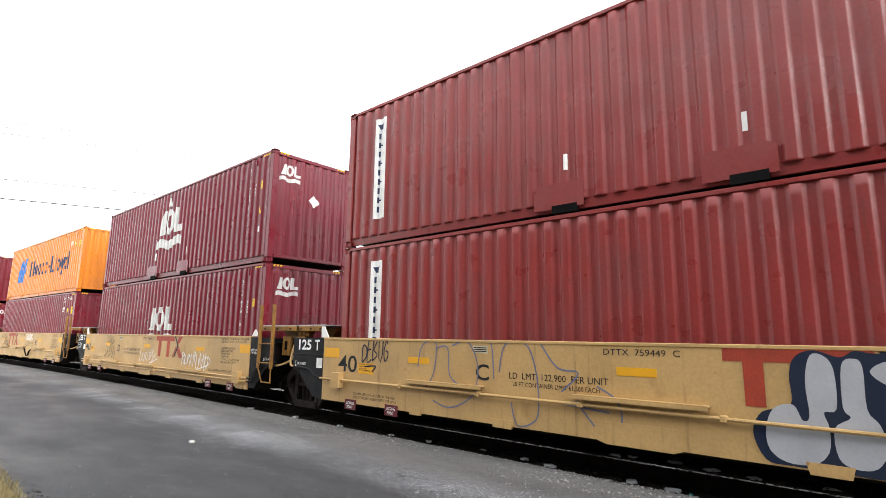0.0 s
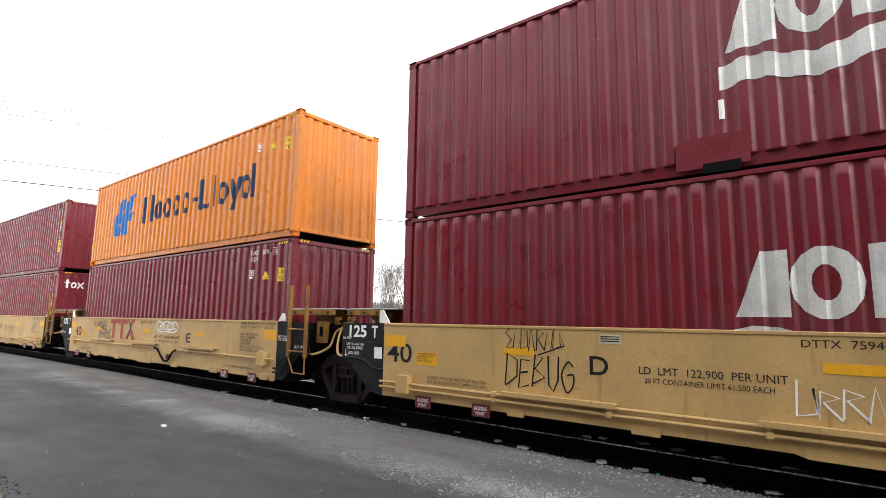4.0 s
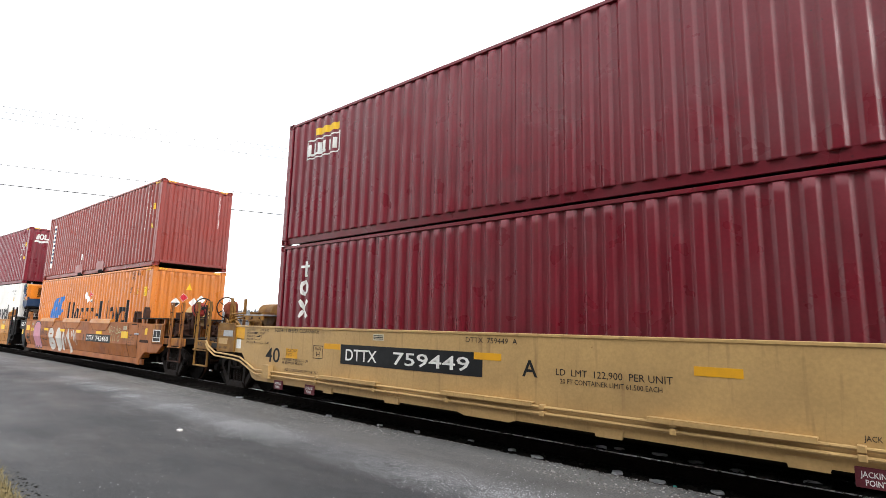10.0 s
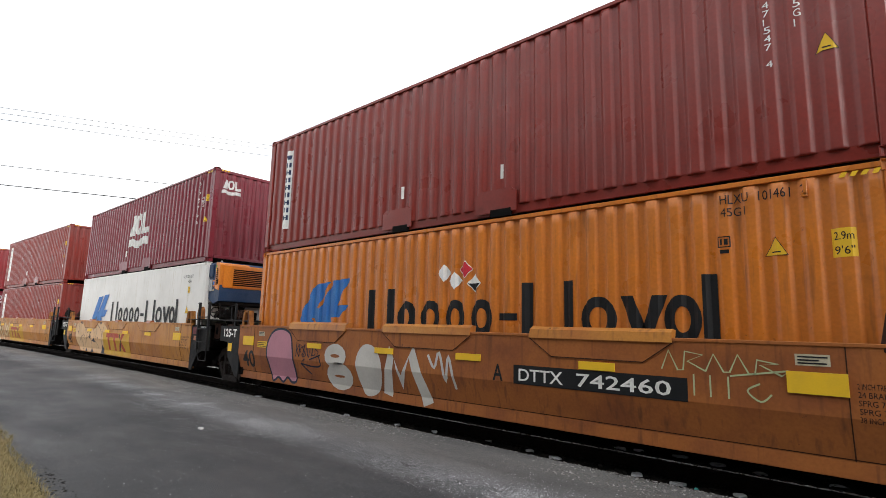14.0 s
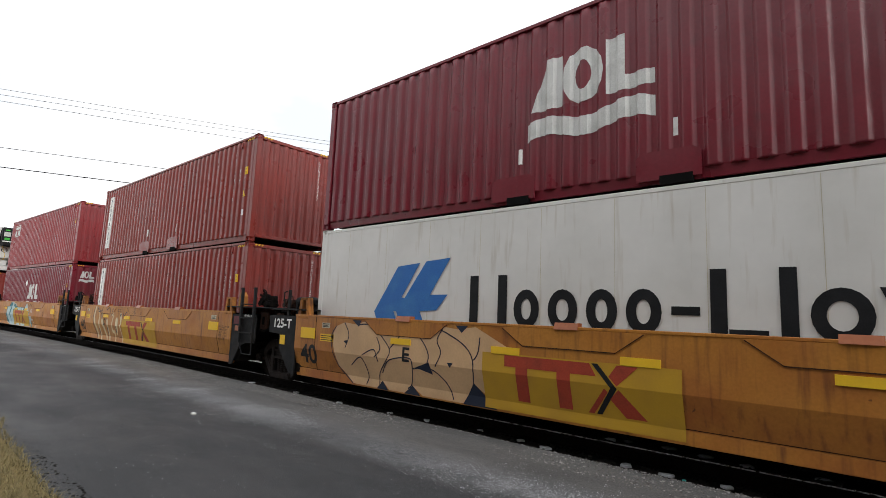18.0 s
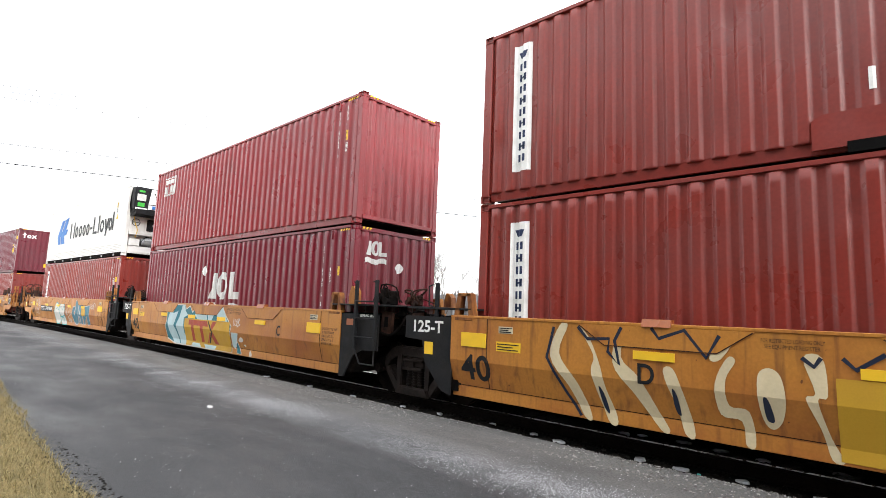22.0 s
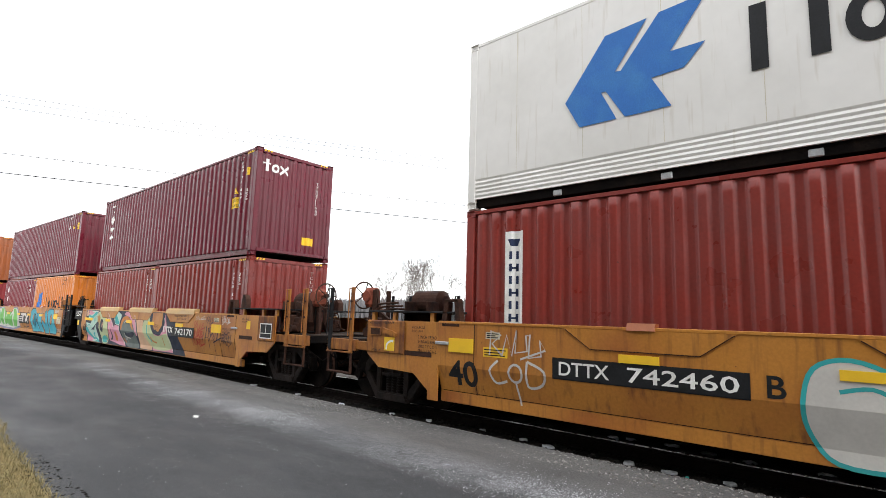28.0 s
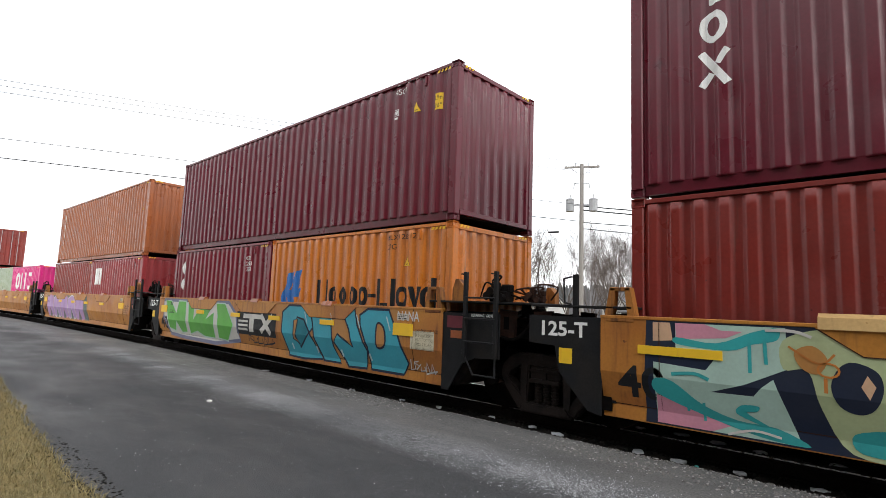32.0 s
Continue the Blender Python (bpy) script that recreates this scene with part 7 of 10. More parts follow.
def amber_wagon(i, paint, letter="", label="", ahead=False, behind=False, caps="short", number="125-T"):
    """A unit with folded sides, cap plates along the top and guide stands; ahead and behind: outer ends."""
    x = UNITS[i]
    w = thing("well_wagon", label, "railway wagon", "amber well wagons")
    nose = [(0.12, 0.42)] if not ahead else []
    prof = [(0.0, 1.62), (0.0, 0.95), (0.11, 0.55), (0.11, 0.40), (0.16, 0.40), (0.16, 0.55), (0.03, 0.95), (0.03, 1.62)]
    for s in (0, 1):
        f = (lambda y: y) if s == 0 else (lambda y: 3.1 - y)
        part("side_panel", run(B(), [(f(a), b) for a, b in prof], -12.45, 0.12 if not ahead else 0.30), paint, w)
        part("top_chord", box(B(), -12.45, f(-0.012), 1.60, 0.12, f(0.09), 1.64, 0.006), paint, w)
        part("bottom_chord", box(B(), -12.45, f(0.1092), 0.385, 0.14 if not ahead else 0.46, f(0.17), 0.55, 0.006), paint, w)
    for a in (-11.72, -0.56) + ((0.20,) if ahead else ()):
        part("seam_rib", run(B(), [(-0.006, 1.60), (-0.006, 0.95), (0.104, 0.55), (0.12, 0.55), (0.02, 0.95), (0.02, 1.60)], a - 0.005, a + 0.005), M_RUST, w)
    part("well_floor", box(B(), -12.4, 0.17, 0.42, 0.1, 2.93, 0.50), M_GRIMESHADE, w)
    for a in np.arange(-12.0, 0.0, 1.0):
        part("cross_bearer", box(B(), a, 0.17, 0.50, a + 0.12, 2.93, 0.555), M_GRIMESHADE, w)
    # reinforcing plates under the rim, with caps on it
    for a, b in ((-10.22, -8.18), (-7.17, -5.09), (-4.08, -2.11)):
        t = part("rim_plate", slab(B(), [(a, 1.60), (a + 0.36, 1.35), (b - 0.36, 1.35), (b, 1.60)], -0.012, 0.0), paint, w)
        marks(t, "rust_line", M_RUST, [stroke(0.012, (a + 0.02, 1.585), (a + 0.37, 1.345), (b - 0.37, 1.345), (b - 0.02, 1.585), smooth=False)], None, 0.014, tied=True)
        if caps == "long":
            part("rim_cap", run(B(), [(-0.035, 1.585), (0.10, 1.585), (0.14, 1.73), (0.05, 1.74), (-0.01, 1.70)], a + 0.03, b - 0.03), M_YELLOW if paint is not M_RUSTWAGON else M_AMBER, t)
        else:
            m = (a + b) / 2
            part("rim_cap", run(B(), [(-0.04, 1.60), (0.10, 1.60), (0.10, 1.69), (0.0, 1.69)], m - 0.17, m + 0.17), M_RUSTORANGE, t)
    marks(w, "weld_line", M_RUST, [rect(-12.40, 0.560, 0.08, 0.570)], amber_wall, 0.003, tied=True)
    spots = [(-9.62, 1.21, 0.48, 0.10), (-7.44, 1.21, 0.48, 0.10), (-5.48, 1.21, 0.48, 0.10), (-3.36, 1.21, 0.48, 0.10), (-1.06, 1.14, 0.49, 0.21), (-12.40, 1.17, 0.48, 0.21)]
    if i == 9:
        spots[-1:] = [(-12.15, 1.20, 0.46, 0.10), (-11.68, 1.20, 0.46, 0.10)]
    for a, z, ww, h in spots:
        part("reflector", box(B(), along(a), -0.021, z, along(a) + ww, 0.0, z + h), M_SIGNYELLOW, w)
    text = [words("40", -12.42, 0.68, 0.36, 0.58, 0.02)]
    text += [words(t, -0.50, 1.22 - k * 0.075, 0.052, ww) for k, (t, ww) in enumerate([("2 INCH TREAD COND. SHOES", 0.54), ("24 BRAKE BEAM", 0.42), ("SPRG 7 OC D-5", 0.42), ("SPRG 7 IC-6-5", 0.40), ("38 INCH WHEELS", 0.40)])]
    marks(w, "lettering", M_INK, text, amber_wall, 0.004)
    for a, z, ww, h in ((-0.98, 1.41, 0.29, 0.11),) if i == 9 else ((-0.98, 1.41, 0.29, 0.11), (-11.68, 1.40, 0.26, 0.10), (-11.72, 1.14, 0.44, 0.14)):
        lab = marks(w, "label_plate", M_CREAM if z > 1.3 else M_SIGNYELLOW, [rect(a, z, a + ww, z + h)], amber_wall, 0.004)
        marks(lab, "text_bar", M_INK, [rect(a + 0.02, z + h * k, a + ww * r, z + h * k + 0.014) for k, r in ((0.15, 0.9), (0.42, 0.7), (0.70, 0.93))], amber_wall, 0.008)
    end_m = M_BLACK if paint is not M_RUSTWAGON or i in (10, 11) else M_BLACK
    for d, outer in ((1, ahead), (-1, behind)):
        e = 0.12 if d > 0 else -12.45
        q = lambda u: u if d > 0 else -12.19 - u
        stand(w, -0.10 if d > 0 else -12.20, d, M_RUSTAMBER if not outer else M_RUST)
        if outer:
            for y in (0.0, 3.07):
                part("end_side", slab(B(), [(q(0.30 if d > 0 else 0.26), 1.62), (q(1.98), 1.62), (q(1.98), 1.02), (q(1.67), 0.80), (q(0.80), 0.77), (q(0.47), 0.53), (q(0.47), 0.39), (q(0.30 if d > 0 else 0.26), 0.39)], y, y + 0.03), paint, w)
            end_platform(w, d, 0.0 if d > 0 else -12.19, M_RUSTAMBER, M_RUSTAMBER, M_YELLOW if i == 4 else M_RUST, M_REDRUST if i != 4 else M_SHEDRED, M_RUST, M_BLACK if d < 0 else None)
            part("walkway", box(B(), q(-0.05), 0.0, 1.76, q(2.0), 3.1, 1.79, 0.004), M_BLACK, w)
            for u in (0.45, 1.35, 1.9):
                part("walkway_post", box(B(), q(u) - 0.04, 0.04, 1.62, q(u) + 0.04, 0.10, 1.76), paint, w)
            pan = part("data_panel", box(B(), q(1.30 if d > 0 else 1.02), -0.04, 1.05, q(1.98), 0.0, 1.62, 0.02), M_RUSTAMBER, w)
            if d > 0:
                b = part("black_board", box(B(), 1.45, -0.046, 1.13, 1.90, -0.04, 1.43), M_INK, pan)
                marks(pan, "board_line", M_WHITE, [frame_shape(1.43, 1.11, 1.92, 1.45, 0.022)], None, 0.050)
                marks(pan, "board_line", M_WHITE, [rect(1.43, 1.22, 1.92, 1.235)], None, 0.051)
                marks(pan, "board_line", M_WHITE, [rect(1.665, 1.23, 1.685, 1.45)], None, 0.052)
            else:
                hd = part("card_holder", box(B(), -14.06, -0.060, 1.34, -13.76, -0.04, 1.50, 0.008), M_RUSTAMBER, pan)
                part("recess", box(B(), -14.03, -0.064, 1.365, -13.79, -0.060, 1.475), M_RUST, hd)
                part("lever", slab(B(), [(-13.72, 1.42), (-13.40, 1.34), (-13.36, 1.40), (-13.46, 1.44), (-13.70, 1.49)], -0.075, -0.04), M_RUSTAMBER, pan)
                part("sticker", box(B(), -13.68, -0.046, 1.10, -13.43, -0.04, 1.33), M_SIGNYELLOW, pan)
                marks(pan, "sticker_curve", M_WHITE, [stroke(0.035, (-13.62, 1.12), (-13.60, 1.22), (-13.50, 1.27), (-13.45, 1.26))], None, 0.050)
                marks(pan, "lettering", M_INK, [words("RELEASE", -13.72, 1.56, 0.04, 0.28, 0.004), words("AIR HOSE", -14.10, 1.55, 0.035, 0.30), words("F BL50", -13.98, 1.08, 0.035, 0.20)], None, 0.045)
            if d > 0:
                part("label_plate", box(B(), q(0.72), -0.004, 1.29, q(0.89), 0.0, 1.48), M_SIGNYELLOW, w)
            part("dark_patch", box(B(), q(0.40), -0.004, 1.05, q(1.02), 0.0, 1.13), M_RUST, w)
            marks(w, "lettering", M_INK, [words("SPECIAL BRAKE", q(0.86) if d < 0 else 0.5, 1.50, 0.04, 0.3), words("SHOES COMP", q(0.86) if d < 0 else 0.5, 1.44, 0.04, 0.26)] + ([words(t, -12.90, 1.34 - k * 0.075, 0.05, 0.42) for k, t in enumerate(("2 INCH TREAD", "24 BRAKE BEAM", "SPRG 7 OC D-5", "SPRG 7 IC 6-5"))] if d < 0 else []), None, 0.005)
            part("latch", box(B(), q(0.02), -0.04, 1.27, q(0.30), 0.0, 1.32, 0.01), M_GALV, w)
        elif d > 0:
            part("end_panel", slab(B(), [(0.12, 0.36), (0.26, 0.36), (0.55, 0.80), (0.78, 0.90), (1.25, 0.92), (1.25, 1.58), (0.12, 1.58)], 0.02, 0.05), end_m, w)
            ladder(w, 0.63, 1.22, -0.03, 0.93, 2.22, (1.82, 1.50, 1.15), M_BLACK, 0.66)
            part("walkway", box(B(), -0.20, 0.0, 1.74, 1.72, 3.1, 1.77, 0.004), M_BLACK, w)
            part("orange_plate", box(B(), 0.30, 0.012, 1.18 + 0.18 * (i == 7), 0.53, 0.02, 1.30 + 0.18 * (i == 7)), M_RUSTORANGE, w)
            joint(w, 1, M_RUST)
            valve_cluster(w, 0.85, 0.5, 1.77, 0.95, M_GRIMESHADE, 3 + i)
            valve_cluster(w, 1.35, 0.8, 1.77, 0.7, M_RUST, 13 + i)
            marks(w, "end_lettering", M_WHITE, [words("RETAINING  VALVE", 0.72, 1.53, 0.045, 0.42, 0.006)], None, -0.014)
            if i != 7:
                part("front_plate", box(B(), 0.22, 0.012, 1.34, 0.62, 0.02, 1.53), M_MAROONPLATE, w)
            part("brake_hose", pipe(B(), rounded([(1.2, 0.15, 1.25), (1.4, 0.2, 1.22), (1.55, 0.3, 1.38), (1.62, 0.4, 1.58), (1.8, 0.5, 1.60)], 3, False), 0.026), M_GRIMESHADE, w)
        else:
            part("end_panel", slab(B(), [(-13.53, 1.60), (-13.53, 1.22), (-13.12, 1.20), (-13.05, 0.86), (-12.64, 0.42), (-12.45, 0.38), (-12.45, 1.60)], 0.02, 0.05), end_m, w)
            part("walkway", box(B(), -13.48, 0.0, 1.72, -12.05, 3.1, 1.75, 0.004), M_BLACK, w)
            marks(w, "end_lettering", M_WHITE, [words(number, -13.32, 1.34, 0.185, 0.68, 0.026)], None, -0.014)
            part("label_plate", box(B(), -13.05, 0.012, 0.98, -12.86, 0.02, 1.18), M_SIGNYELLOW, w)
            joint(w, -1, M_RUST)
            g = part("grab_post", box(B(), -12.86, 0.02, 1.60, -12.78, 0.06, 2.16, 0.006), M_BLACK, w)
            part("grab_iron", pipe(B(), [(-12.86, 0.0, 1.76), (-12.96, 0.0, 1.78), (-12.98, 0.0, 2.10), (-12.86, 0.0, 2.13)], 0.012), M_BLACK, g)
    MOVING.append((w, x, NEAR, 0.0))
    return w


def panel_patch(w, x0, z0, x1, z1):
    """A fresher yellow patch behind a mark."""
    marks(w, "repaint_patch", M_PATCH, [rect(x0, z0, x1, z1)], amber_wall, 0.012)


M_PATCH = surface("fresh_yellow_patch", (0.50, 0.29, 0.03), (0.44, 0.25, 0.035), 0.5, scale=2, bump=0, vary=0.03)
# ---- the train, unit by unit ----
def top(i, low=HIGH):
    return DECK + low + 0.02


# unit 1
for z, cap in ((DECK, "lower"), (top(0), "upper")):
    c = container(UNITS[0], z, M_BROWNRED, "dented brown-red steel container with white name placard, %s in stack" % cap, pockets=cap == "upper")
    strip_placard(c, -11.53, z + (0.48 if cap == "upper" else 0.9), -11.20, z + 2.56)
yellow_wagon(0, "C")
# unit 2
c = container(UNITS[1], DECK, M_MAROON, "maroon steel container with silver block mark, lower in stack")
sea_logo(c, -7.30, 1.25, -5.34, 2.53)
code(c, "ACLU 978118 2", -1.14, 3.07, bottom=1.65), code(c, "45G1", -0.84, 2.54)
yellow_plate(c, -0.59, 2.37, -0.46, 2.56, ("2.9m", "9'6\""))
sea_logo(c, 0.30, 2.60, 0.95, 3.12, True)
c = container(UNITS[1], top(1), M_MAROON, "maroon steel container with silver block mark, upper in stack", pockets=True)
sea_logo(c, -7.25, 4.30, -5.28, 5.75, flame=True)
code(c, "ACLU 974313 6", -1.16, 6.05, bottom=4.70), code(c, "45G1", -0.86, 5.58)
yellow_plate(c, -0.60, 5.40, -0.48, 5.61, ("2.9m", "9'6\"")), warning(c, -0.66, 4.74)
marks(c, "label_plate", M_WHITE, [rect(-0.62, 4.26 - c["foot"], -0.49, 4.41 - c["foot"])], wave, 0.002)
sea_logo(c, 0.22, 5.55, 0.82, 6.05, True)
marks(c, "label_plate", M_WHITE, [poly((1.1, 1.75), (1.3, 1.58), (1.45, 1.72), (1.28, 1.92))], wave, 0.003, turn=END)
w = yellow_wagon(1, "D", two_pipes=True)
marks(w, "graffiti", M_WHITE, [scrawl(-6.68, 0.82, 1.30, 0.36, 4, 0.022), scrawl(-3.55, 0.80, 1.60, 0.46, 9, 0.024, 9), stroke(0.02, (-2.35, 1.0), (-2.05, 1.1), (-1.98, 0.95), (-2.15, 0.74), (-2.2, 0.9))], None, 0.010, "white sprayed tag")
marks(w, "graffiti", M_INK, [scrawl(-10.05, 1.30, 0.85, 0.32, 5, 0.018), *tag("DEBUG", -10.05, 0.85, 1.05, 0.40, 8, 0.024)], None, 0.010, "black sprayed tag")
# unit 3
c = container(UNITS[2], DECK, M_MAROON, "maroon steel shipping container with yellow notices, under an orange one")
marks(c, "code_lettering", M_WHITE, [words("FANU  180913", -1.64, 3.14 - DECK, 0.11, 0.80), words("0", -0.72, 3.14 - DECK, 0.10, 0.06), frame_shape(-0.75, 3.11 - DECK, -0.63, 3.27 - DECK, 0.01), words("45G1", -1.64, 2.99 - DECK, 0.11, 0.28)], wave, 0.003)
approval(c, -1.68, 2.60), warning(c, -1.13, 2.56, 0.24), yellow_plate(c, -0.51, 2.50, -0.32, 2.80, ("2.9m", "9'6\""))
c = container(UNITS[2], top(2), M_ORANGE, "bright orange steel container with navy name bars and blue arrow")
arrow_logo(c, -10.57, 4.36, -8.84, 5.66), wordmark(c, -8.15, 4.58, -1.70, 5.42)
warning(c, -1.15, 5.60, 0.24), yellow_plate(c, -0.53, 5.50, -0.34, 5.80, ("2.9m", "9'6\"")), approval(c, -1.68, 5.66)
w = yellow_wagon(2, "E", hose=True)
marks(w, "graffiti", M_INK, [scrawl(-10.30, 1.34, 1.05, 0.22, 16, 0.024, 6), *tag("DEBUG", -9.78, 0.92, 1.05, 0.34, 18, 0.028)], None, 0.010, "black sprayed tag")
marks(w, "graffiti", M_WHITE, [stroke(0.03, (-5.60, 1.42), (-5.45, 1.57), (-5.2, 1.52), (-4.95, 1.58), (-4.7, 1.53), (-4.45, 1.56), (-4.29, 1.40), (-4.5, 1.30), (-4.8, 1.29), (-5.1, 1.31), (-5.4, 1.29), closed=True), scrawl(-5.45, 1.34, 0.95, 0.18, 21, 0.024)], None, 0.010, "white outlined tag")
# unit 4
c = container(UNITS[3], DECK, M_MAROON, "maroon steel container with white name blocks, lower in stack")
leaning_mark(c, -11.56, 1.85, -11.18, 3.06), leaning_mark(c, 0.24, 2.78, 0.89, 3.12, True)
code(c, "TXGU 700725 8", -0.86, 3.10, bottom=1.72), code(c, "45G1", -0.57, 3.11)
yellow_plate(c, -0.60, 2.37, -0.48, 2.55, ("2.9m", "9'6\"")), approval(c, -0.61, 2.02), warning(c, -0.66, 1.72, 0.22)
c = container(UNITS[3], top(3), M_MAROON, "maroon steel shipping container with a small boxed name and caution notice")
marks(c, "name_box", M_WHITE, [rect(-11.65, 1.97, -10.9, 2.02), frame_shape(-11.65, 1.90, -10.40, 2.35, 0.03)] + [rect(-11.55 + 0.18 * k, 2.0, -11.45 + 0.18 * k, 2.24) for k in range(6)], wave, 0.003)
marks(c, "name_bar", M_SIGNYELLOW, [rect(-11.3, 2.42, -10.45, 2.58)], wave, 0.003)
code(c, "BEAU 471933 0", -0.85, 6.10, bottom=4.60), code(c, "45G1", -0.53, 6.09)
yellow_plate(c, -0.58, 5.34, -0.45, 5.56, ("2.9m", "9'6\"")), approval(c, -0.59, 5.10), warning(c, -0.63, 4.78)
yellow_plate(c, -0.70, 4.25, -0.38, 4.72, ("CAUTION", "9.6", "HIGH"))
marks(c, "height_notice", M_SIGNYELLOW, [rect(1.06, 4.28 - c["foot"], 1.25, 4.62 - c["foot"])], wave, 0.003, turn=END)
yellow_wagon(3, "A", two_pipes=True, outer=True)
# unit 5
c = container(UNITS[4], DECK, M_ORANGE2, "weathered orange steel container with black name bars and hazard placards")
arrow_logo(c, -10.57, 1.45, -8.75, 2.66), wordmark(c, -8.10, 1.56, -1.75, 2.39, M_INK)
marks(c, "code_lettering", M_INK, [words("HLXU  101461  2", -1.67, 3.20 - DECK, 0.11, 0.85), words("45G1", -1.67, 3.05 - DECK, 0.10, 0.26)], wave, 0.003)
warning(c, -1.24, 2.56, 0.22), yellow_plate(c, -0.63, 2.50, -0.42, 2.80, ("2.9m", "9'6\"")), approval(c, -1.72, 2.62, material=M_INK)
M_HAZRED = surface("hazard_red", (0.62, 0.03, 0.05), None, 0.5, scale=6, bump=0)
diamonds(c, [(-6.1, 2.62, 0.15, M_WHITE), (-5.62, 2.66, 0.15, M_HAZRED), (-5.85, 2.48, 0.15, M_WHITE), (-5.42, 2.42, 0.15, M_INK)])
diamonds(c, [(0.80, 2.32, 0.16, M_INK), (1.05, 2.50, 0.14, M_HAZRED), (1.39, 2.34, 0.16, M_WHITE), (1.64, 2.45, 0.15, M_WHITE)], True)
marks(c, "warning_triangle", M_SIGNYELLOW, [tri(1.1, 2.76 - DECK, 0.22, 0.22)], wave, 0.003, turn=END)
c = container(UNITS[4], top(4), M_OXIDE, "dark brown-red steel shipping container with a white name placard", pockets=True)
strip_placard(c, -11.65, 3.98, -11.32, 5.96)
code(c, "GCNU 471547 4", -1.10, 6.06, bottom=4.70), code(c, "45G1", -0.80, 5.56), yellow_plate(c, -0.56, 5.37, -0.43, 5.58, ("2.9m", "9'6\"")), warning(c, -0.63, 4.75)
marks(c, "code_lettering", M_WHITE, stacked("GCNU471547", 1.96, 2.65, 0.09, 0.118, 0.055), wave, 0.003, turn=END)
w5 = amber_wagon(4, M_RUSTWAGON, "A", "rusty brown well wagon with long cap plates and end platform", ahead=True, caps="long")
b = marks(w5, "number_board", M_INK, [rect(-4.39, 0.94, -2.02, 1.20)], amber_wall, 0.005, "black board with the white wagon number")
marks(b, "lettering", M_WHITE, [words("DTTX", -4.30, 0.99, 0.16, 0.70, 0.01), words("742460", -3.40, 0.99, 0.16, 1.20, 0.01)], amber_wall, 0.009)
marks(w5, "unit_letter", M_INK, [words("A", -4.76, 0.96, 0.23, 0.18, 0.015)], amber_wall, 0.005)
# unit 6
def blue_machine(c):
    """Clip-on generator: navy case with an orange front, hung high on the end."""
    m = part("generator_case", slab(B(), [(0.02, 1.80), (0.50, 1.66), (0.98, 1.74), (1.0, 2.0), (0.96, 2.80), (0.90, 2.86), (0.02, 2.86)], 0.12, 2.32), M_NAVYCASE, c, "navy blue generator set with an orange front")
    part("orange_cover", slab(B(), [(0.66, 2.10), (0.99, 2.04), (0.99, 2.78), (0.93, 2.84), (0.64, 2.86)], 0.09, 1.0), M_ORANGE, m, "orange cover with louvres")
    part("orange_cover", box(B(), 0.985, 0.20, 2.12, 1.03, 2.2, 2.80, 0.03), M_ORANGE, m)
    for k in range(9):
        part("louvre", box(B(), 0.74, 0.075, 2.20 + k * 0.055, 0.84, 0.09, 2.235 + k * 0.055), M_DARK, m)
        part("louvre", box(B(), 1.03, 0.5, 2.20 + k * 0.055, 1.04, 1.6, 2.235 + k * 0.055), M_DARK, m)
    part("inspection_hole", box(B(), 0.87, 0.078, 2.22, 0.94, 0.09, 2.36, 0.01), M_DARK, m)
    part("panel_box", box(B(), 0.08, 0.085, 2.02, 0.34, 0.12, 2.36, 0.01), M_GALV, m, "pale grey panel")
    part("hinge_block", box(B(), 0.02, 0.08, 2.42, 0.40, 0.14, 2.82, 0.03), M_NAVYCASE, m)
    part("maker_plate", box(B(), 0.40, 0.105, 2.16, 0.58, 0.12, 2.34), M_ORANGE, m)
    part("badge_shape", slab(B(), [(0.43, 2.20), (0.54, 2.19), (0.56, 2.29), (0.48, 2.32), (0.42, 2.27)], 0.098, 0.105), M_BLUE, m)
    part("label_plate", box(B(), 0.40, 0.11, 2.02, 0.49, 0.12, 2.09), M_CREAM, m)
    for k, mm in ((2.74, S_GREENDOT), (2.64, M_SIGNYELLOW)):
        part("round_sticker", rod(B(), (0.695, 0.08, k), (0.695, 0.09, k), 0.035, 12), mm, m)
    part("fuel_tray", box(B(), 0.04, 0.2, 1.60, 0.95, 2.2, 1.72, 0.04), M_GRIMESHADE, m)
    m.scale.x = 0.66
    part("lifting_eye", rod(B(), (0.45, 0.3, 2.86), (0.45, 0.3, 2.94), 0.03), M_GALV, m)


S_GREENDOT = surface("green_sticker", (0.06, 0.42, 0.06), None, 0.5, bump=0)


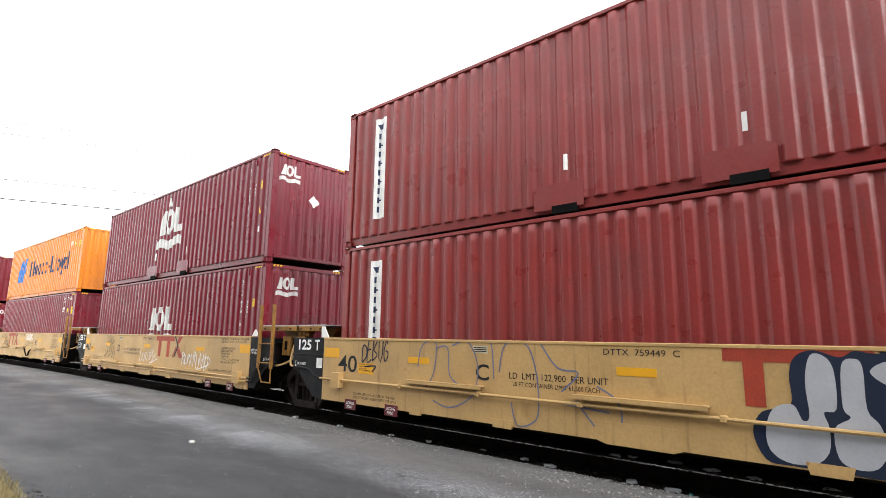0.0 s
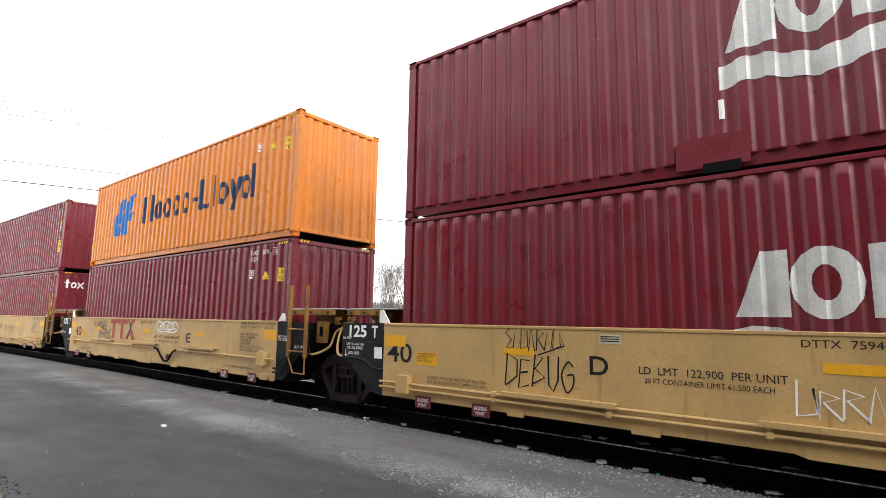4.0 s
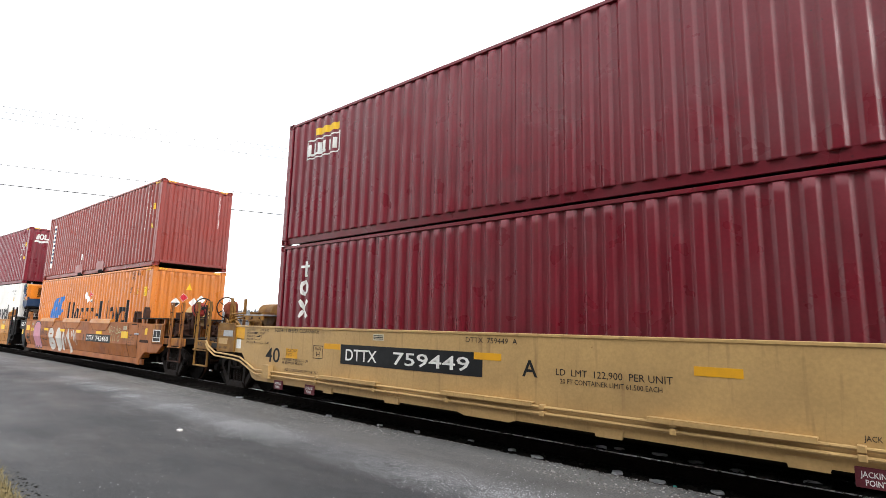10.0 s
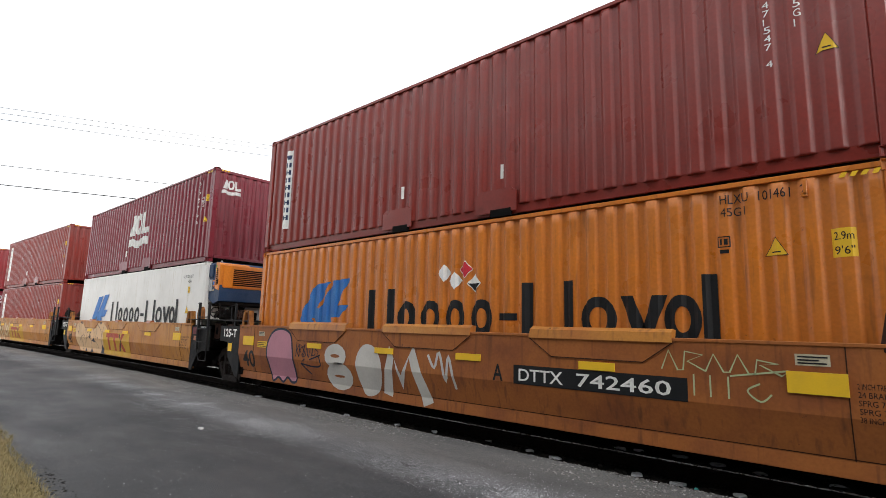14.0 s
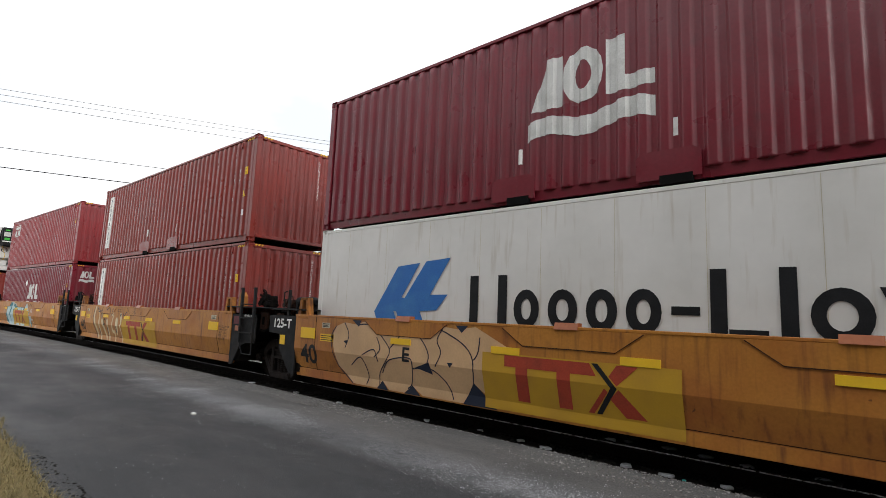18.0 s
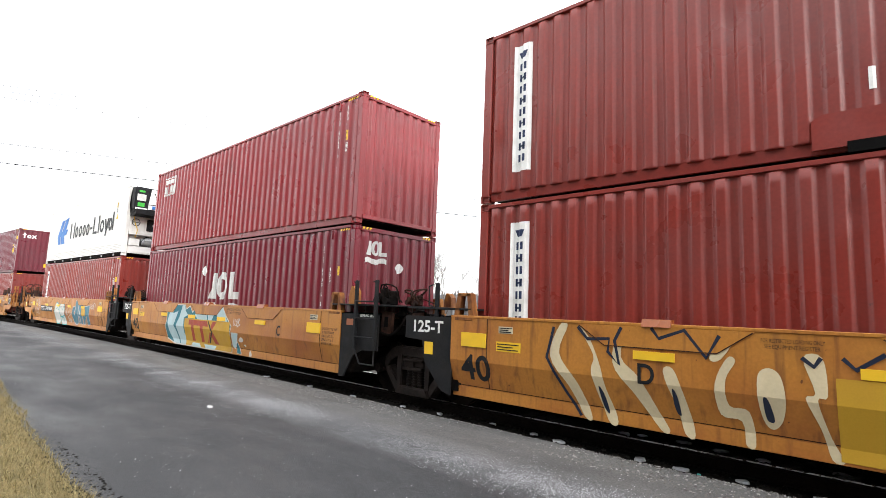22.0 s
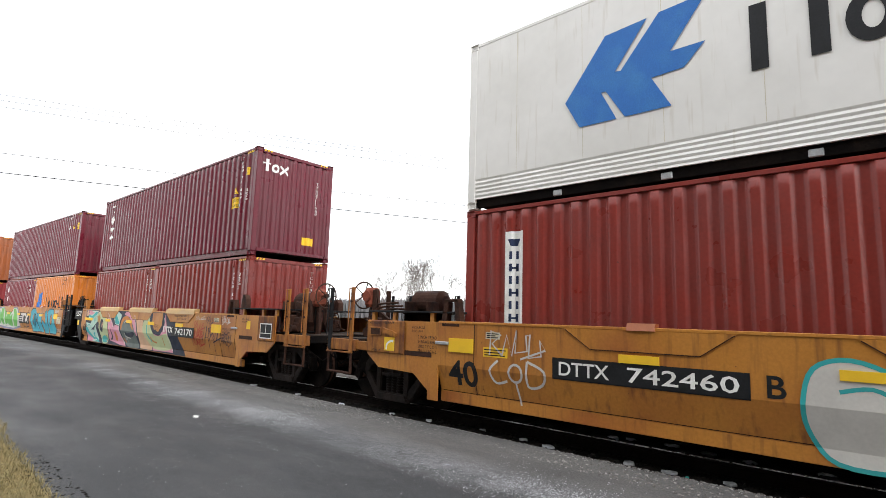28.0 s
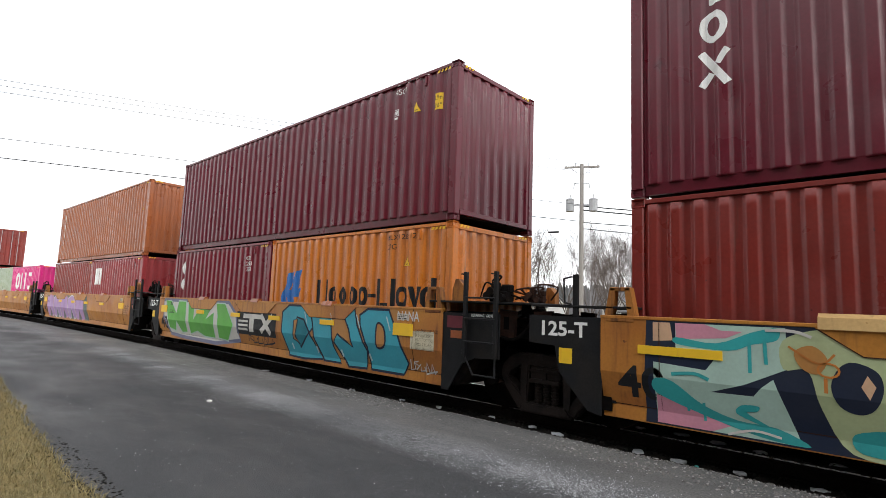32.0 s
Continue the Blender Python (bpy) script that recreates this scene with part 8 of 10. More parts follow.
def black_machine(c):
    """Black clip-on generator with a deep belly."""
    m = part("generator_case", run(B(), [(0.12, 1.78), (2.32, 1.78), (2.32, 2.84), (0.12, 2.84)], 0.0, 0.62), M_BLACK, c, "black generator set with pale perforated front")
    part("belly", slab(B(), [(0.02, 1.78), (0.60, 1.78), (0.82, 1.90), (0.80, 1.70), (0.52, 1.62), (0.02, 1.66)], 0.14, 2.30), M_BLACK, m)
    curve = [(0.62 + 0.20 * math.sin(math.pi * k / 10), 0.62 + 1.68 * k / 10) for k in range(11)]
    shell = B()
    lo = [shell.verts.new((a, b, 2.16)) for a, b in curve]
    hi = [shell.verts.new((a - 0.03, b, 2.80)) for a, b in curve]
    for k in range(10):
        shell.faces.new((lo[k], lo[k + 1], hi[k + 1], hi[k]))
    shell.faces.new(hi + [shell.verts.new((0.5, 2.30, 2.80)), shell.verts.new((0.5, 0.62, 2.80))])
    shell = part("front_cover", shell, M_REEFER, m, "pale curved cover with slots")
    for i in range(5):
        for k in range(4):
            y, z = 0.80 + 0.09 * i + 0.05 * k, 2.64 - 0.10 * k
            x = 0.625 + 0.20 * math.sin(math.pi * (y - 0.62) / 1.68)
            part("slot", box(B(), x - 0.03, y, z - 0.06, x + 0.006, y + 0.035, z), M_DARK, shell)
            part("slot", box(B(), x - 0.05, 2.92 - y, z - 0.06, x + 0.006, 2.955 - y, z), M_DARK, shell)
    strip = B()
    lo = [strip.verts.new((a + 0.012, b, 1.94)) for a, b in curve]
    hi = [strip.verts.new((a + 0.006, b, 2.13)) for a, b in curve]
    for k in range(10):
        strip.faces.new((lo[k], lo[k + 1], hi[k + 1], hi[k]))
    strip = part("name_strip", strip, M_WHITE, m, "white strip with navy bars")
    for k in range(7):
        y = 1.18 + 0.14 * k
        x = 0.638 + 0.20 * math.sin(math.pi * (y - 0.62) / 1.68)
        part("name_bar", box(B(), x - 0.02, y, 1.98, x + 0.008, y + 0.07, 2.09), M_NAVY, strip)
    part("arrow_shape", box(B(), 0.72, 0.74, 1.97, 0.755, 0.96, 2.10), M_BLUE, strip)
    box_ = part("control_box", box(B(), 0.30, 0.08, 1.88, 0.66, 0.60, 2.80, 0.03), M_BLACK, m)
    part("display", box(B(), 0.655, 0.22, 2.62, 0.668, 0.44, 2.70), S_GREENDOT, box_)
    part("panel_door", box(B(), 0.655, 0.16, 2.26, 0.672, 0.50, 2.54, 0.01), M_SILVER, box_)
    part("notice", box(B(), 0.655, 0.20, 2.02, 0.668, 0.46, 2.18), S_GREENDOT, box_)
    part("label_plate", box(B(), 0.655, 0.12, 1.90, 0.668, 0.58, 1.97), M_WHITE, box_)
    for k in range(3):
        part("wire_loom", pipe(B(), rounded([(0.1, 0.10, 2.7 - 0.1 * k), (0.2, 0.06, 2.4), (0.12 + 0.05 * k, 0.07, 2.1), (0.1, 0.12, 1.85)], 3, False), 0.018), M_GRIMESHADE, m)
    m.scale.x = 0.8
    part("power_cable", pipe(B(), rounded([(0.16, 0.14, 2.0), (0.12, 0.24, 1.7), (0.02, 0.36, 1.35), (0.02, 0.46, 1.1), (-0.05, 0.42, 0.8)], 3, False), 0.016), M_SIGNYELLOW, c, "yellow power cable")


M_NAVYCASE = surface("navy_case", (0.020, 0.045, 0.10), (0.03, 0.055, 0.11), 0.45, scale=4, bump=0.05)
c = reefer(UNITS[5], DECK, "white insulated container with name bars and navy generator", blue_machine)
arrow_logo(c, -10.50, 1.35, -8.60, 2.70, wall=None), wordmark(c, -8.15, 1.58, -1.80, 2.38, M_INK, None)
marks(c, "code_lettering", M_INK, [words("HLXU 878 387 7", -1.57, 3.02 - DECK, 0.09, 0.75), words("45R1", -1.20, 2.87 - DECK, 0.09, 0.24)], None, 0.0)
yellow_plate(c, -1.16, 2.56, -1.03, 2.75, ("2.9m", "9'6\""), None)
c = container(UNITS[5], top(5), M_MAROON, "maroon steel container with silver block mark over a white one", pockets=True)
sea_logo(c, -7.13, 4.28, -5.15, 5.70), sea_logo(c, 0.25, 5.55, 0.85, 6.05, True)
code(c, "ACLU 976118 8", -1.07, 6.05, bottom=4.68), code(c, "45G1", -0.76, 5.54), yellow_plate(c, -0.50, 5.37, -0.38, 5.57, ("2.9m", "9'6\"")), warning(c, -0.58, 4.72)
w6 = amber_wagon(5, M_AMBER, "E", "amber well wagon with red block mark and cream bubble graffiti")
panel_patch(w6, -7.60, 0.42, -4.76, 1.22), red_mark(w6, -7.20, 0.58, 0.62, amber_wall, 0.016)
# unit 7
for z, cap in ((DECK, "lower"), (top(6), "upper")):
    c = container(UNITS[6], z, M_OXIDE, "brick-red steel container with white name placard, %s in stack" % cap, pockets=True if cap == "upper" else False)
    strip_placard(c, -11.75, z + (0.45 if cap == "upper" else 0.9), -11.42, z + 2.55)
    code(c, "GCNU 473327 2", -1.18, z + 2.55, bottom=z + 1.16), code(c, "45G1", -0.86, z + 2.02), yellow_plate(c, -0.58, z + 1.84, -0.44, z + 2.05, ("2.9m", "9'6\""))
    marks(c, "code_lettering", M_WHITE, stacked("GCNU473327", 1.96, 2.60, 0.09, 0.118, 0.055), wave, 0.003, turn=END)
warning(c, -0.64, 4.70), marks(c, "label_plate", M_WHITE, [rect(-0.60, 4.19 - c["foot"], -0.46, 4.35 - c["foot"])], wave, 0.002)
w7 = amber_wagon(6, M_AMBER, "D", "amber well wagon with red block mark and pale outlined graffiti")
panel_patch(w7, -7.63, 0.42, -4.67, 1.20), red_mark(w7, -7.20, 0.56, 0.60, amber_wall, 0.016)
# unit 8
c = container(UNITS[7], DECK, M_MAROON, "maroon steel container with large silver mark under a red one")
sea_logo(c, -7.08, 1.25, -5.10, 2.57), sea_logo(c, 0.30, 2.60, 0.90, 3.15, True)
marks(c, "label_plate", M_WHITE, [poly((-7.60, 2.05), (-7.48, 1.92), (-7.34, 1.92), (-7.23, 2.05), (-7.34, 2.22), (-7.48, 2.22))], wave, 0.003)
marks(c, "label_plate", M_WHITE, [poly((1.15, 2.05), (1.24, 1.92), (1.36, 1.95), (1.42, 2.06), (1.34, 2.16), (1.22, 2.14))], wave, 0.003, turn=END)
code(c, "ACLU 970016 0", -1.17, 3.06, bottom=1.68), code(c, "45G1", -0.87, 2.55), yellow_plate(c, -0.62, 2.37, -0.49, 2.56, ("2.9m", "9'6\""))
c = container(UNITS[7], top(7), M_RED, "faded red steel shipping container with a small boxed name")
marks(c, "name_box", M_SILVER, [frame_shape(-11.68, 1.95, -10.60, 2.60, 0.04)] + [rect(-11.55 + 0.2 * k, 2.02, -11.43 + 0.2 * k, 2.28) for k in range(5)] + [rect(-11.5, 2.36, -10.8, 2.52)], wave, 0.003)
code(c, "BMOU 463310 1", -0.88, 6.15, bottom=4.76), code(c, "45G1", -0.58, 6.15), yellow_plate(c, -0.62, 5.36, -0.49, 5.59, ("2.9m", "9'6\"")), approval(c, -0.62, 5.10)
w8 = amber_wagon(7, M_AMBER, "C", "amber well wagon with red block mark and pale blue graffiti")
panel_patch(w8, -7.69, 0.42, -4.70, 1.20), red_mark(w8, -7.36, 0.57, 0.60, amber_wall, 0.016)
# unit 9
c = container(UNITS[8], DECK, M_OXIDE, "brick-red steel container with white placard under a white one")
strip_placard(c, -11.60, 1.55, -11.26, 3.04)
code(c, "GCNU 475097 9", -1.09, 3.06, bottom=1.69), code(c, "45G1", -0.77, 2.56), yellow_plate(c, -0.54, 2.38, -0.42, 2.58, ("2.9m", "9'6\"")), warning(c, -0.60, 1.69, 0.24, 0.22)
c = reefer(UNITS[8], top(8), "white insulated container with navy name bars and a black generator", black_machine)
arrow_logo(c, -10.53, 4.44, -8.55, 5.80, wall=None), wordmark(c, -8.10, 4.62, -1.50, 5.43, M_INK, None)
yellow_plate(c, -1.25, 5.58, -1.13, 5.80, ("2.9m", "9'6\""), None), approval(c, -1.25, 5.36, material=M_INK, wall=None)
w9 = amber_wagon(8, M_AMBER, "B", "rusty amber well wagon with faded blue graffiti and end platform", behind=True)
b = marks(w9, "number_board", M_INK, [rect(-10.55, 0.93, -8.20, 1.21)], amber_wall, 0.005, "black board with the white wagon number")
marks(b, "lettering", M_WHITE, [words("DTTX", -10.45, 0.99, 0.17, 0.70, 0.01), words("742460", -9.52, 0.99, 0.17, 1.22, 0.01)], amber_wall, 0.009)
marks(w9, "unit_letter", M_INK, [words("B", -8.05, 0.98, 0.22, 0.17, 0.015)], amber_wall, 0.005)
# unit 10
for a, seed in ((0.0, 0), (-6.13, 1)):
    c = container(UNITS[9] + a, DECK, M_BRICK, "short brick-orange steel container, one of two end to end", length=L20, high=LOW)
    code(c, "TCLU 340905" if not seed else "TCLU 334217", -0.81, 2.71, bottom=1.55), code(c, "22G1", -0.50, 2.71)
    if not seed:
        approval(c, -0.57, 1.64, 0.14, 0.16)
        marks(c, "code_lettering", M_WHITE, stacked("TCLU340905", 1.90, 2.3, 0.09, 0.118, 0.055), wave, 0.003, turn=END)
c = container(UNITS[9], top(9, LOW), M_WINE, "wine-red steel container with white name blocks and caution notice")
leaning_mark(c, -11.52, 4.45, -11.14, 5.90), leaning_mark(c, 0.23, 5.45, 0.95, 5.78, True)
code(c, "TXGU 711669 1", -0.80, 5.88, bottom=4.48), code(c, "45G1", -0.50, 4.98), yellow_plate(c, -0.53, 5.35, -0.42, 5.56, ("2.9m", "9'6\"")), warning(c, -1.18, 4.90)
yellow_plate(c, -1.28, 4.50, -0.86, 4.80, ("CAUTION", "9.6 HIGH"))
marks(c, "height_notice", M_SIGNYELLOW, [rect(1.53, 3.60 - c["foot"], 1.90, 3.82 - c["foot"])], wave, 0.003, turn=END)
marks(c, "code_lettering", M_WHITE, stacked("TXGU711669", 1.90, 2.3, 0.08, 0.10, 0.05), wave, 0.003, turn=END)
w10 = amber_wagon(9, M_AMBER, "A", "amber well wagon covered in pink, mint and black graffiti", ahead=True, caps="long")
b = marks(w10, "number_board", M_INK, [rect(-3.60, 0.94, -2.10, 1.22)], amber_wall, 0.020, "black board with the white wagon number")
marks(b, "lettering", M_WHITE, [words("742170", -3.36, 1.00, 0.17, 1.16, 0.01), words("DTTX", -4.20, 1.04, 0.16, 0.68, 0.02)], amber_wall, 0.024)
# unit 11
c = container(UNITS[10], DECK, M_ORANGE2, "short weathered orange steel container with blue arrow mark", length=L20, high=LOW)
arrow_logo(c, -5.60, 1.45, -4.70, 2.40), wordmark(c, -4.10, 1.62, -0.40, 2.16, M_INK), warning(c, -1.27, 2.39)
marks(c, "code_lettering", M_INK, [words("HLXU 28112 3", -1.75, 2.90 - DECK, 0.10, 0.9), words("22G1", -1.75, 2.72 - DECK, 0.10, 0.3)], wave, 0.003)
c = container(UNITS[10] - 6.13, DECK, M_MAROON, "short maroon steel container with white blocks", length=L20, high=LOW)
marks(c, "name_block", M_WHITE, [ring(-5.55, 1.80, -5.30, 2.25, 0.07), ring(-5.55, 1.30, -5.30, 1.72, 0.07)], wave, 0.003)
marks(c, "code_lettering", M_WHITE, [words("GLD", -1.30, 2.15, 0.10, 0.24), words("2733", -1.30, 2.0, 0.10, 0.30), words("22G1", -1.30, 1.85, 0.10, 0.28)], wave, 0.003)
c = container(UNITS[10], top(10, LOW), M_WINE, "wine-red steel shipping container above an orange one")
marks(c, "code_lettering", M_WHITE, [words("CRSU 3081 6", -1.68, 5.98 - c["foot"], 0.11, 0.95), words("45G1", -1.68, 5.80 - c["foot"], 0.11, 0.30)], wave, 0.003)
warning(c, -1.18, 5.33), yellow_plate(c, -0.60, 5.25, -0.40, 5.56, ("2.9m", "9'6\"")), approval(c, -1.72, 5.30)
w11 = amber_wagon(10, M_AMBER, "", "amber well wagon with turquoise and green graffiti, dark ends")
# unit 12
c = container(UNITS[11], DECK, M_RED, "short red steel container with a white block", length=L20, high=LOW)
marks(c, "name_block", M_WHITE, [rect(-5.6, 1.5, -5.2, 2.2), rect(-5.0, 1.5, -4.75, 2.2)], wave, 0.003)
container(UNITS[11] - 6.13, DECK, M_OXIDE, "short brown-red steel shipping container, trailing of two", length=L20, high=LOW)
c = container(UNITS[11], top(11, LOW), M_RUSTORANGE, "rust-orange steel shipping container over two short red ones")
code(c, "CAIU 902214", -0.95, 5.9, bottom=4.7), warning(c, -0.7, 4.9)
marks(c, "name_block", M_WHITE, [rect(-11.7, 1.0, -11.5, 2.5)], wave, 0.003)
w12 = amber_wagon(11, M_AMBER, "", "amber well wagon with lilac graffiti and dark ends")
# units 13 and 14
c = container(UNITS[12], DECK, M_MAGENTA, "short magenta steel container with white blocks", length=L20, high=LOW)
marks(c, "name_block", M_WHITE, [ring(-5.2, 1.2, -4.2, 2.2, 0.25), rect(-3.9, 1.2, -3.65, 2.2), rect(-3.2, 1.2, -2.95, 2.2), rect(-2.4, 1.2, -1.6, 1.42), rect(-2.4, 1.98, -1.6, 2.2)], wave, 0.003)
container(UNITS[12] - 6.13, DECK, M_TEALPALE, "short pale green steel shipping container behind a magenta one", length=L20, high=LOW)
w13 = amber_wagon(12, M_AMBER, "", "amber well wagon carrying two short containers")
container(UNITS[13], DECK, M_OXIDE, "brown-red steel container, lower in the last stack")
c = container(UNITS[13], top(13), M_OXIDE, "brown-red steel container with door bars, upper in last stack")
for y in (0.5, 0.9, 1.55, 1.95):
    part("door_bar", rod(B(), (0.02, y, 0.12), (0.02, y, HIGH - 0.1), 0.02), M_GALV, c)
amber_wagon(13, M_AMBER, "", "amber well wagon at the end of the visible train")

# bogies: shared between the units of a car, two at each car's outer ends
for i, x in enumerate(UNITS):
    add_bogie(x + 1.78)
    if i in (3, 8, 13):
        add_bogie(x - 12.19 - 1.78)
# ---- spray paint on the wagon sides ----
def spray(name, c, vary=0.15):
    return surface(name, c, tuple(v * 0.82 + 0.01 for v in c), 0.5, scale=1.6, fine=30, bump=0, vary=vary * 0.25, amount=(0.40, 0.65))


S_PINK, S_ROSE = spray("spray_pink", (0.60, 0.26, 0.34)), spray("spray_rose", (0.50, 0.22, 0.28))
S_MINT, S_TEAL = spray("spray_mint", (0.42, 0.58, 0.50)), spray("spray_teal", (0.04, 0.36, 0.36))
S_LIME, S_OLIVE = spray("spray_pale_lime", (0.44, 0.50, 0.28)), spray("spray_grey_green", (0.12, 0.15, 0.14))
S_ORANGE, S_PEACH = spray("spray_orange", (0.50, 0.18, 0.04)), spray("spray_peach", (0.60, 0.38, 0.24))
S_CREAM, S_SILVER = spray("spray_cream", (0.62, 0.40, 0.22)), spray("spray_silver", (0.42, 0.43, 0.46))
S_NAVY, S_TURQ = spray("spray_navy", (0.015, 0.022, 0.045)), spray("spray_turquoise", (0.05, 0.33, 0.42))
S_SKY, S_DEEP = spray("spray_sky", (0.42, 0.56, 0.58)), spray("spray_deep_teal", (0.02, 0.16, 0.20))
S_GREEN, S_LILAC = spray("spray_green", (0.13, 0.42, 0.08)), spray("spray_lilac", (0.42, 0.27, 0.48))
S_FADE, S_CHALK = spray("spray_faded_blue", (0.06, 0.17, 0.22)), spray("spray_chalk", (0.58, 0.56, 0.52))
S_PALE = spray("spray_pale_cream", (0.66, 0.56, 0.36))
S_RUSTSPRAY = spray("spray_rust_orange", (0.42, 0.20, 0.06))
S_BLUEPEN, S_RED = spray("spray_blue_grey", (0.16, 0.17, 0.26)), spray("spray_red", (0.42, 0.05, 0.03))


def bubble(w, wall, fill, line, pts, lw=0.04, lift=0.004, smooth=True):
    """A filled sprayed shape with its outline as a part of it."""
    g = marks(w, "graffiti", fill, [blob(*pts) if smooth else poly(*pts)], wall, lift)
    if line:
        marks(g, "graffiti_outline", line, [stroke(lw, *pts, smooth=smooth, closed=True)], wall, lift + 0.002)
    return g


def lines(w, wall, m, shapes, lift=0.008):
    return marks(w, "graffiti_line", m, shapes, wall, lift)


w1 = next(o for o, x, *_ in MOVING if x == UNITS[0] and o.name.startswith("well_wagon"))
lines(w1, None, S_BLUEPEN, [stroke(0.022, (-9.85, 1.2), (-9.75, 1.55), (-9.45, 1.58), (-9.5, 1.1), (-9.7, 0.85)), stroke(0.022, (-9.45, 1.5), (-9.2, 1.52), (-9.15, 1.1), (-8.9, 0.95)), stroke(0.022, (-9.1, 1.55), (-8.8, 1.62), (-8.6, 1.3), (-8.65, 0.9), (-8.9, 0.7), (-9.2, 0.62), (-9.5, 0.7)), stroke(0.022, (-8.55, 1.62), (-8.35, 1.60), (-8.3, 1.1)), stroke(0.022, (-8.2, 1.2), (-8.1, 1.58), (-7.75, 1.60), (-7.6, 1.3), (-7.55, 0.9), (-7.6, 0.6), (-7.9, 0.5), (-8.0, 0.8)), stroke(0.022, (-7.5, 1.6), (-7.25, 1.3), (-6.95, 1.25), (-7.2, 1.0)), stroke(0.022, (-7.2, 0.85), (-6.8, 0.82), (-6.55, 0.8)), stroke(0.022, (-7.0, 0.9), (-6.75, 0.62)), stroke(0.022, (-6.7, 1.1), (-6.45, 0.95), (-6.4, 0.7), (-6.6, 0.52))])
bubble(w1, None, S_NAVY, None, [(-4.65, 1.06), (-4.64, 1.35), (-4.58, 1.53), (-4.42, 1.60), (-4.22, 1.54), (-4.10, 1.60), (-3.95, 1.58), (-3.72, 1.59), (-3.60, 1.45), (-3.62, 0.95), (-3.70, 0.55), (-3.99, 0.48), (-4.32, 0.49), (-4.68, 0.49), (-4.90, 0.52), (-5.00, 0.77), (-4.90, 0.98)], 0.05, 0.009)
bubble(w1, None, S_SILVER, None, [(-4.63, 1.07), (-4.80, 1.02), (-4.88, 0.82), (-4.86, 0.62), (-4.72, 0.52), (-4.50, 0.53), (-4.37, 0.66), (-4.35, 0.88), (-4.38, 1.02), (-4.28, 1.06), (-4.27, 1.40), (-4.33, 1.54), (-4.45, 1.55), (-4.51, 1.30), (-4.50, 0.98), (-4.56, 0.93)], 0.05, 0.012)
bubble(w1, None, S_SILVER, None, [(-4.21, 1.46), (-4.12, 1.53), (-4.05, 1.46), (-4.05, 1.08), (-3.97, 0.95), (-3.93, 0.75), (-4.02, 0.57), (-4.18, 0.54), (-4.30, 0.62), (-4.31, 0.88), (-4.18, 0.99), (-4.23, 1.08)], 0.05, 0.013)
bubble(w1, None, S_SILVER, None, [(-4.0, 1.42), (-3.85, 1.52), (-3.70, 1.46), (-3.70, 1.28), (-3.88, 1.30)], 0.05, 0.012)
bubble(w1, None, S_SILVER, None, [(-3.9, 1.05), (-3.75, 1.12), (-3.68, 0.95), (-3.74, 0.62), (-3.88, 0.60), (-3.92, 0.8)], 0.05, 0.014)
lines(w1, None, S_NAVY, tag("DEBUG", -11.28, 1.24, 0.72, 0.34, 31, 0.026) + [stroke(0.024, (-11.2, 1.14), (-10.9, 1.16), (-11.0, 1.06))])

A = amber_wall
# unit 5: lilac patch, white block shapes, chalk
bubble(w5, A, S_ROSE, S_NAVY, [(-11.28, 1.15), (-11.08, 1.48), (-10.7, 1.58), (-10.32, 1.48), (-10.20, 1.15), (-10.10, 0.55), (-10.28, 0.45), (-10.48, 0.54), (-10.65, 0.43), (-10.86, 0.52), (-11.08, 0.43), (-11.2, 0.75)], 0.05)
marks(w5, "graffiti", S_CHALK, [ring(-9.0, 0.86, -8.30, 1.33, 0.20), ring(-8.95, 0.45, -8.12, 0.98, 0.24), blob((-8.0, 1.0), (-7.8, 1.33), (-7.45, 1.30), (-7.25, 0.95), (-7.4, 0.52), (-7.8, 0.46)), stroke(0.24, (-7.15, 0.5), (-7.0, 1.25), (-6.75, 0.75), (-6.5, 1.28), (-6.15, 0.44), smooth=False), stroke(0.05, (-6.1, 1.25), (-5.95, 1.05), (-5.85, 1.3), (-5.7, 0.85), (-5.65, 1.25), (-5.5, 0.75))], A, 0.005, "white sprayed block shapes")
lines(w5, A, S_NAVY, [scrawl(-10.04, 1.0, 0.85, 0.28, 41, 0.026), stroke(0.03, (-9.2, 1.05), (-9.14, 0.88), (-9.4, 0.84), (-9.85, 0.88)), stroke(0.03, (-9.7, 0.98), (-9.86, 0.88), (-9.5, 0.68), smooth=False)])
lines(w5, A, S_LIME, [scrawl(-2.3, 1.28, 1.2, 0.22, 43, 0.018, 5), stroke(0.018, (-1.95, 1.25), (-1.95, 1.02)), stroke(0.018, (-1.78, 1.25), (-1.78, 1.02)), stroke(0.018, (-1.6, 1.25), (-1.6, 1.02)), stroke(0.018, (-1.3, 1.2), (-1.42, 1.12), (-1.3, 1.02), (-1.2, 1.1))])
# unit 6: cream piece with thin dark lines
air_tank(w6, -13.88, -13.14, 0.95, 1.93, 0.12, M_BLACK)
marks(w6, "graffiti", S_CREAM, [poly((-11.34, 1.25), (-11.20, 1.45), (-10.95, 1.53), (-10.60, 1.50), (-10.30, 1.58), (-9.95, 1.48), (-9.60, 1.58), (-9.05, 1.46), (-8.70, 1.58), (-8.10, 1.52), (-7.75, 1.57), (-7.10, 1.28), (-7.10, 0.60), (-7.35, 0.43), (-7.80, 0.73), (-8.03, 0.41), (-8.90, 0.41), (-9.15, 0.54), (-9.34, 0.41), (-9.72, 0.41), (-9.90, 0.54), (-10.05, 0.41), (-10.72, 0.42), (-11.14, 0.71))], A, 0.004, "cream fill of the piece")
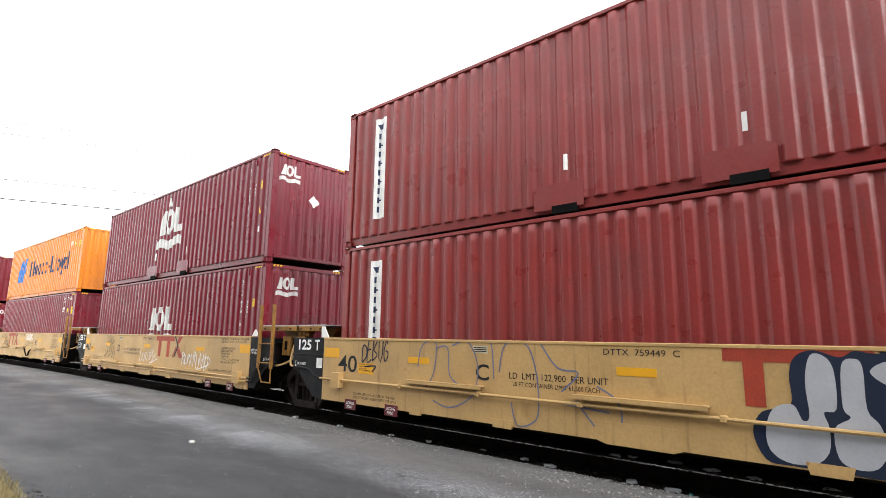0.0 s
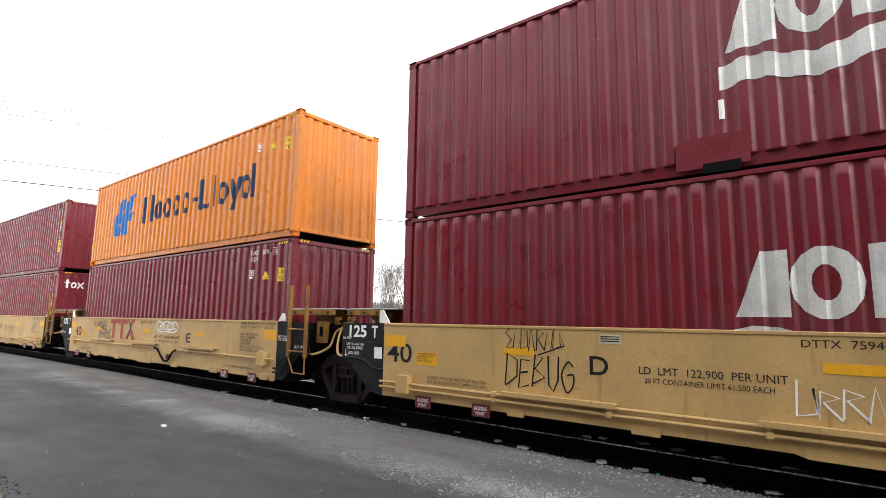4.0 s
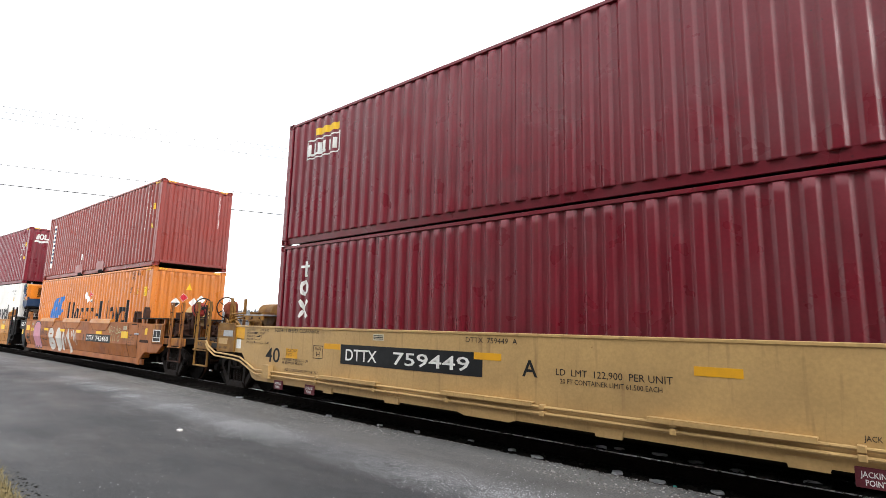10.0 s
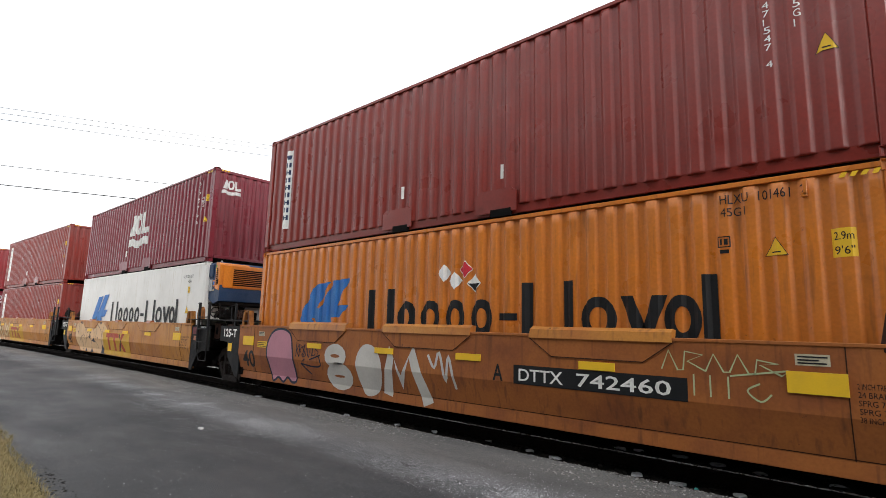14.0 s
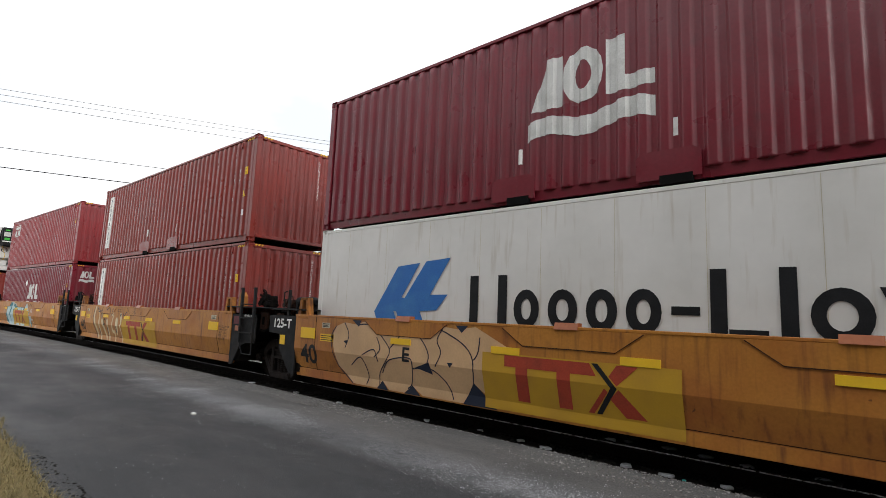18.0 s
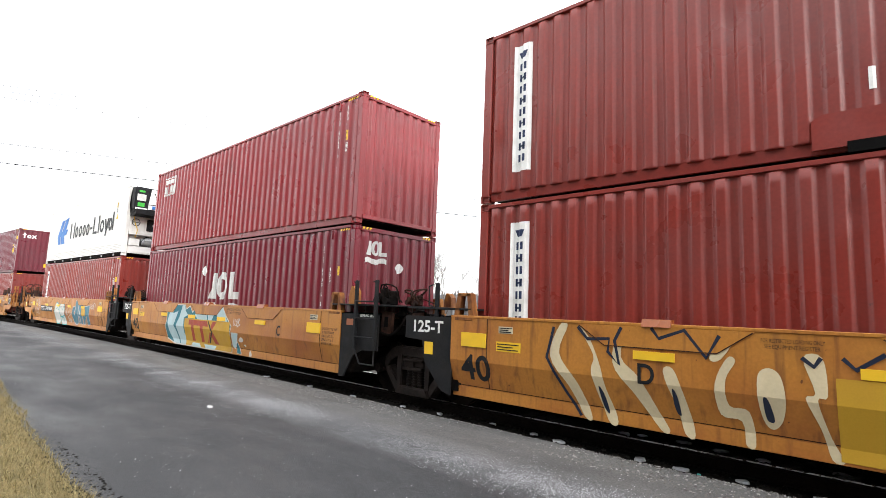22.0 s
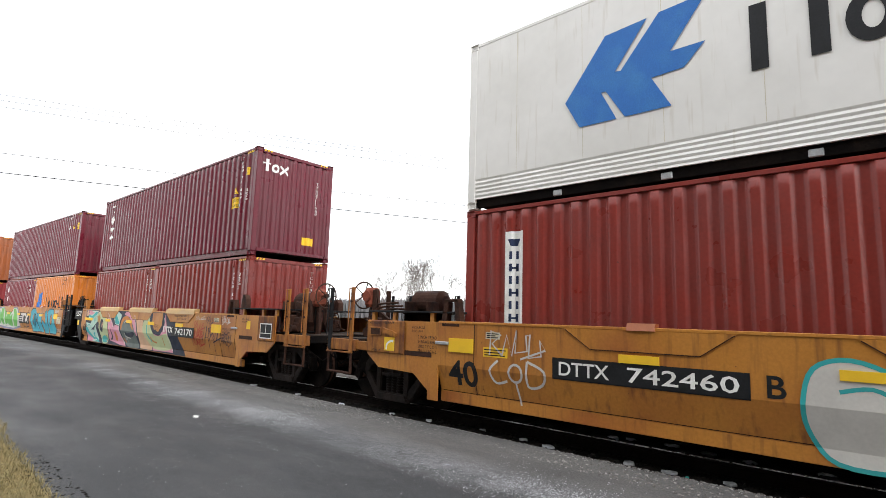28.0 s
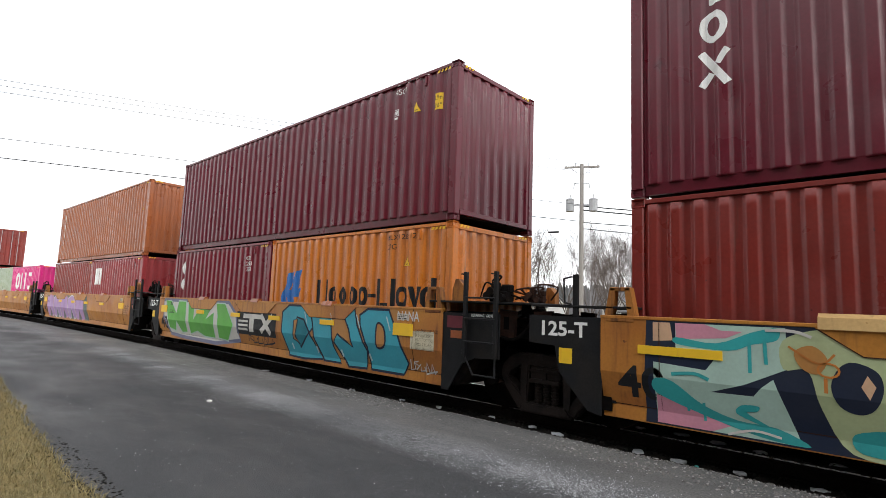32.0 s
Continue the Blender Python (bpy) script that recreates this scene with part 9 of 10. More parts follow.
marks(w6, "graffiti", S_NAVY, [poly((-8.03, 0.40), (-7.80, 0.74), (-7.38, 0.40)), poly((-9.34, 0.40), (-9.15, 0.55), (-8.94, 0.40)), poly((-10.05, 0.40), (-9.90, 0.55), (-9.74, 0.40)), poly((-9.02, 0.86), (-8.70, 0.97), (-8.63, 0.78)), poly((-10.72, 1.58), (-10.45, 1.58), (-10.52, 1.46)), poly((-10.10, 1.58), (-9.80, 1.58), (-9.93, 1.44)), poly((-9.15, 1.58), (-8.85, 1.58), (-9.02, 1.42)), poly((-8.15, 1.58), (-7.90, 1.58), (-8.02, 1.47))], A, 0.007)
lines(w6, A, S_NAVY, [stroke(0.020, *q) for q in (((-11.20, 1.45), (-11.35, 1.20), (-11.14, 0.71), (-10.72, 0.42)), ((-10.52, 1.50), (-10.17, 1.50), (-9.77, 1.24), (-9.65, 1.03), (-9.94, 0.68), (-9.97, 0.43)), ((-9.87, 0.69), (-9.65, 0.93), (-9.16, 1.00), (-9.09, 0.85), (-9.15, 0.58), (-9.25, 0.49)), ((-9.37, 1.57), (-8.93, 1.36), (-8.71, 1.09), (-8.77, 0.88)), ((-9.09, 0.83), (-8.68, 0.87), (-8.36, 0.69), (-8.22, 0.44)), ((-8.59, 1.55), (-8.02, 1.32), (-7.79, 1.08), (-7.80, 0.72)), ((-10.39, 0.96), (-10.07, 1.08), (-9.95, 0.87)), ((-10.73, 0.75), (-10.43, 0.92), (-10.26, 0.64), (-10.33, 0.44)), ((-8.41, 1.53), (-8.53, 1.33), (-8.44, 1.14), (-8.56, 0.91)), ((-7.66, 1.42), (-7.69, 1.19), (-7.77, 1.08)), ((-9.51, 1.47), (-9.30, 1.56), (-9.37, 1.39), (-9.65, 1.12)), ((-10.95, 1.53), (-10.80, 1.30), (-10.90, 1.05)), ((-10.0, 1.3), (-9.9, 1.1), (-10.05, 0.95)))] + [poly((-10.95, 1.18), (-10.85, 1.20), (-10.84, 1.11)), poly((-8.30, 1.00), (-8.18, 1.00), (-8.24, 0.92)), poly((-7.50, 1.00), (-7.38, 1.00), (-7.44, 0.92))], 0.010)
marks(w6, "unit_letter", M_INK, [words("E", -9.32, 0.94, 0.23, 0.17, 0.02)], A, 0.011)
# unit 7: pale outlines with navy edges
for q in (
    ((-10.65, 1.56), (-10.52, 1.57), (-10.65, 1.20), (-10.39, 0.84), (-10.21, 0.42), (-10.32, 0.42), (-10.52, 0.78), (-10.79, 1.15)),
    ((-10.36, 1.56), (-10.21, 1.43), (-10.06, 1.09), (-9.99, 0.80), (-9.86, 0.42), (-9.99, 0.42), (-10.18, 0.98), (-10.15, 1.21)),
    ((-9.80, 1.58), (-9.70, 1.59), (-9.78, 1.22), (-9.55, 0.99), (-9.34, 0.61), (-9.23, 0.42), (-9.34, 0.42), (-9.63, 0.80), (-9.89, 1.14)),
    ((-9.27, 1.10), (-9.16, 1.14), (-9.05, 0.88), (-8.95, 0.42), (-9.06, 0.42), (-9.14, 0.72)),
    ((-8.66, 1.55), (-8.48, 1.57), (-8.64, 1.29), (-8.76, 1.29)),
    ((-8.58, 1.31), (-8.50, 1.28), (-8.60, 1.08), (-8.58, 0.81), (-8.39, 0.77), (-8.35, 0.42), (-8.44, 0.42), (-8.47, 0.66), (-8.67, 0.70), (-8.71, 1.03)),
    ((-7.89, 1.37), (-7.73, 1.38), (-7.70, 1.02), (-7.78, 0.97), (-7.69, 0.61), (-7.60, 0.42), (-7.70, 0.42), (-7.77, 0.69), (-7.88, 0.98), (-7.80, 1.04)),
    ((-8.29, 1.17), (-8.19, 1.24), (-8.09, 1.17), (-8.05, 0.94), (-8.09, 0.72), (-8.18, 0.62), (-8.26, 0.70), (-8.30, 0.93))):
    lines(w7, A, S_PALE, [blob(*q)], 0.006)
lines(w7, A, S_NAVY, [stroke(0.042, (-10.73, 1.54), (-10.84, 1.13), (-10.56, 0.69), (-10.36, 0.42), smooth=False), stroke(0.042, (-10.37, 1.56), (-10.23, 1.41), (-9.93, 1.43), (-9.95, 1.27), (-9.80, 1.12), (-9.86, 1.41), (-9.77, 1.58), smooth=False), stroke(0.042, (-9.40, 1.59), (-9.31, 1.47), (-9.02, 1.58), (-8.79, 1.29), (-8.65, 1.54), smooth=False), stroke(0.042, (-7.90, 1.37), (-7.80, 1.29), (-7.74, 1.38), smooth=False), stroke(0.042, (-7.57, 1.39), (-7.47, 1.29), (-7.25, 1.45), smooth=False), blob((-10.09, 0.83), (-10.02, 0.74), (-9.97, 0.51), (-10.04, 0.58)), blob((-9.17, 0.91), (-9.12, 0.84), (-9.09, 0.62), (-9.15, 0.68)), blob((-8.25, 0.93), (-8.20, 0.91), (-8.16, 0.71), (-8.23, 0.72))], 0.013)
marks(w7, "unit_letter", M_INK, [words("D", -9.57, 0.93, 0.23, 0.20, 0.02)], A, 0.011)
marks(w7, "lettering", M_INK, [words("DTTX", -6.68, 1.40, 0.08, 0.26), words("D", -5.98, 1.40, 0.08, 0.08), words("FOR RESTRICTED LOADING ONLY", -8.25, 1.50, 0.04, 0.55), words("SEE EQUIPMENT REGISTER", -8.22, 1.44, 0.04, 0.48)], A, 0.016)
# unit 8: pale blue letters with deep teal shade
bubble(w8, A, S_DEEP, S_CHALK, [(-9.16, 1.45), (-8.90, 1.59), (-7.75, 1.59), (-7.63, 1.47), (-7.38, 1.56), (-7.16, 1.38), (-6.89, 1.59), (-6.24, 1.59), (-5.22, 1.59), (-4.97, 1.35), (-4.63, 1.10), (-4.73, 0.79), (-4.66, 0.42), (-6.65, 0.41), (-8.58, 0.41), (-9.19, 0.53), (-9.25, 0.89), (-9.13, 1.08)], 0.035, 0.003, False)
for pts in ([(-8.83, 1.57), (-8.50, 1.57), (-8.64, 1.32), (-8.24, 1.39), (-8.55, 0.95), (-8.38, 0.79), (-8.17, 0.43), (-8.64, 0.43), (-8.96, 0.74), (-9.06, 1.08), (-8.88, 1.40)], [(-7.95, 1.57), (-7.75, 1.57), (-7.68, 1.41), (-7.48, 1.30), (-7.78, 1.21), (-7.76, 0.77), (-7.33, 0.43), (-8.11, 0.43), (-8.36, 0.96), (-8.11, 1.23)], [(-6.87, 1.56), (-6.26, 1.57), (-6.12, 1.20), (-6.78, 1.20), (-6.98, 1.31)], [(-6.21, 1.57), (-5.74, 1.57), (-5.80, 1.40), (-5.62, 1.44), (-5.84, 1.19), (-6.05, 1.19)], [(-5.47, 1.57), (-5.22, 1.57), (-4.98, 1.35), (-4.86, 1.20), (-5.48, 1.20), (-5.52, 1.45)], [(-4.90, 1.17), (-4.69, 1.04), (-4.76, 0.79), (-4.70, 0.44), (-5.25, 0.43), (-4.90, 0.60)]):
    bubble(w8, A, S_SKY, None, pts, 0.03, 0.0065, False)
marks(w8, "graffiti", S_SKY, [poly((-7.2, 0.52), (-6.7, 0.52), (-6.6, 0.42), (-7.3, 0.42)), poly((-6.4, 0.52), (-5.6, 0.52), (-5.7, 0.42), (-6.3, 0.42))], A, 0.0135)
bubble(w8, A, S_SKY, S_CHALK, [(-4.62, 0.93), (-4.24, 0.93), (-4.34, 0.74), (-4.50, 0.53), (-4.62, 0.60)], 0.03, 0.006, False)
bubble(w8, A, S_DEEP, S_CHALK, [(-4.42, 0.68), (-4.32, 0.72), (-4.15, 0.42), (-4.39, 0.42)], 0.025, 0.007, False)
marks(w8, "lettering", M_INK, [words("52,900 LBS. MAX. GROSS", -4.94, 1.50, 0.06, 0.80), words("WT. FOR 20 FT. CONTAINER", -4.95, 1.41, 0.06, 0.84), words("C", -2.31, 1.0, 0.22, 0.16, 0.01), frame_shape(-9.50, 0.94, -9.22, 1.19, 0.012)], A, 0.016)
lines(w8, A, S_CHALK, [scrawl(-4.5, 1.10, 0.34, 0.22, 51, 0.016, 4), blob((-4.25, 0.75), (-4.1, 0.85), (-3.98, 0.78), (-4.1, 0.72)), blob((-3.75, 0.40), (-3.7, 0.55), (-3.6, 0.42)), blob((-4.0, 0.65), (-3.9, 0.68), (-3.88, 0.62))])
# unit 9: bubble with teal outline, blocky faded letters, white tags
for pts in ([(-7.75, 0.95), (-7.65, 1.30), (-7.35, 1.40), (-7.0, 1.25), (-6.85, 0.95), (-6.75, 0.6), (-7.0, 0.42), (-7.5, 0.42), (-7.7, 0.65)], [(-6.95, 1.15), (-6.7, 1.38), (-6.35, 1.43), (-6.05, 1.25), (-6.0, 0.95), (-6.2, 0.72), (-6.5, 0.7), (-6.8, 0.9)], [(-6.75, 0.7), (-6.4, 0.75), (-6.0, 0.80), (-5.85, 0.6), (-5.78, 0.42), (-6.5, 0.40)]):
    bubble(w9, A, S_CHALK, S_TEAL, pts, 0.045, 0.005)
lines(w9, A, S_TEAL, [stroke(0.04, (-7.45, 1.1), (-7.2, 1.15), (-7.0, 1.05)), stroke(0.04, (-6.5, 1.2), (-6.35, 1.05), (-6.2, 1.2)), stroke(0.04, (-6.3, 0.45), (-6.1, 0.7))])
bubble(w9, A, S_FADE, S_SILVER, [(-4.23, 1.53), (-3.83, 1.57), (-3.79, 1.28), (-3.80, 0.86), (-3.90, 0.56), (-4.11, 0.48), (-4.40, 0.52), (-4.62, 0.66), (-4.74, 0.90), (-4.66, 1.20), (-4.51, 1.26), (-4.30, 1.26), (-4.30, 1.10), (-4.38, 1.0), (-4.34, 0.90), (-4.26, 0.93), (-4.21, 1.05)], 0.04, 0.004)
bubble(w9, A, S_FADE, S_SILVER, [(-3.74, 1.45), (-3.10, 1.47), (-3.16, 1.15), (-3.18, 0.52), (-3.50, 0.52), (-3.52, 0.85), (-3.60, 0.85), (-3.57, 0.53), (-3.74, 0.52)], 0.04, 0.004, False)
bubble(w9, A, S_CHALK, None, [(-3.55, 1.15), (-3.47, 0.99), (-3.49, 0.90), (-3.57, 0.95)], 0.03, 0.008)
bubble(w9, A, S_FADE, S_SILVER, [(-2.69, 1.32), (-2.18, 1.36), (-2.20, 0.55), (-2.52, 0.52), (-2.56, 0.90), (-2.64, 0.85), (-2.76, 0.55), (-2.83, 0.81), (-2.89, 0.52), (-3.06, 0.53), (-3.08, 0.81), (-3.05, 1.30), (-2.85, 1.32)], 0.04, 0.004, False)
marks(w9, "repaint_patch", M_PATCH, [rect(-3.30, 0.89, -2.74, 1.19)], A, 0.013)
lines(w9, A, S_CHALK, [*tag("RADE", -2.15, 1.22, 0.62, 0.24, 91, 0.03), stroke(0.035, (-1.42, 1.46), (-1.45, 1.28), smooth=False), scrawl(-5.75, 0.85, 0.9, 0.30, 62, 0.022, 6), scrawl(-5.4, 0.55, 0.5, 0.22, 63, 0.022, 4), scrawl(-11.6, 1.18, 0.9, 0.36, 64, 0.028, 4), stroke(0.035, (-11.45, 1.1), (-11.6, 0.95), (-11.5, 0.78), (-11.3, 0.82)), ring(-11.28, 0.80, -11.02, 1.08, 0.035), stroke(0.035, (-10.95, 1.12), (-10.95, 0.78), (-10.72, 0.82), (-10.68, 1.0), (-10.95, 1.12)), stroke(0.03, (-11.15, 0.8), (-11.1, 0.5))])
marks(w9, "lettering", M_INK, [words("LD LMT   119700   PER UNIT", -6.73, 1.16, 0.08, 1.30), words("DTTX", -6.6, 1.43, 0.07, 0.22), words("B", -5.95, 1.43, 0.07, 0.07), frame_shape(-4.65, 1.0, -4.43, 1.2, 0.012)], A, 0.016)
rr = random.Random(77)
M_RUN = spray("rust_wash", (0.15, 0.055, 0.02), 0.5)
for k in range(16):
    a, z = rr.uniform(-1.05, -0.05), rr.uniform(0.95, 1.30)
    marks(w9, "rust_run", M_RUN, [stroke(rr.uniform(0.012, 0.035), (a, z), (a + rr.uniform(-0.02, 0.02), z - 0.2), (a + rr.uniform(-0.03, 0.03), z - rr.uniform(0.3, 0.6)))], A, 0.0016 + 0.0001 * k)
# unit 10: the large mural
marks(w10, "graffiti", S_NAVY, [poly((-12.05, 1.60), (-3.58, 1.60), (-3.3, 1.2), (-3.1, 0.8), (-2.78, 0.40), (-12.10, 0.40))], A, 0.002, "black ground of the mural")
for m, lift, pts in (
    (S_MINT, 0.004, [(-11.97, 1.12), (-11.39, 1.08), (-11.28, 1.23), (-11.71, 1.30), (-11.71, 1.58), (-10.62, 1.58), (-10.61, 1.17), (-11.01, 0.97), (-11.35, 0.85), (-10.93, 0.86), (-10.86, 0.95), (-10.76, 1.04), (-10.74, 1.05), (-10.52, 0.42), (-11.96, 0.42)]),
    (S_PINK, 0.006, [(-11.71, 1.58), (-11.39, 1.58), (-11.22, 1.52), (-11.01, 1.52), (-11.18, 1.44), (-11.70, 1.40)]),
    (S_PINK, 0.006, [(-11.95, 0.74), (-11.65, 0.68), (-11.35, 0.60), (-11.14, 0.52), (-11.36, 0.42), (-11.96, 0.42)]),
    (S_TEAL, 0.007, [(-11.70, 1.42), (-11.28, 1.38), (-10.92, 1.52), (-10.69, 1.57), (-10.70, 1.45), (-10.93, 1.39), (-11.16, 1.31), (-11.68, 1.34)]),
    (S_TEAL, 0.007, [(-11.97, 0.92), (-11.76, 0.92), (-11.45, 0.70), (-11.10, 0.58), (-10.74, 0.56), (-10.45, 0.43), (-10.76, 0.43), (-11.05, 0.48), (-11.44, 0.58), (-11.94, 0.76)]),
    (S_TEAL, 0.008, [(-11.11, 0.66), (-11.05, 0.75), (-10.89, 0.76), (-10.91, 0.70), (-11.00, 0.67), (-10.72, 0.52), (-10.93, 0.58)]),
    (S_PEACH, 0.006, [(-11.97, 1.58), (-11.77, 1.58), (-11.74, 1.38), (-11.97, 1.36)]),
    (S_LIME, 0.005, [(-10.65, 1.45), (-10.33, 1.58), (-9.94, 1.58), (-9.57, 1.44), (-9.40, 1.12), (-9.40, 0.70), (-9.58, 0.43), (-10.12, 0.43), (-10.34, 0.81), (-10.44, 1.17), (-10.65, 1.17)]),
    (S_NAVY, 0.008, [(-10.07, 1.29), (-9.90, 1.21), (-9.87, 1.04), (-9.94, 0.87), (-10.06, 0.81), (-10.20, 0.87), (-10.26, 1.05), (-10.19, 1.23)]),
    (S_PEACH, 0.011, [(-9.98, 1.18), (-9.92, 1.08), (-9.97, 0.96), (-10.03, 1.07)]),
    (S_PINK, 0.005, [(-9.58, 1.58), (-9.40, 1.58), (-8.68, 1.04), (-8.61, 1.12), (-8.19, 1.08), (-8.05, 0.82), (-7.62, 0.43), (-8.19, 0.43), (-8.68, 0.49), (-9.32, 0.54), (-9.34, 1.12)]),
    (S_PEACH, 0.006, [(-9.17, 1.58), (-9.01, 1.58), (-8.87, 1.44)]),
    (S_MINT, 0.006, [(-8.97, 1.58), (-8.32, 1.58), (-7.96, 1.47), (-8.12, 1.20), (-8.19, 1.10), (-8.59, 1.15), (-8.81, 1.48)]),
    (S_TEAL, 0.009, [(-8.85, 1.52), (-8.55, 1.50), (-8.20, 1.24), (-8.22, 1.14), (-8.55, 1.18), (-8.60, 1.32), (-8.75, 1.40)]),
    (S_NAVY, 0.008, [(-9.10, 1.04), (-8.88, 0.76), (-8.90, 0.64), (-9.06, 0.56), (-9.14, 0.61), (-8.98, 0.70)]),
    (S_ORANGE, 0.008, [(-8.66, 0.86), (-8.50, 0.90), (-8.36, 0.72), (-8.42, 0.56), (-8.60, 0.58)]),
    (S_OLIVE, 0.005, [(-8.03, 1.06), (-7.89, 1.34), (-7.55, 1.45), (-7.10, 1.40), (-6.70, 1.10), (-6.50, 0.70), (-6.40, 0.43), (-7.40, 0.43), (-7.76, 0.62)]),
    (S_PINK, 0.006, [(-7.72, 1.50), (-7.56, 1.58), (-6.95, 1.58), (-6.62, 1.30), (-6.40, 0.85), (-6.50, 0.80), (-6.80, 1.15), (-7.20, 1.42), (-7.62, 1.47)]),
    (S_ORANGE, 0.007, [(-8.02, 1.10), (-7.86, 1.36), (-7.40, 1.44), (-7.05, 1.30), (-6.78, 1.02), (-6.95, 1.06), (-7.25, 1.28), (-7.55, 1.32), (-7.80, 1.20), (-7.92, 0.95)]),
    (S_NAVY, 0.009, [(-7.59, 0.90), (-7.28, 0.88), (-6.78, 0.93), (-6.70, 0.85), (-7.01, 0.74), (-7.45, 0.78)]),
    (S_NAVY, 0.010, [(-7.60, 1.21), (-7.38, 1.27), (-7.36, 1.20)]),
    (S_PEACH, 0.006, [(-6.68, 1.58), (-6.2, 1.58), (-5.85, 1.58), (-5.95, 1.15), (-5.4, 0.9), (-5.25, 0.43), (-6.25, 0.43), (-6.38, 1.0)]),
    (S_PINK, 0.004, [(-5.35, 0.9), (-4.9, 0.95), (-4.17, 1.55), (-3.66, 0.45), (-5.2, 0.43)]),
    (S_LIME, 0.007, [(-5.95, 1.1), (-5.6, 1.58), (-5.2, 1.58), (-5.30, 1.2), (-4.95, 0.92), (-4.5, 0.90), (-3.95, 0.98), (-3.78, 0.55), (-4.9, 0.47), (-5.5, 0.65)]),
    (S_NAVY, 0.010, [(-5.35, 1.45), (-5.05, 1.60), (-4.25, 1.60), (-4.2, 1.2), (-4.5, 0.92), (-4.95, 0.95), (-5.25, 1.15)]),
    (M_AMBER, 0.013, [(-5.12, 1.58), (-4.34, 1.59), (-4.36, 1.22), (-4.6, 1.02), (-4.95, 1.08), (-5.15, 1.3)]),
):
    bubble(w10, A, m, None, pts, 0.04, lift, m in (S_LIME, S_OLIVE, S_NAVY, S_ORANGE, S_TEAL) and len(pts) > 5)
bubble(w10, A, S_RUSTSPRAY, None, [(-10.55, 1.35), (-10.40, 1.42), (-10.28, 1.30), (-10.36, 1.15), (-10.50, 1.2)], 0.03, 0.009)
bubble(w10, A, S_TEAL, None, [(-10.10, 0.62), (-9.75, 0.70), (-9.5, 0.62), (-9.60, 0.46), (-10.05, 0.45)], 0.03, 0.009)
lines(w10, A, S_TEAL, [stroke(0.035, (-10.95, 1.42), (-10.95, 1.10)), stroke(0.035, (-10.81, 1.46), (-10.80, 1.20)), stroke(0.03, (-11.60, 0.80), (-11.60, 0.60)), stroke(0.03, (-11.43, 0.72), (-11.43, 0.52)), stroke(0.04, (-11.76, 1.0), (-11.51, 1.03), (-11.36, 0.98)), stroke(0.05, (-5.6, 1.2), (-5.5, 0.9), (-5.2, 0.7))], 0.011)
lines(w10, A, S_ORANGE, [stroke(0.02, (-10.60, 1.40), (-10.35, 1.25), (-10.22, 1.35)), ring(-10.37, 1.12, -10.18, 1.27, 0.02), ring(-9.68, 0.5, -9.45, 0.72, 0.02), stroke(0.03, (-10.3, 1.12), (-10.3, 0.98)), stroke(0.05, (-9.25, 0.92), (-9.15, 0.78)), stroke(0.05, (-7.75, 0.7), (-7.5, 0.55)), stroke(0.05, (-5.3, 0.85), (-5.1, 0.72), (-4.8, 0.68)), stroke(0.04, (-4.3, 0.85), (-4.2, 0.6))], 0.0145)
lines(w10, A, S_CHALK, [stroke(0.03, (-9.38, 1.52), (-8.72, 1.03)), stroke(0.035, (-8.10, 1.20), (-8.12, 1.0), (-7.95, 0.75), (-7.68, 0.5)), stroke(0.03, (-7.59, 0.87), (-7.50, 0.76), (-7.04, 0.71)), stroke(0.03, (-7.60, 1.22), (-7.48, 1.28), (-7.40, 1.27)), stroke(0.02, (-7.48, 0.76), (-7.48, 0.62)), stroke(0.02, (-7.36, 0.74), (-7.36, 0.58)), stroke(0.03, (-9.12, 1.06), (-9.05, 0.92)), stroke(0.03, (-6.7, 1.5), (-6.4, 0.9)), stroke(0.03, (-4.2, 1.45), (-3.65, 0.5)), stroke(0.025, (-11.2, 0.42), (-10.95, 0.50), (-10.7, 0.47)), stroke(0.03, (-10.8, 1.55), (-10.55, 1.55), (-10.40, 1.5))], 0.0165)
lines(w10, A, S_RED, [scrawl(-2.15, 1.18, 0.62, 0.22, 71, 0.03, 5), scrawl(-2.15, 0.98, 0.6, 0.20, 72, 0.03, 5), scrawl(-2.18, 0.76, 0.68, 0.22, 73, 0.03, 5)])
lines(w10, A, S_NAVY, [scrawl(-1.54, 0.92, 1.0, 0.36, 74, 0.028, 6), stroke(0.015, (-1.2, 1.0), (-1.2, 0.7)), stroke(0.015, (-0.9, 1.0), (-0.9, 0.65)), scrawl(-0.45, 0.85, 0.5, 0.3, 75, 0.014, 5), scrawl(-1.45, 1.36, 0.45, 0.2, 76, 0.014, 5)])
lines(w10, A, S_CHALK, [scrawl(-2.08, 1.46, 0.6, 0.09, 77, 0.014, 5), scrawl(-0.5, 1.38, 0.4, 0.18, 78, 0.014, 5)])
marks(w10, "lettering", M_INK, [words("52900 LBS. MAX. GROSS WEIGHT", -3.46, 1.50, 0.055, 0.86), words("FOR 20 FT. CONTAINERS", -3.28, 1.42, 0.055, 0.62), frame_shape(-4.91, 0.98, -4.65, 1.23, 0.012), words("PLATE", -4.87, 1.15, 0.04, 0.18), words("H", -4.81, 1.02, 0.08, 0.07)], A, 0.019)
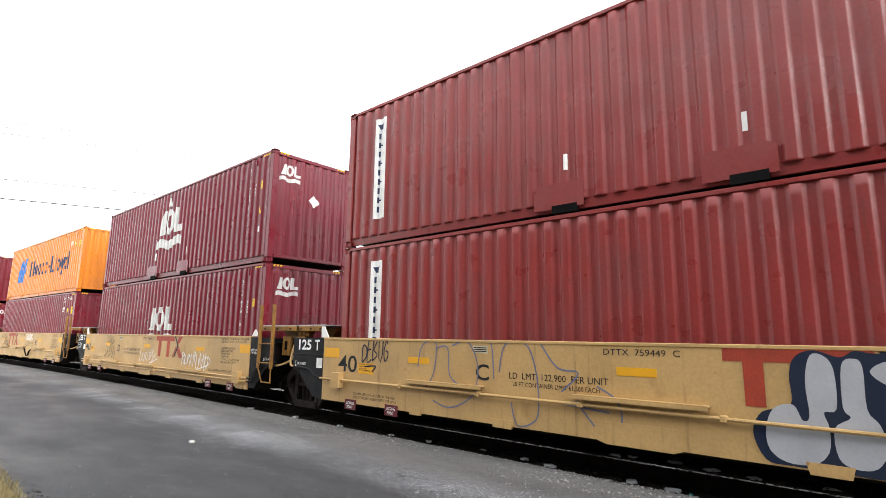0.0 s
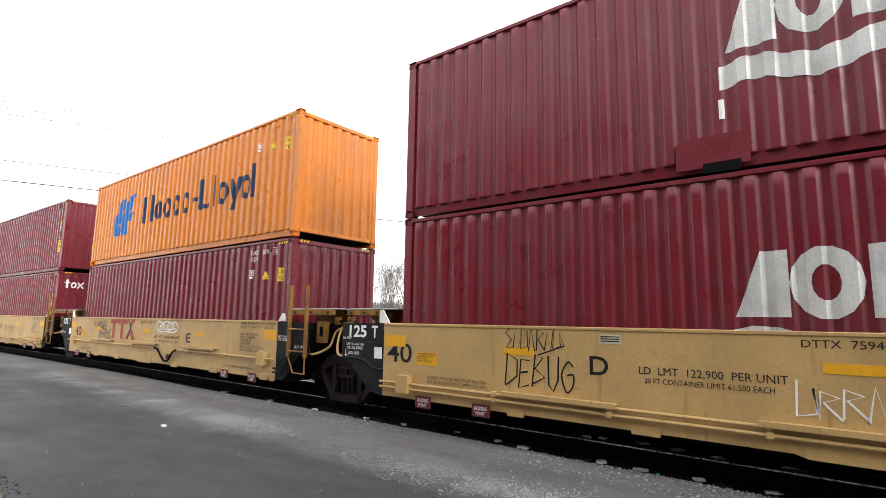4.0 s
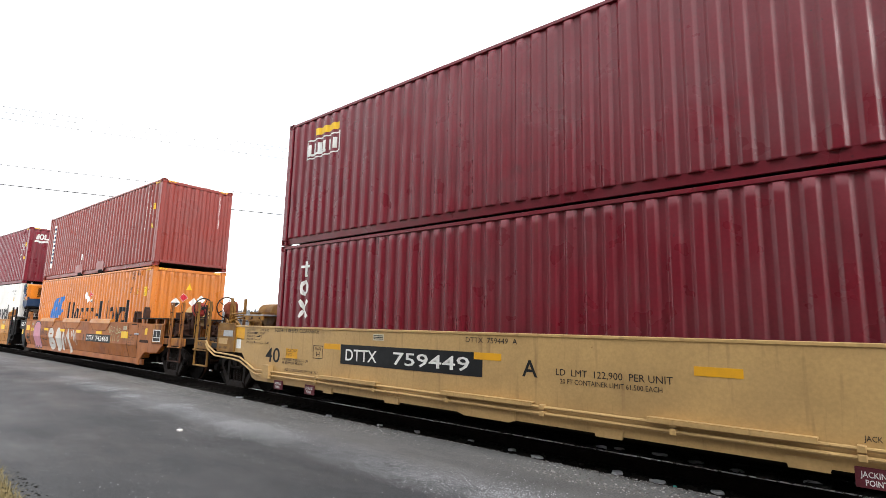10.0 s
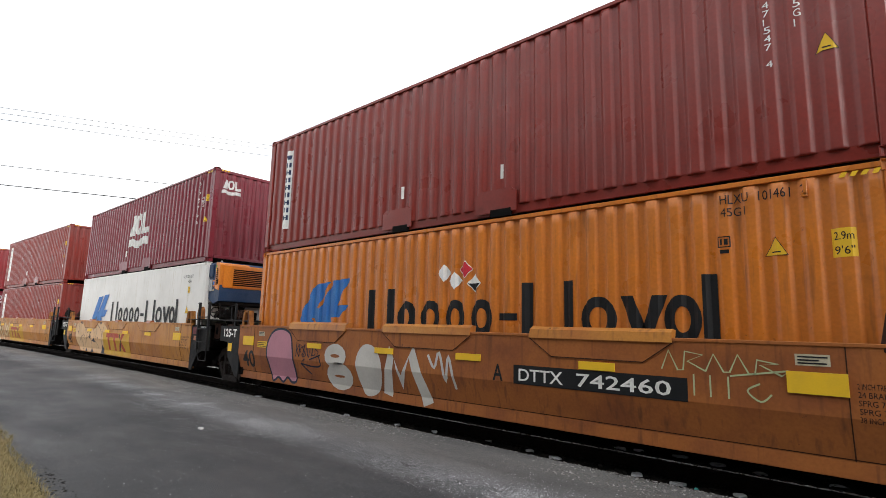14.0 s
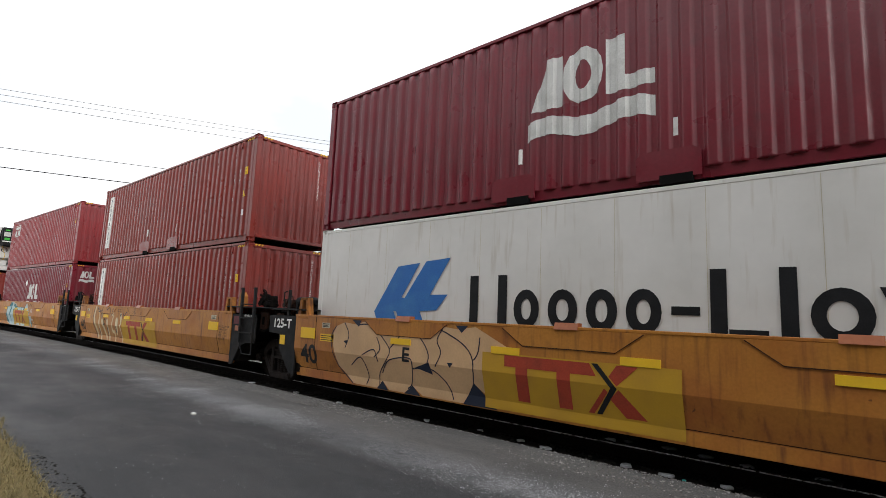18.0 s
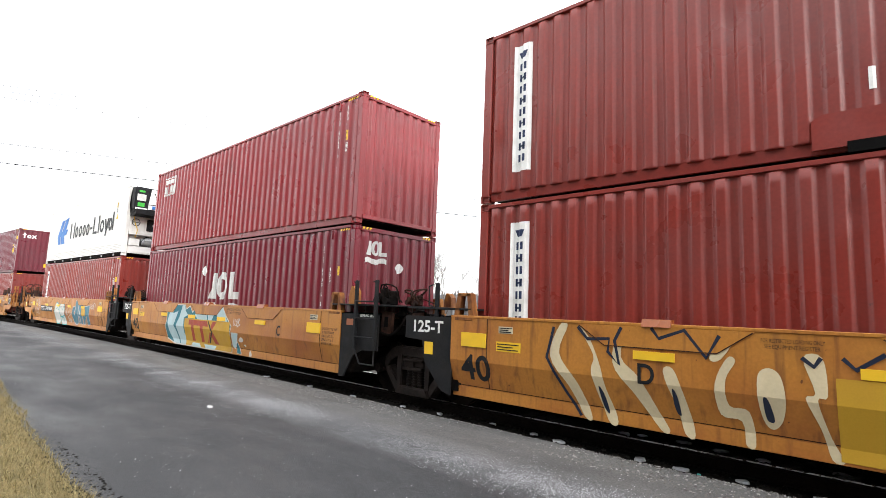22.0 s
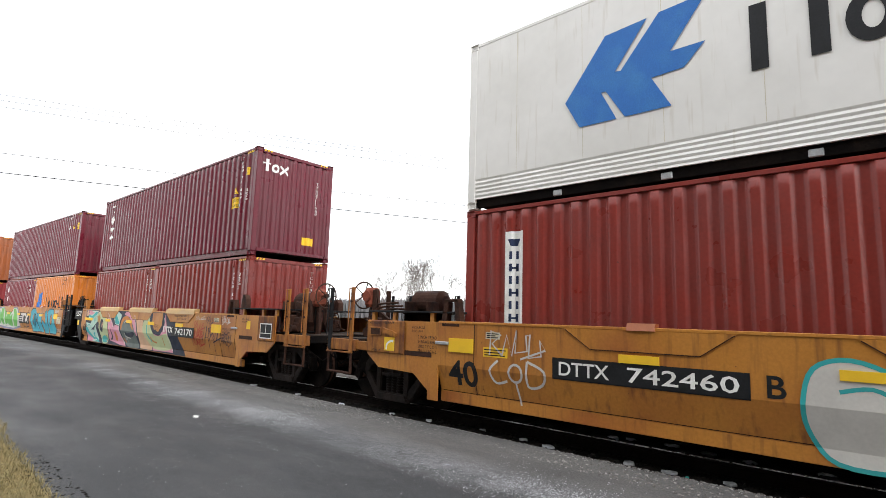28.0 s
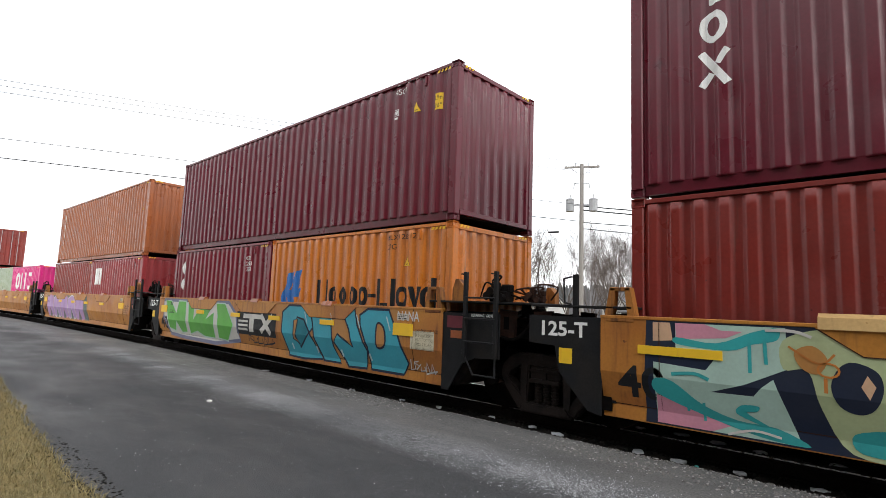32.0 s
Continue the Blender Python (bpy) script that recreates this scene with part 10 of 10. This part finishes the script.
# unit 11: green and turquoise pieces
bubble(w11, A, S_CHALK, S_BLUEPEN, [(-12.22, 1.55), (-7.63, 1.57), (-7.15, 1.27), (-6.99, 0.62), (-8.44, 0.45), (-10.49, 0.47), (-11.68, 0.52), (-12.17, 1.07)], 0.10, 0.003, False)
for pts in ([(-12.03, 1.54), (-11.59, 1.54), (-11.13, 1.18), (-11.0, 1.54), (-10.42, 1.54), (-10.36, 0.64), (-10.76, 0.60), (-11.10, 0.92), (-11.25, 0.62), (-11.72, 0.70)], [(-10.27, 1.54), (-9.80, 1.54), (-9.83, 1.04), (-9.21, 1.54), (-8.51, 1.52), (-8.96, 1.08), (-8.47, 1.28), (-8.46, 0.58), (-9.15, 0.58), (-9.62, 0.70), (-10.13, 0.60)], [(-8.35, 1.53), (-7.82, 1.53), (-7.64, 1.36), (-7.28, 0.99), (-7.70, 0.56), (-8.25, 0.60), (-8.24, 1.17)]):
    bubble(w11, A, S_GREEN, S_MINT, pts, 0.04, 0.006, False)
marks(w11, "dark_patch", M_INK, [rect(-7.1, 0.80, -5.15, 1.36)], A, 0.004)
marks(w11, "block_mark", S_CHALK, [rect(-6.75, 1.20, -5.85, 1.31), rect(-6.42, 0.88, -6.20, 1.20), stroke(0.13, (-5.85, 0.90), (-5.32, 1.30), smooth=False), rect(-7.0, 1.10, -6.5, 1.15), rect(-7.0, 1.00, -6.5, 1.05), rect(-7.0, 0.90, -6.5, 0.95)], A, 0.007)
marks(w11, "block_mark", S_CHALK, [stroke(0.13, (-5.85, 1.30), (-5.38, 0.88), smooth=False)], A, 0.010)
marks(w11, "graffiti", S_RUSTSPRAY, [poly((-5.1, 1.58), (-0.95, 1.58), (-0.70, 0.6), (-4.8, 0.45))], A, 0.0025)
for pts in ([(-4.60, 1.57), (-3.79, 1.57), (-3.61, 1.13), (-4.13, 0.68), (-4.36, 1.04), (-4.25, 1.32), (-3.98, 1.28), (-3.60, 0.85), (-3.33, 0.50), (-4.03, 0.45), (-4.63, 0.47), (-4.88, 1.01), (-4.87, 1.42)], [(-3.74, 1.57), (-3.50, 1.40), (-3.32, 1.36), (-2.90, 1.57), (-2.97, 1.25), (-2.89, 0.79), (-2.69, 0.48), (-3.28, 0.48), (-3.56, 0.91)], [(-2.60, 1.48), (-2.21, 1.57), (-2.11, 1.25), (-1.81, 0.79), (-1.88, 0.46), (-2.44, 0.44), (-2.86, 0.88), (-2.74, 1.05), (-2.45, 0.93), (-2.25, 0.82), (-2.37, 1.16)], [(-2.04, 1.45), (-1.80, 1.57), (-1.20, 1.57), (-0.98, 1.20), (-0.70, 0.67), (-0.85, 0.46), (-1.74, 0.46), (-1.80, 0.87), (-2.02, 1.25)]):
    bubble(w11, A, S_TURQ, S_NAVY, pts, 0.045, 0.006, False)
    cx = sum(p[0] for p in pts) / len(pts)
    lines(w11, A, S_SKY, [stroke(0.05, (cx - 0.30, 0.75), (cx - 0.25, 0.62)), stroke(0.03, (cx + 0.2, 1.45), (cx + 0.32, 1.2))], 0.012)
bubble(w11, A, S_RUSTSPRAY, S_NAVY, [(-1.52, 1.30), (-1.33, 1.25), (-1.28, 0.95), (-1.51, 0.89)], 0.04, 0.010)
bubble(w11, A, S_RUSTSPRAY, S_NAVY, [(-4.38, 1.25), (-4.22, 1.28), (-4.30, 0.90), (-4.12, 0.75), (-4.38, 0.85)], 0.035, 0.010, False)
marks(w11, "label_plate", M_CREAM, [rect(-0.62, 0.93, -0.05, 1.24)], A, 0.004)
lines(w11, A, S_CHALK, [words("NANA", -0.96, 1.40, 0.16, 0.55, 0.015), scrawl(-0.65, 0.55, 0.6, 0.18, 82, 0.024, 5)])
lines(w11, A, S_NAVY, [scrawl(-6.5, 0.62, 1.2, 0.2, 83, 0.03, 5)])
# unit 12: lilac piece
marks(w12, "graffiti", S_OLIVE, [poly((-11.9, 1.5), (-5.2, 1.55), (-4.9, 0.5), (-11.6, 0.45))], A, 0.003)
for k in range(5):
    x = -11.8 + k * 1.25
    bubble(w12, A, S_LILAC, S_CHALK if k % 2 else S_ROSE, [(x, 1.4), (x + 0.6, 1.55), (x + 1.15, 1.45), (x + 1.3, 0.55), (x + 0.9, 0.48), (x + 0.65, 0.95), (x + 0.4, 0.48), (x + 0.1, 0.5)], 0.06, 0.005, False)



def motions():
    """The train rolls past at a slowly rising speed, each thing on it by the same run, its wheels turning."""
    for ob, x, y, z in MOVING:
        rows = []
        for t, s in enumerate(RUN):
            a = x + s
            lag = 12.19 if y < 7.5 else 1.0
            rows.append((t, pose(a, y + bend(a), z, 0, 0, math.degrees(math.atan2(bend(a) - bend(a - lag), lag)))))
        walk(ob, rows)
    for ob in ROLLING:
        rows, place = [], ob.location.copy()
        for i in range(321):
            t = i / 10
            k = min(int(t), 31)
            s = RUN[k] + (RUN[k + 1] - RUN[k]) * (t - k)
            rows.append((t, pose(*place, 0, math.degrees(s / 0.48) % 360.0, 0)))
        walk(ob, rows)


motions()
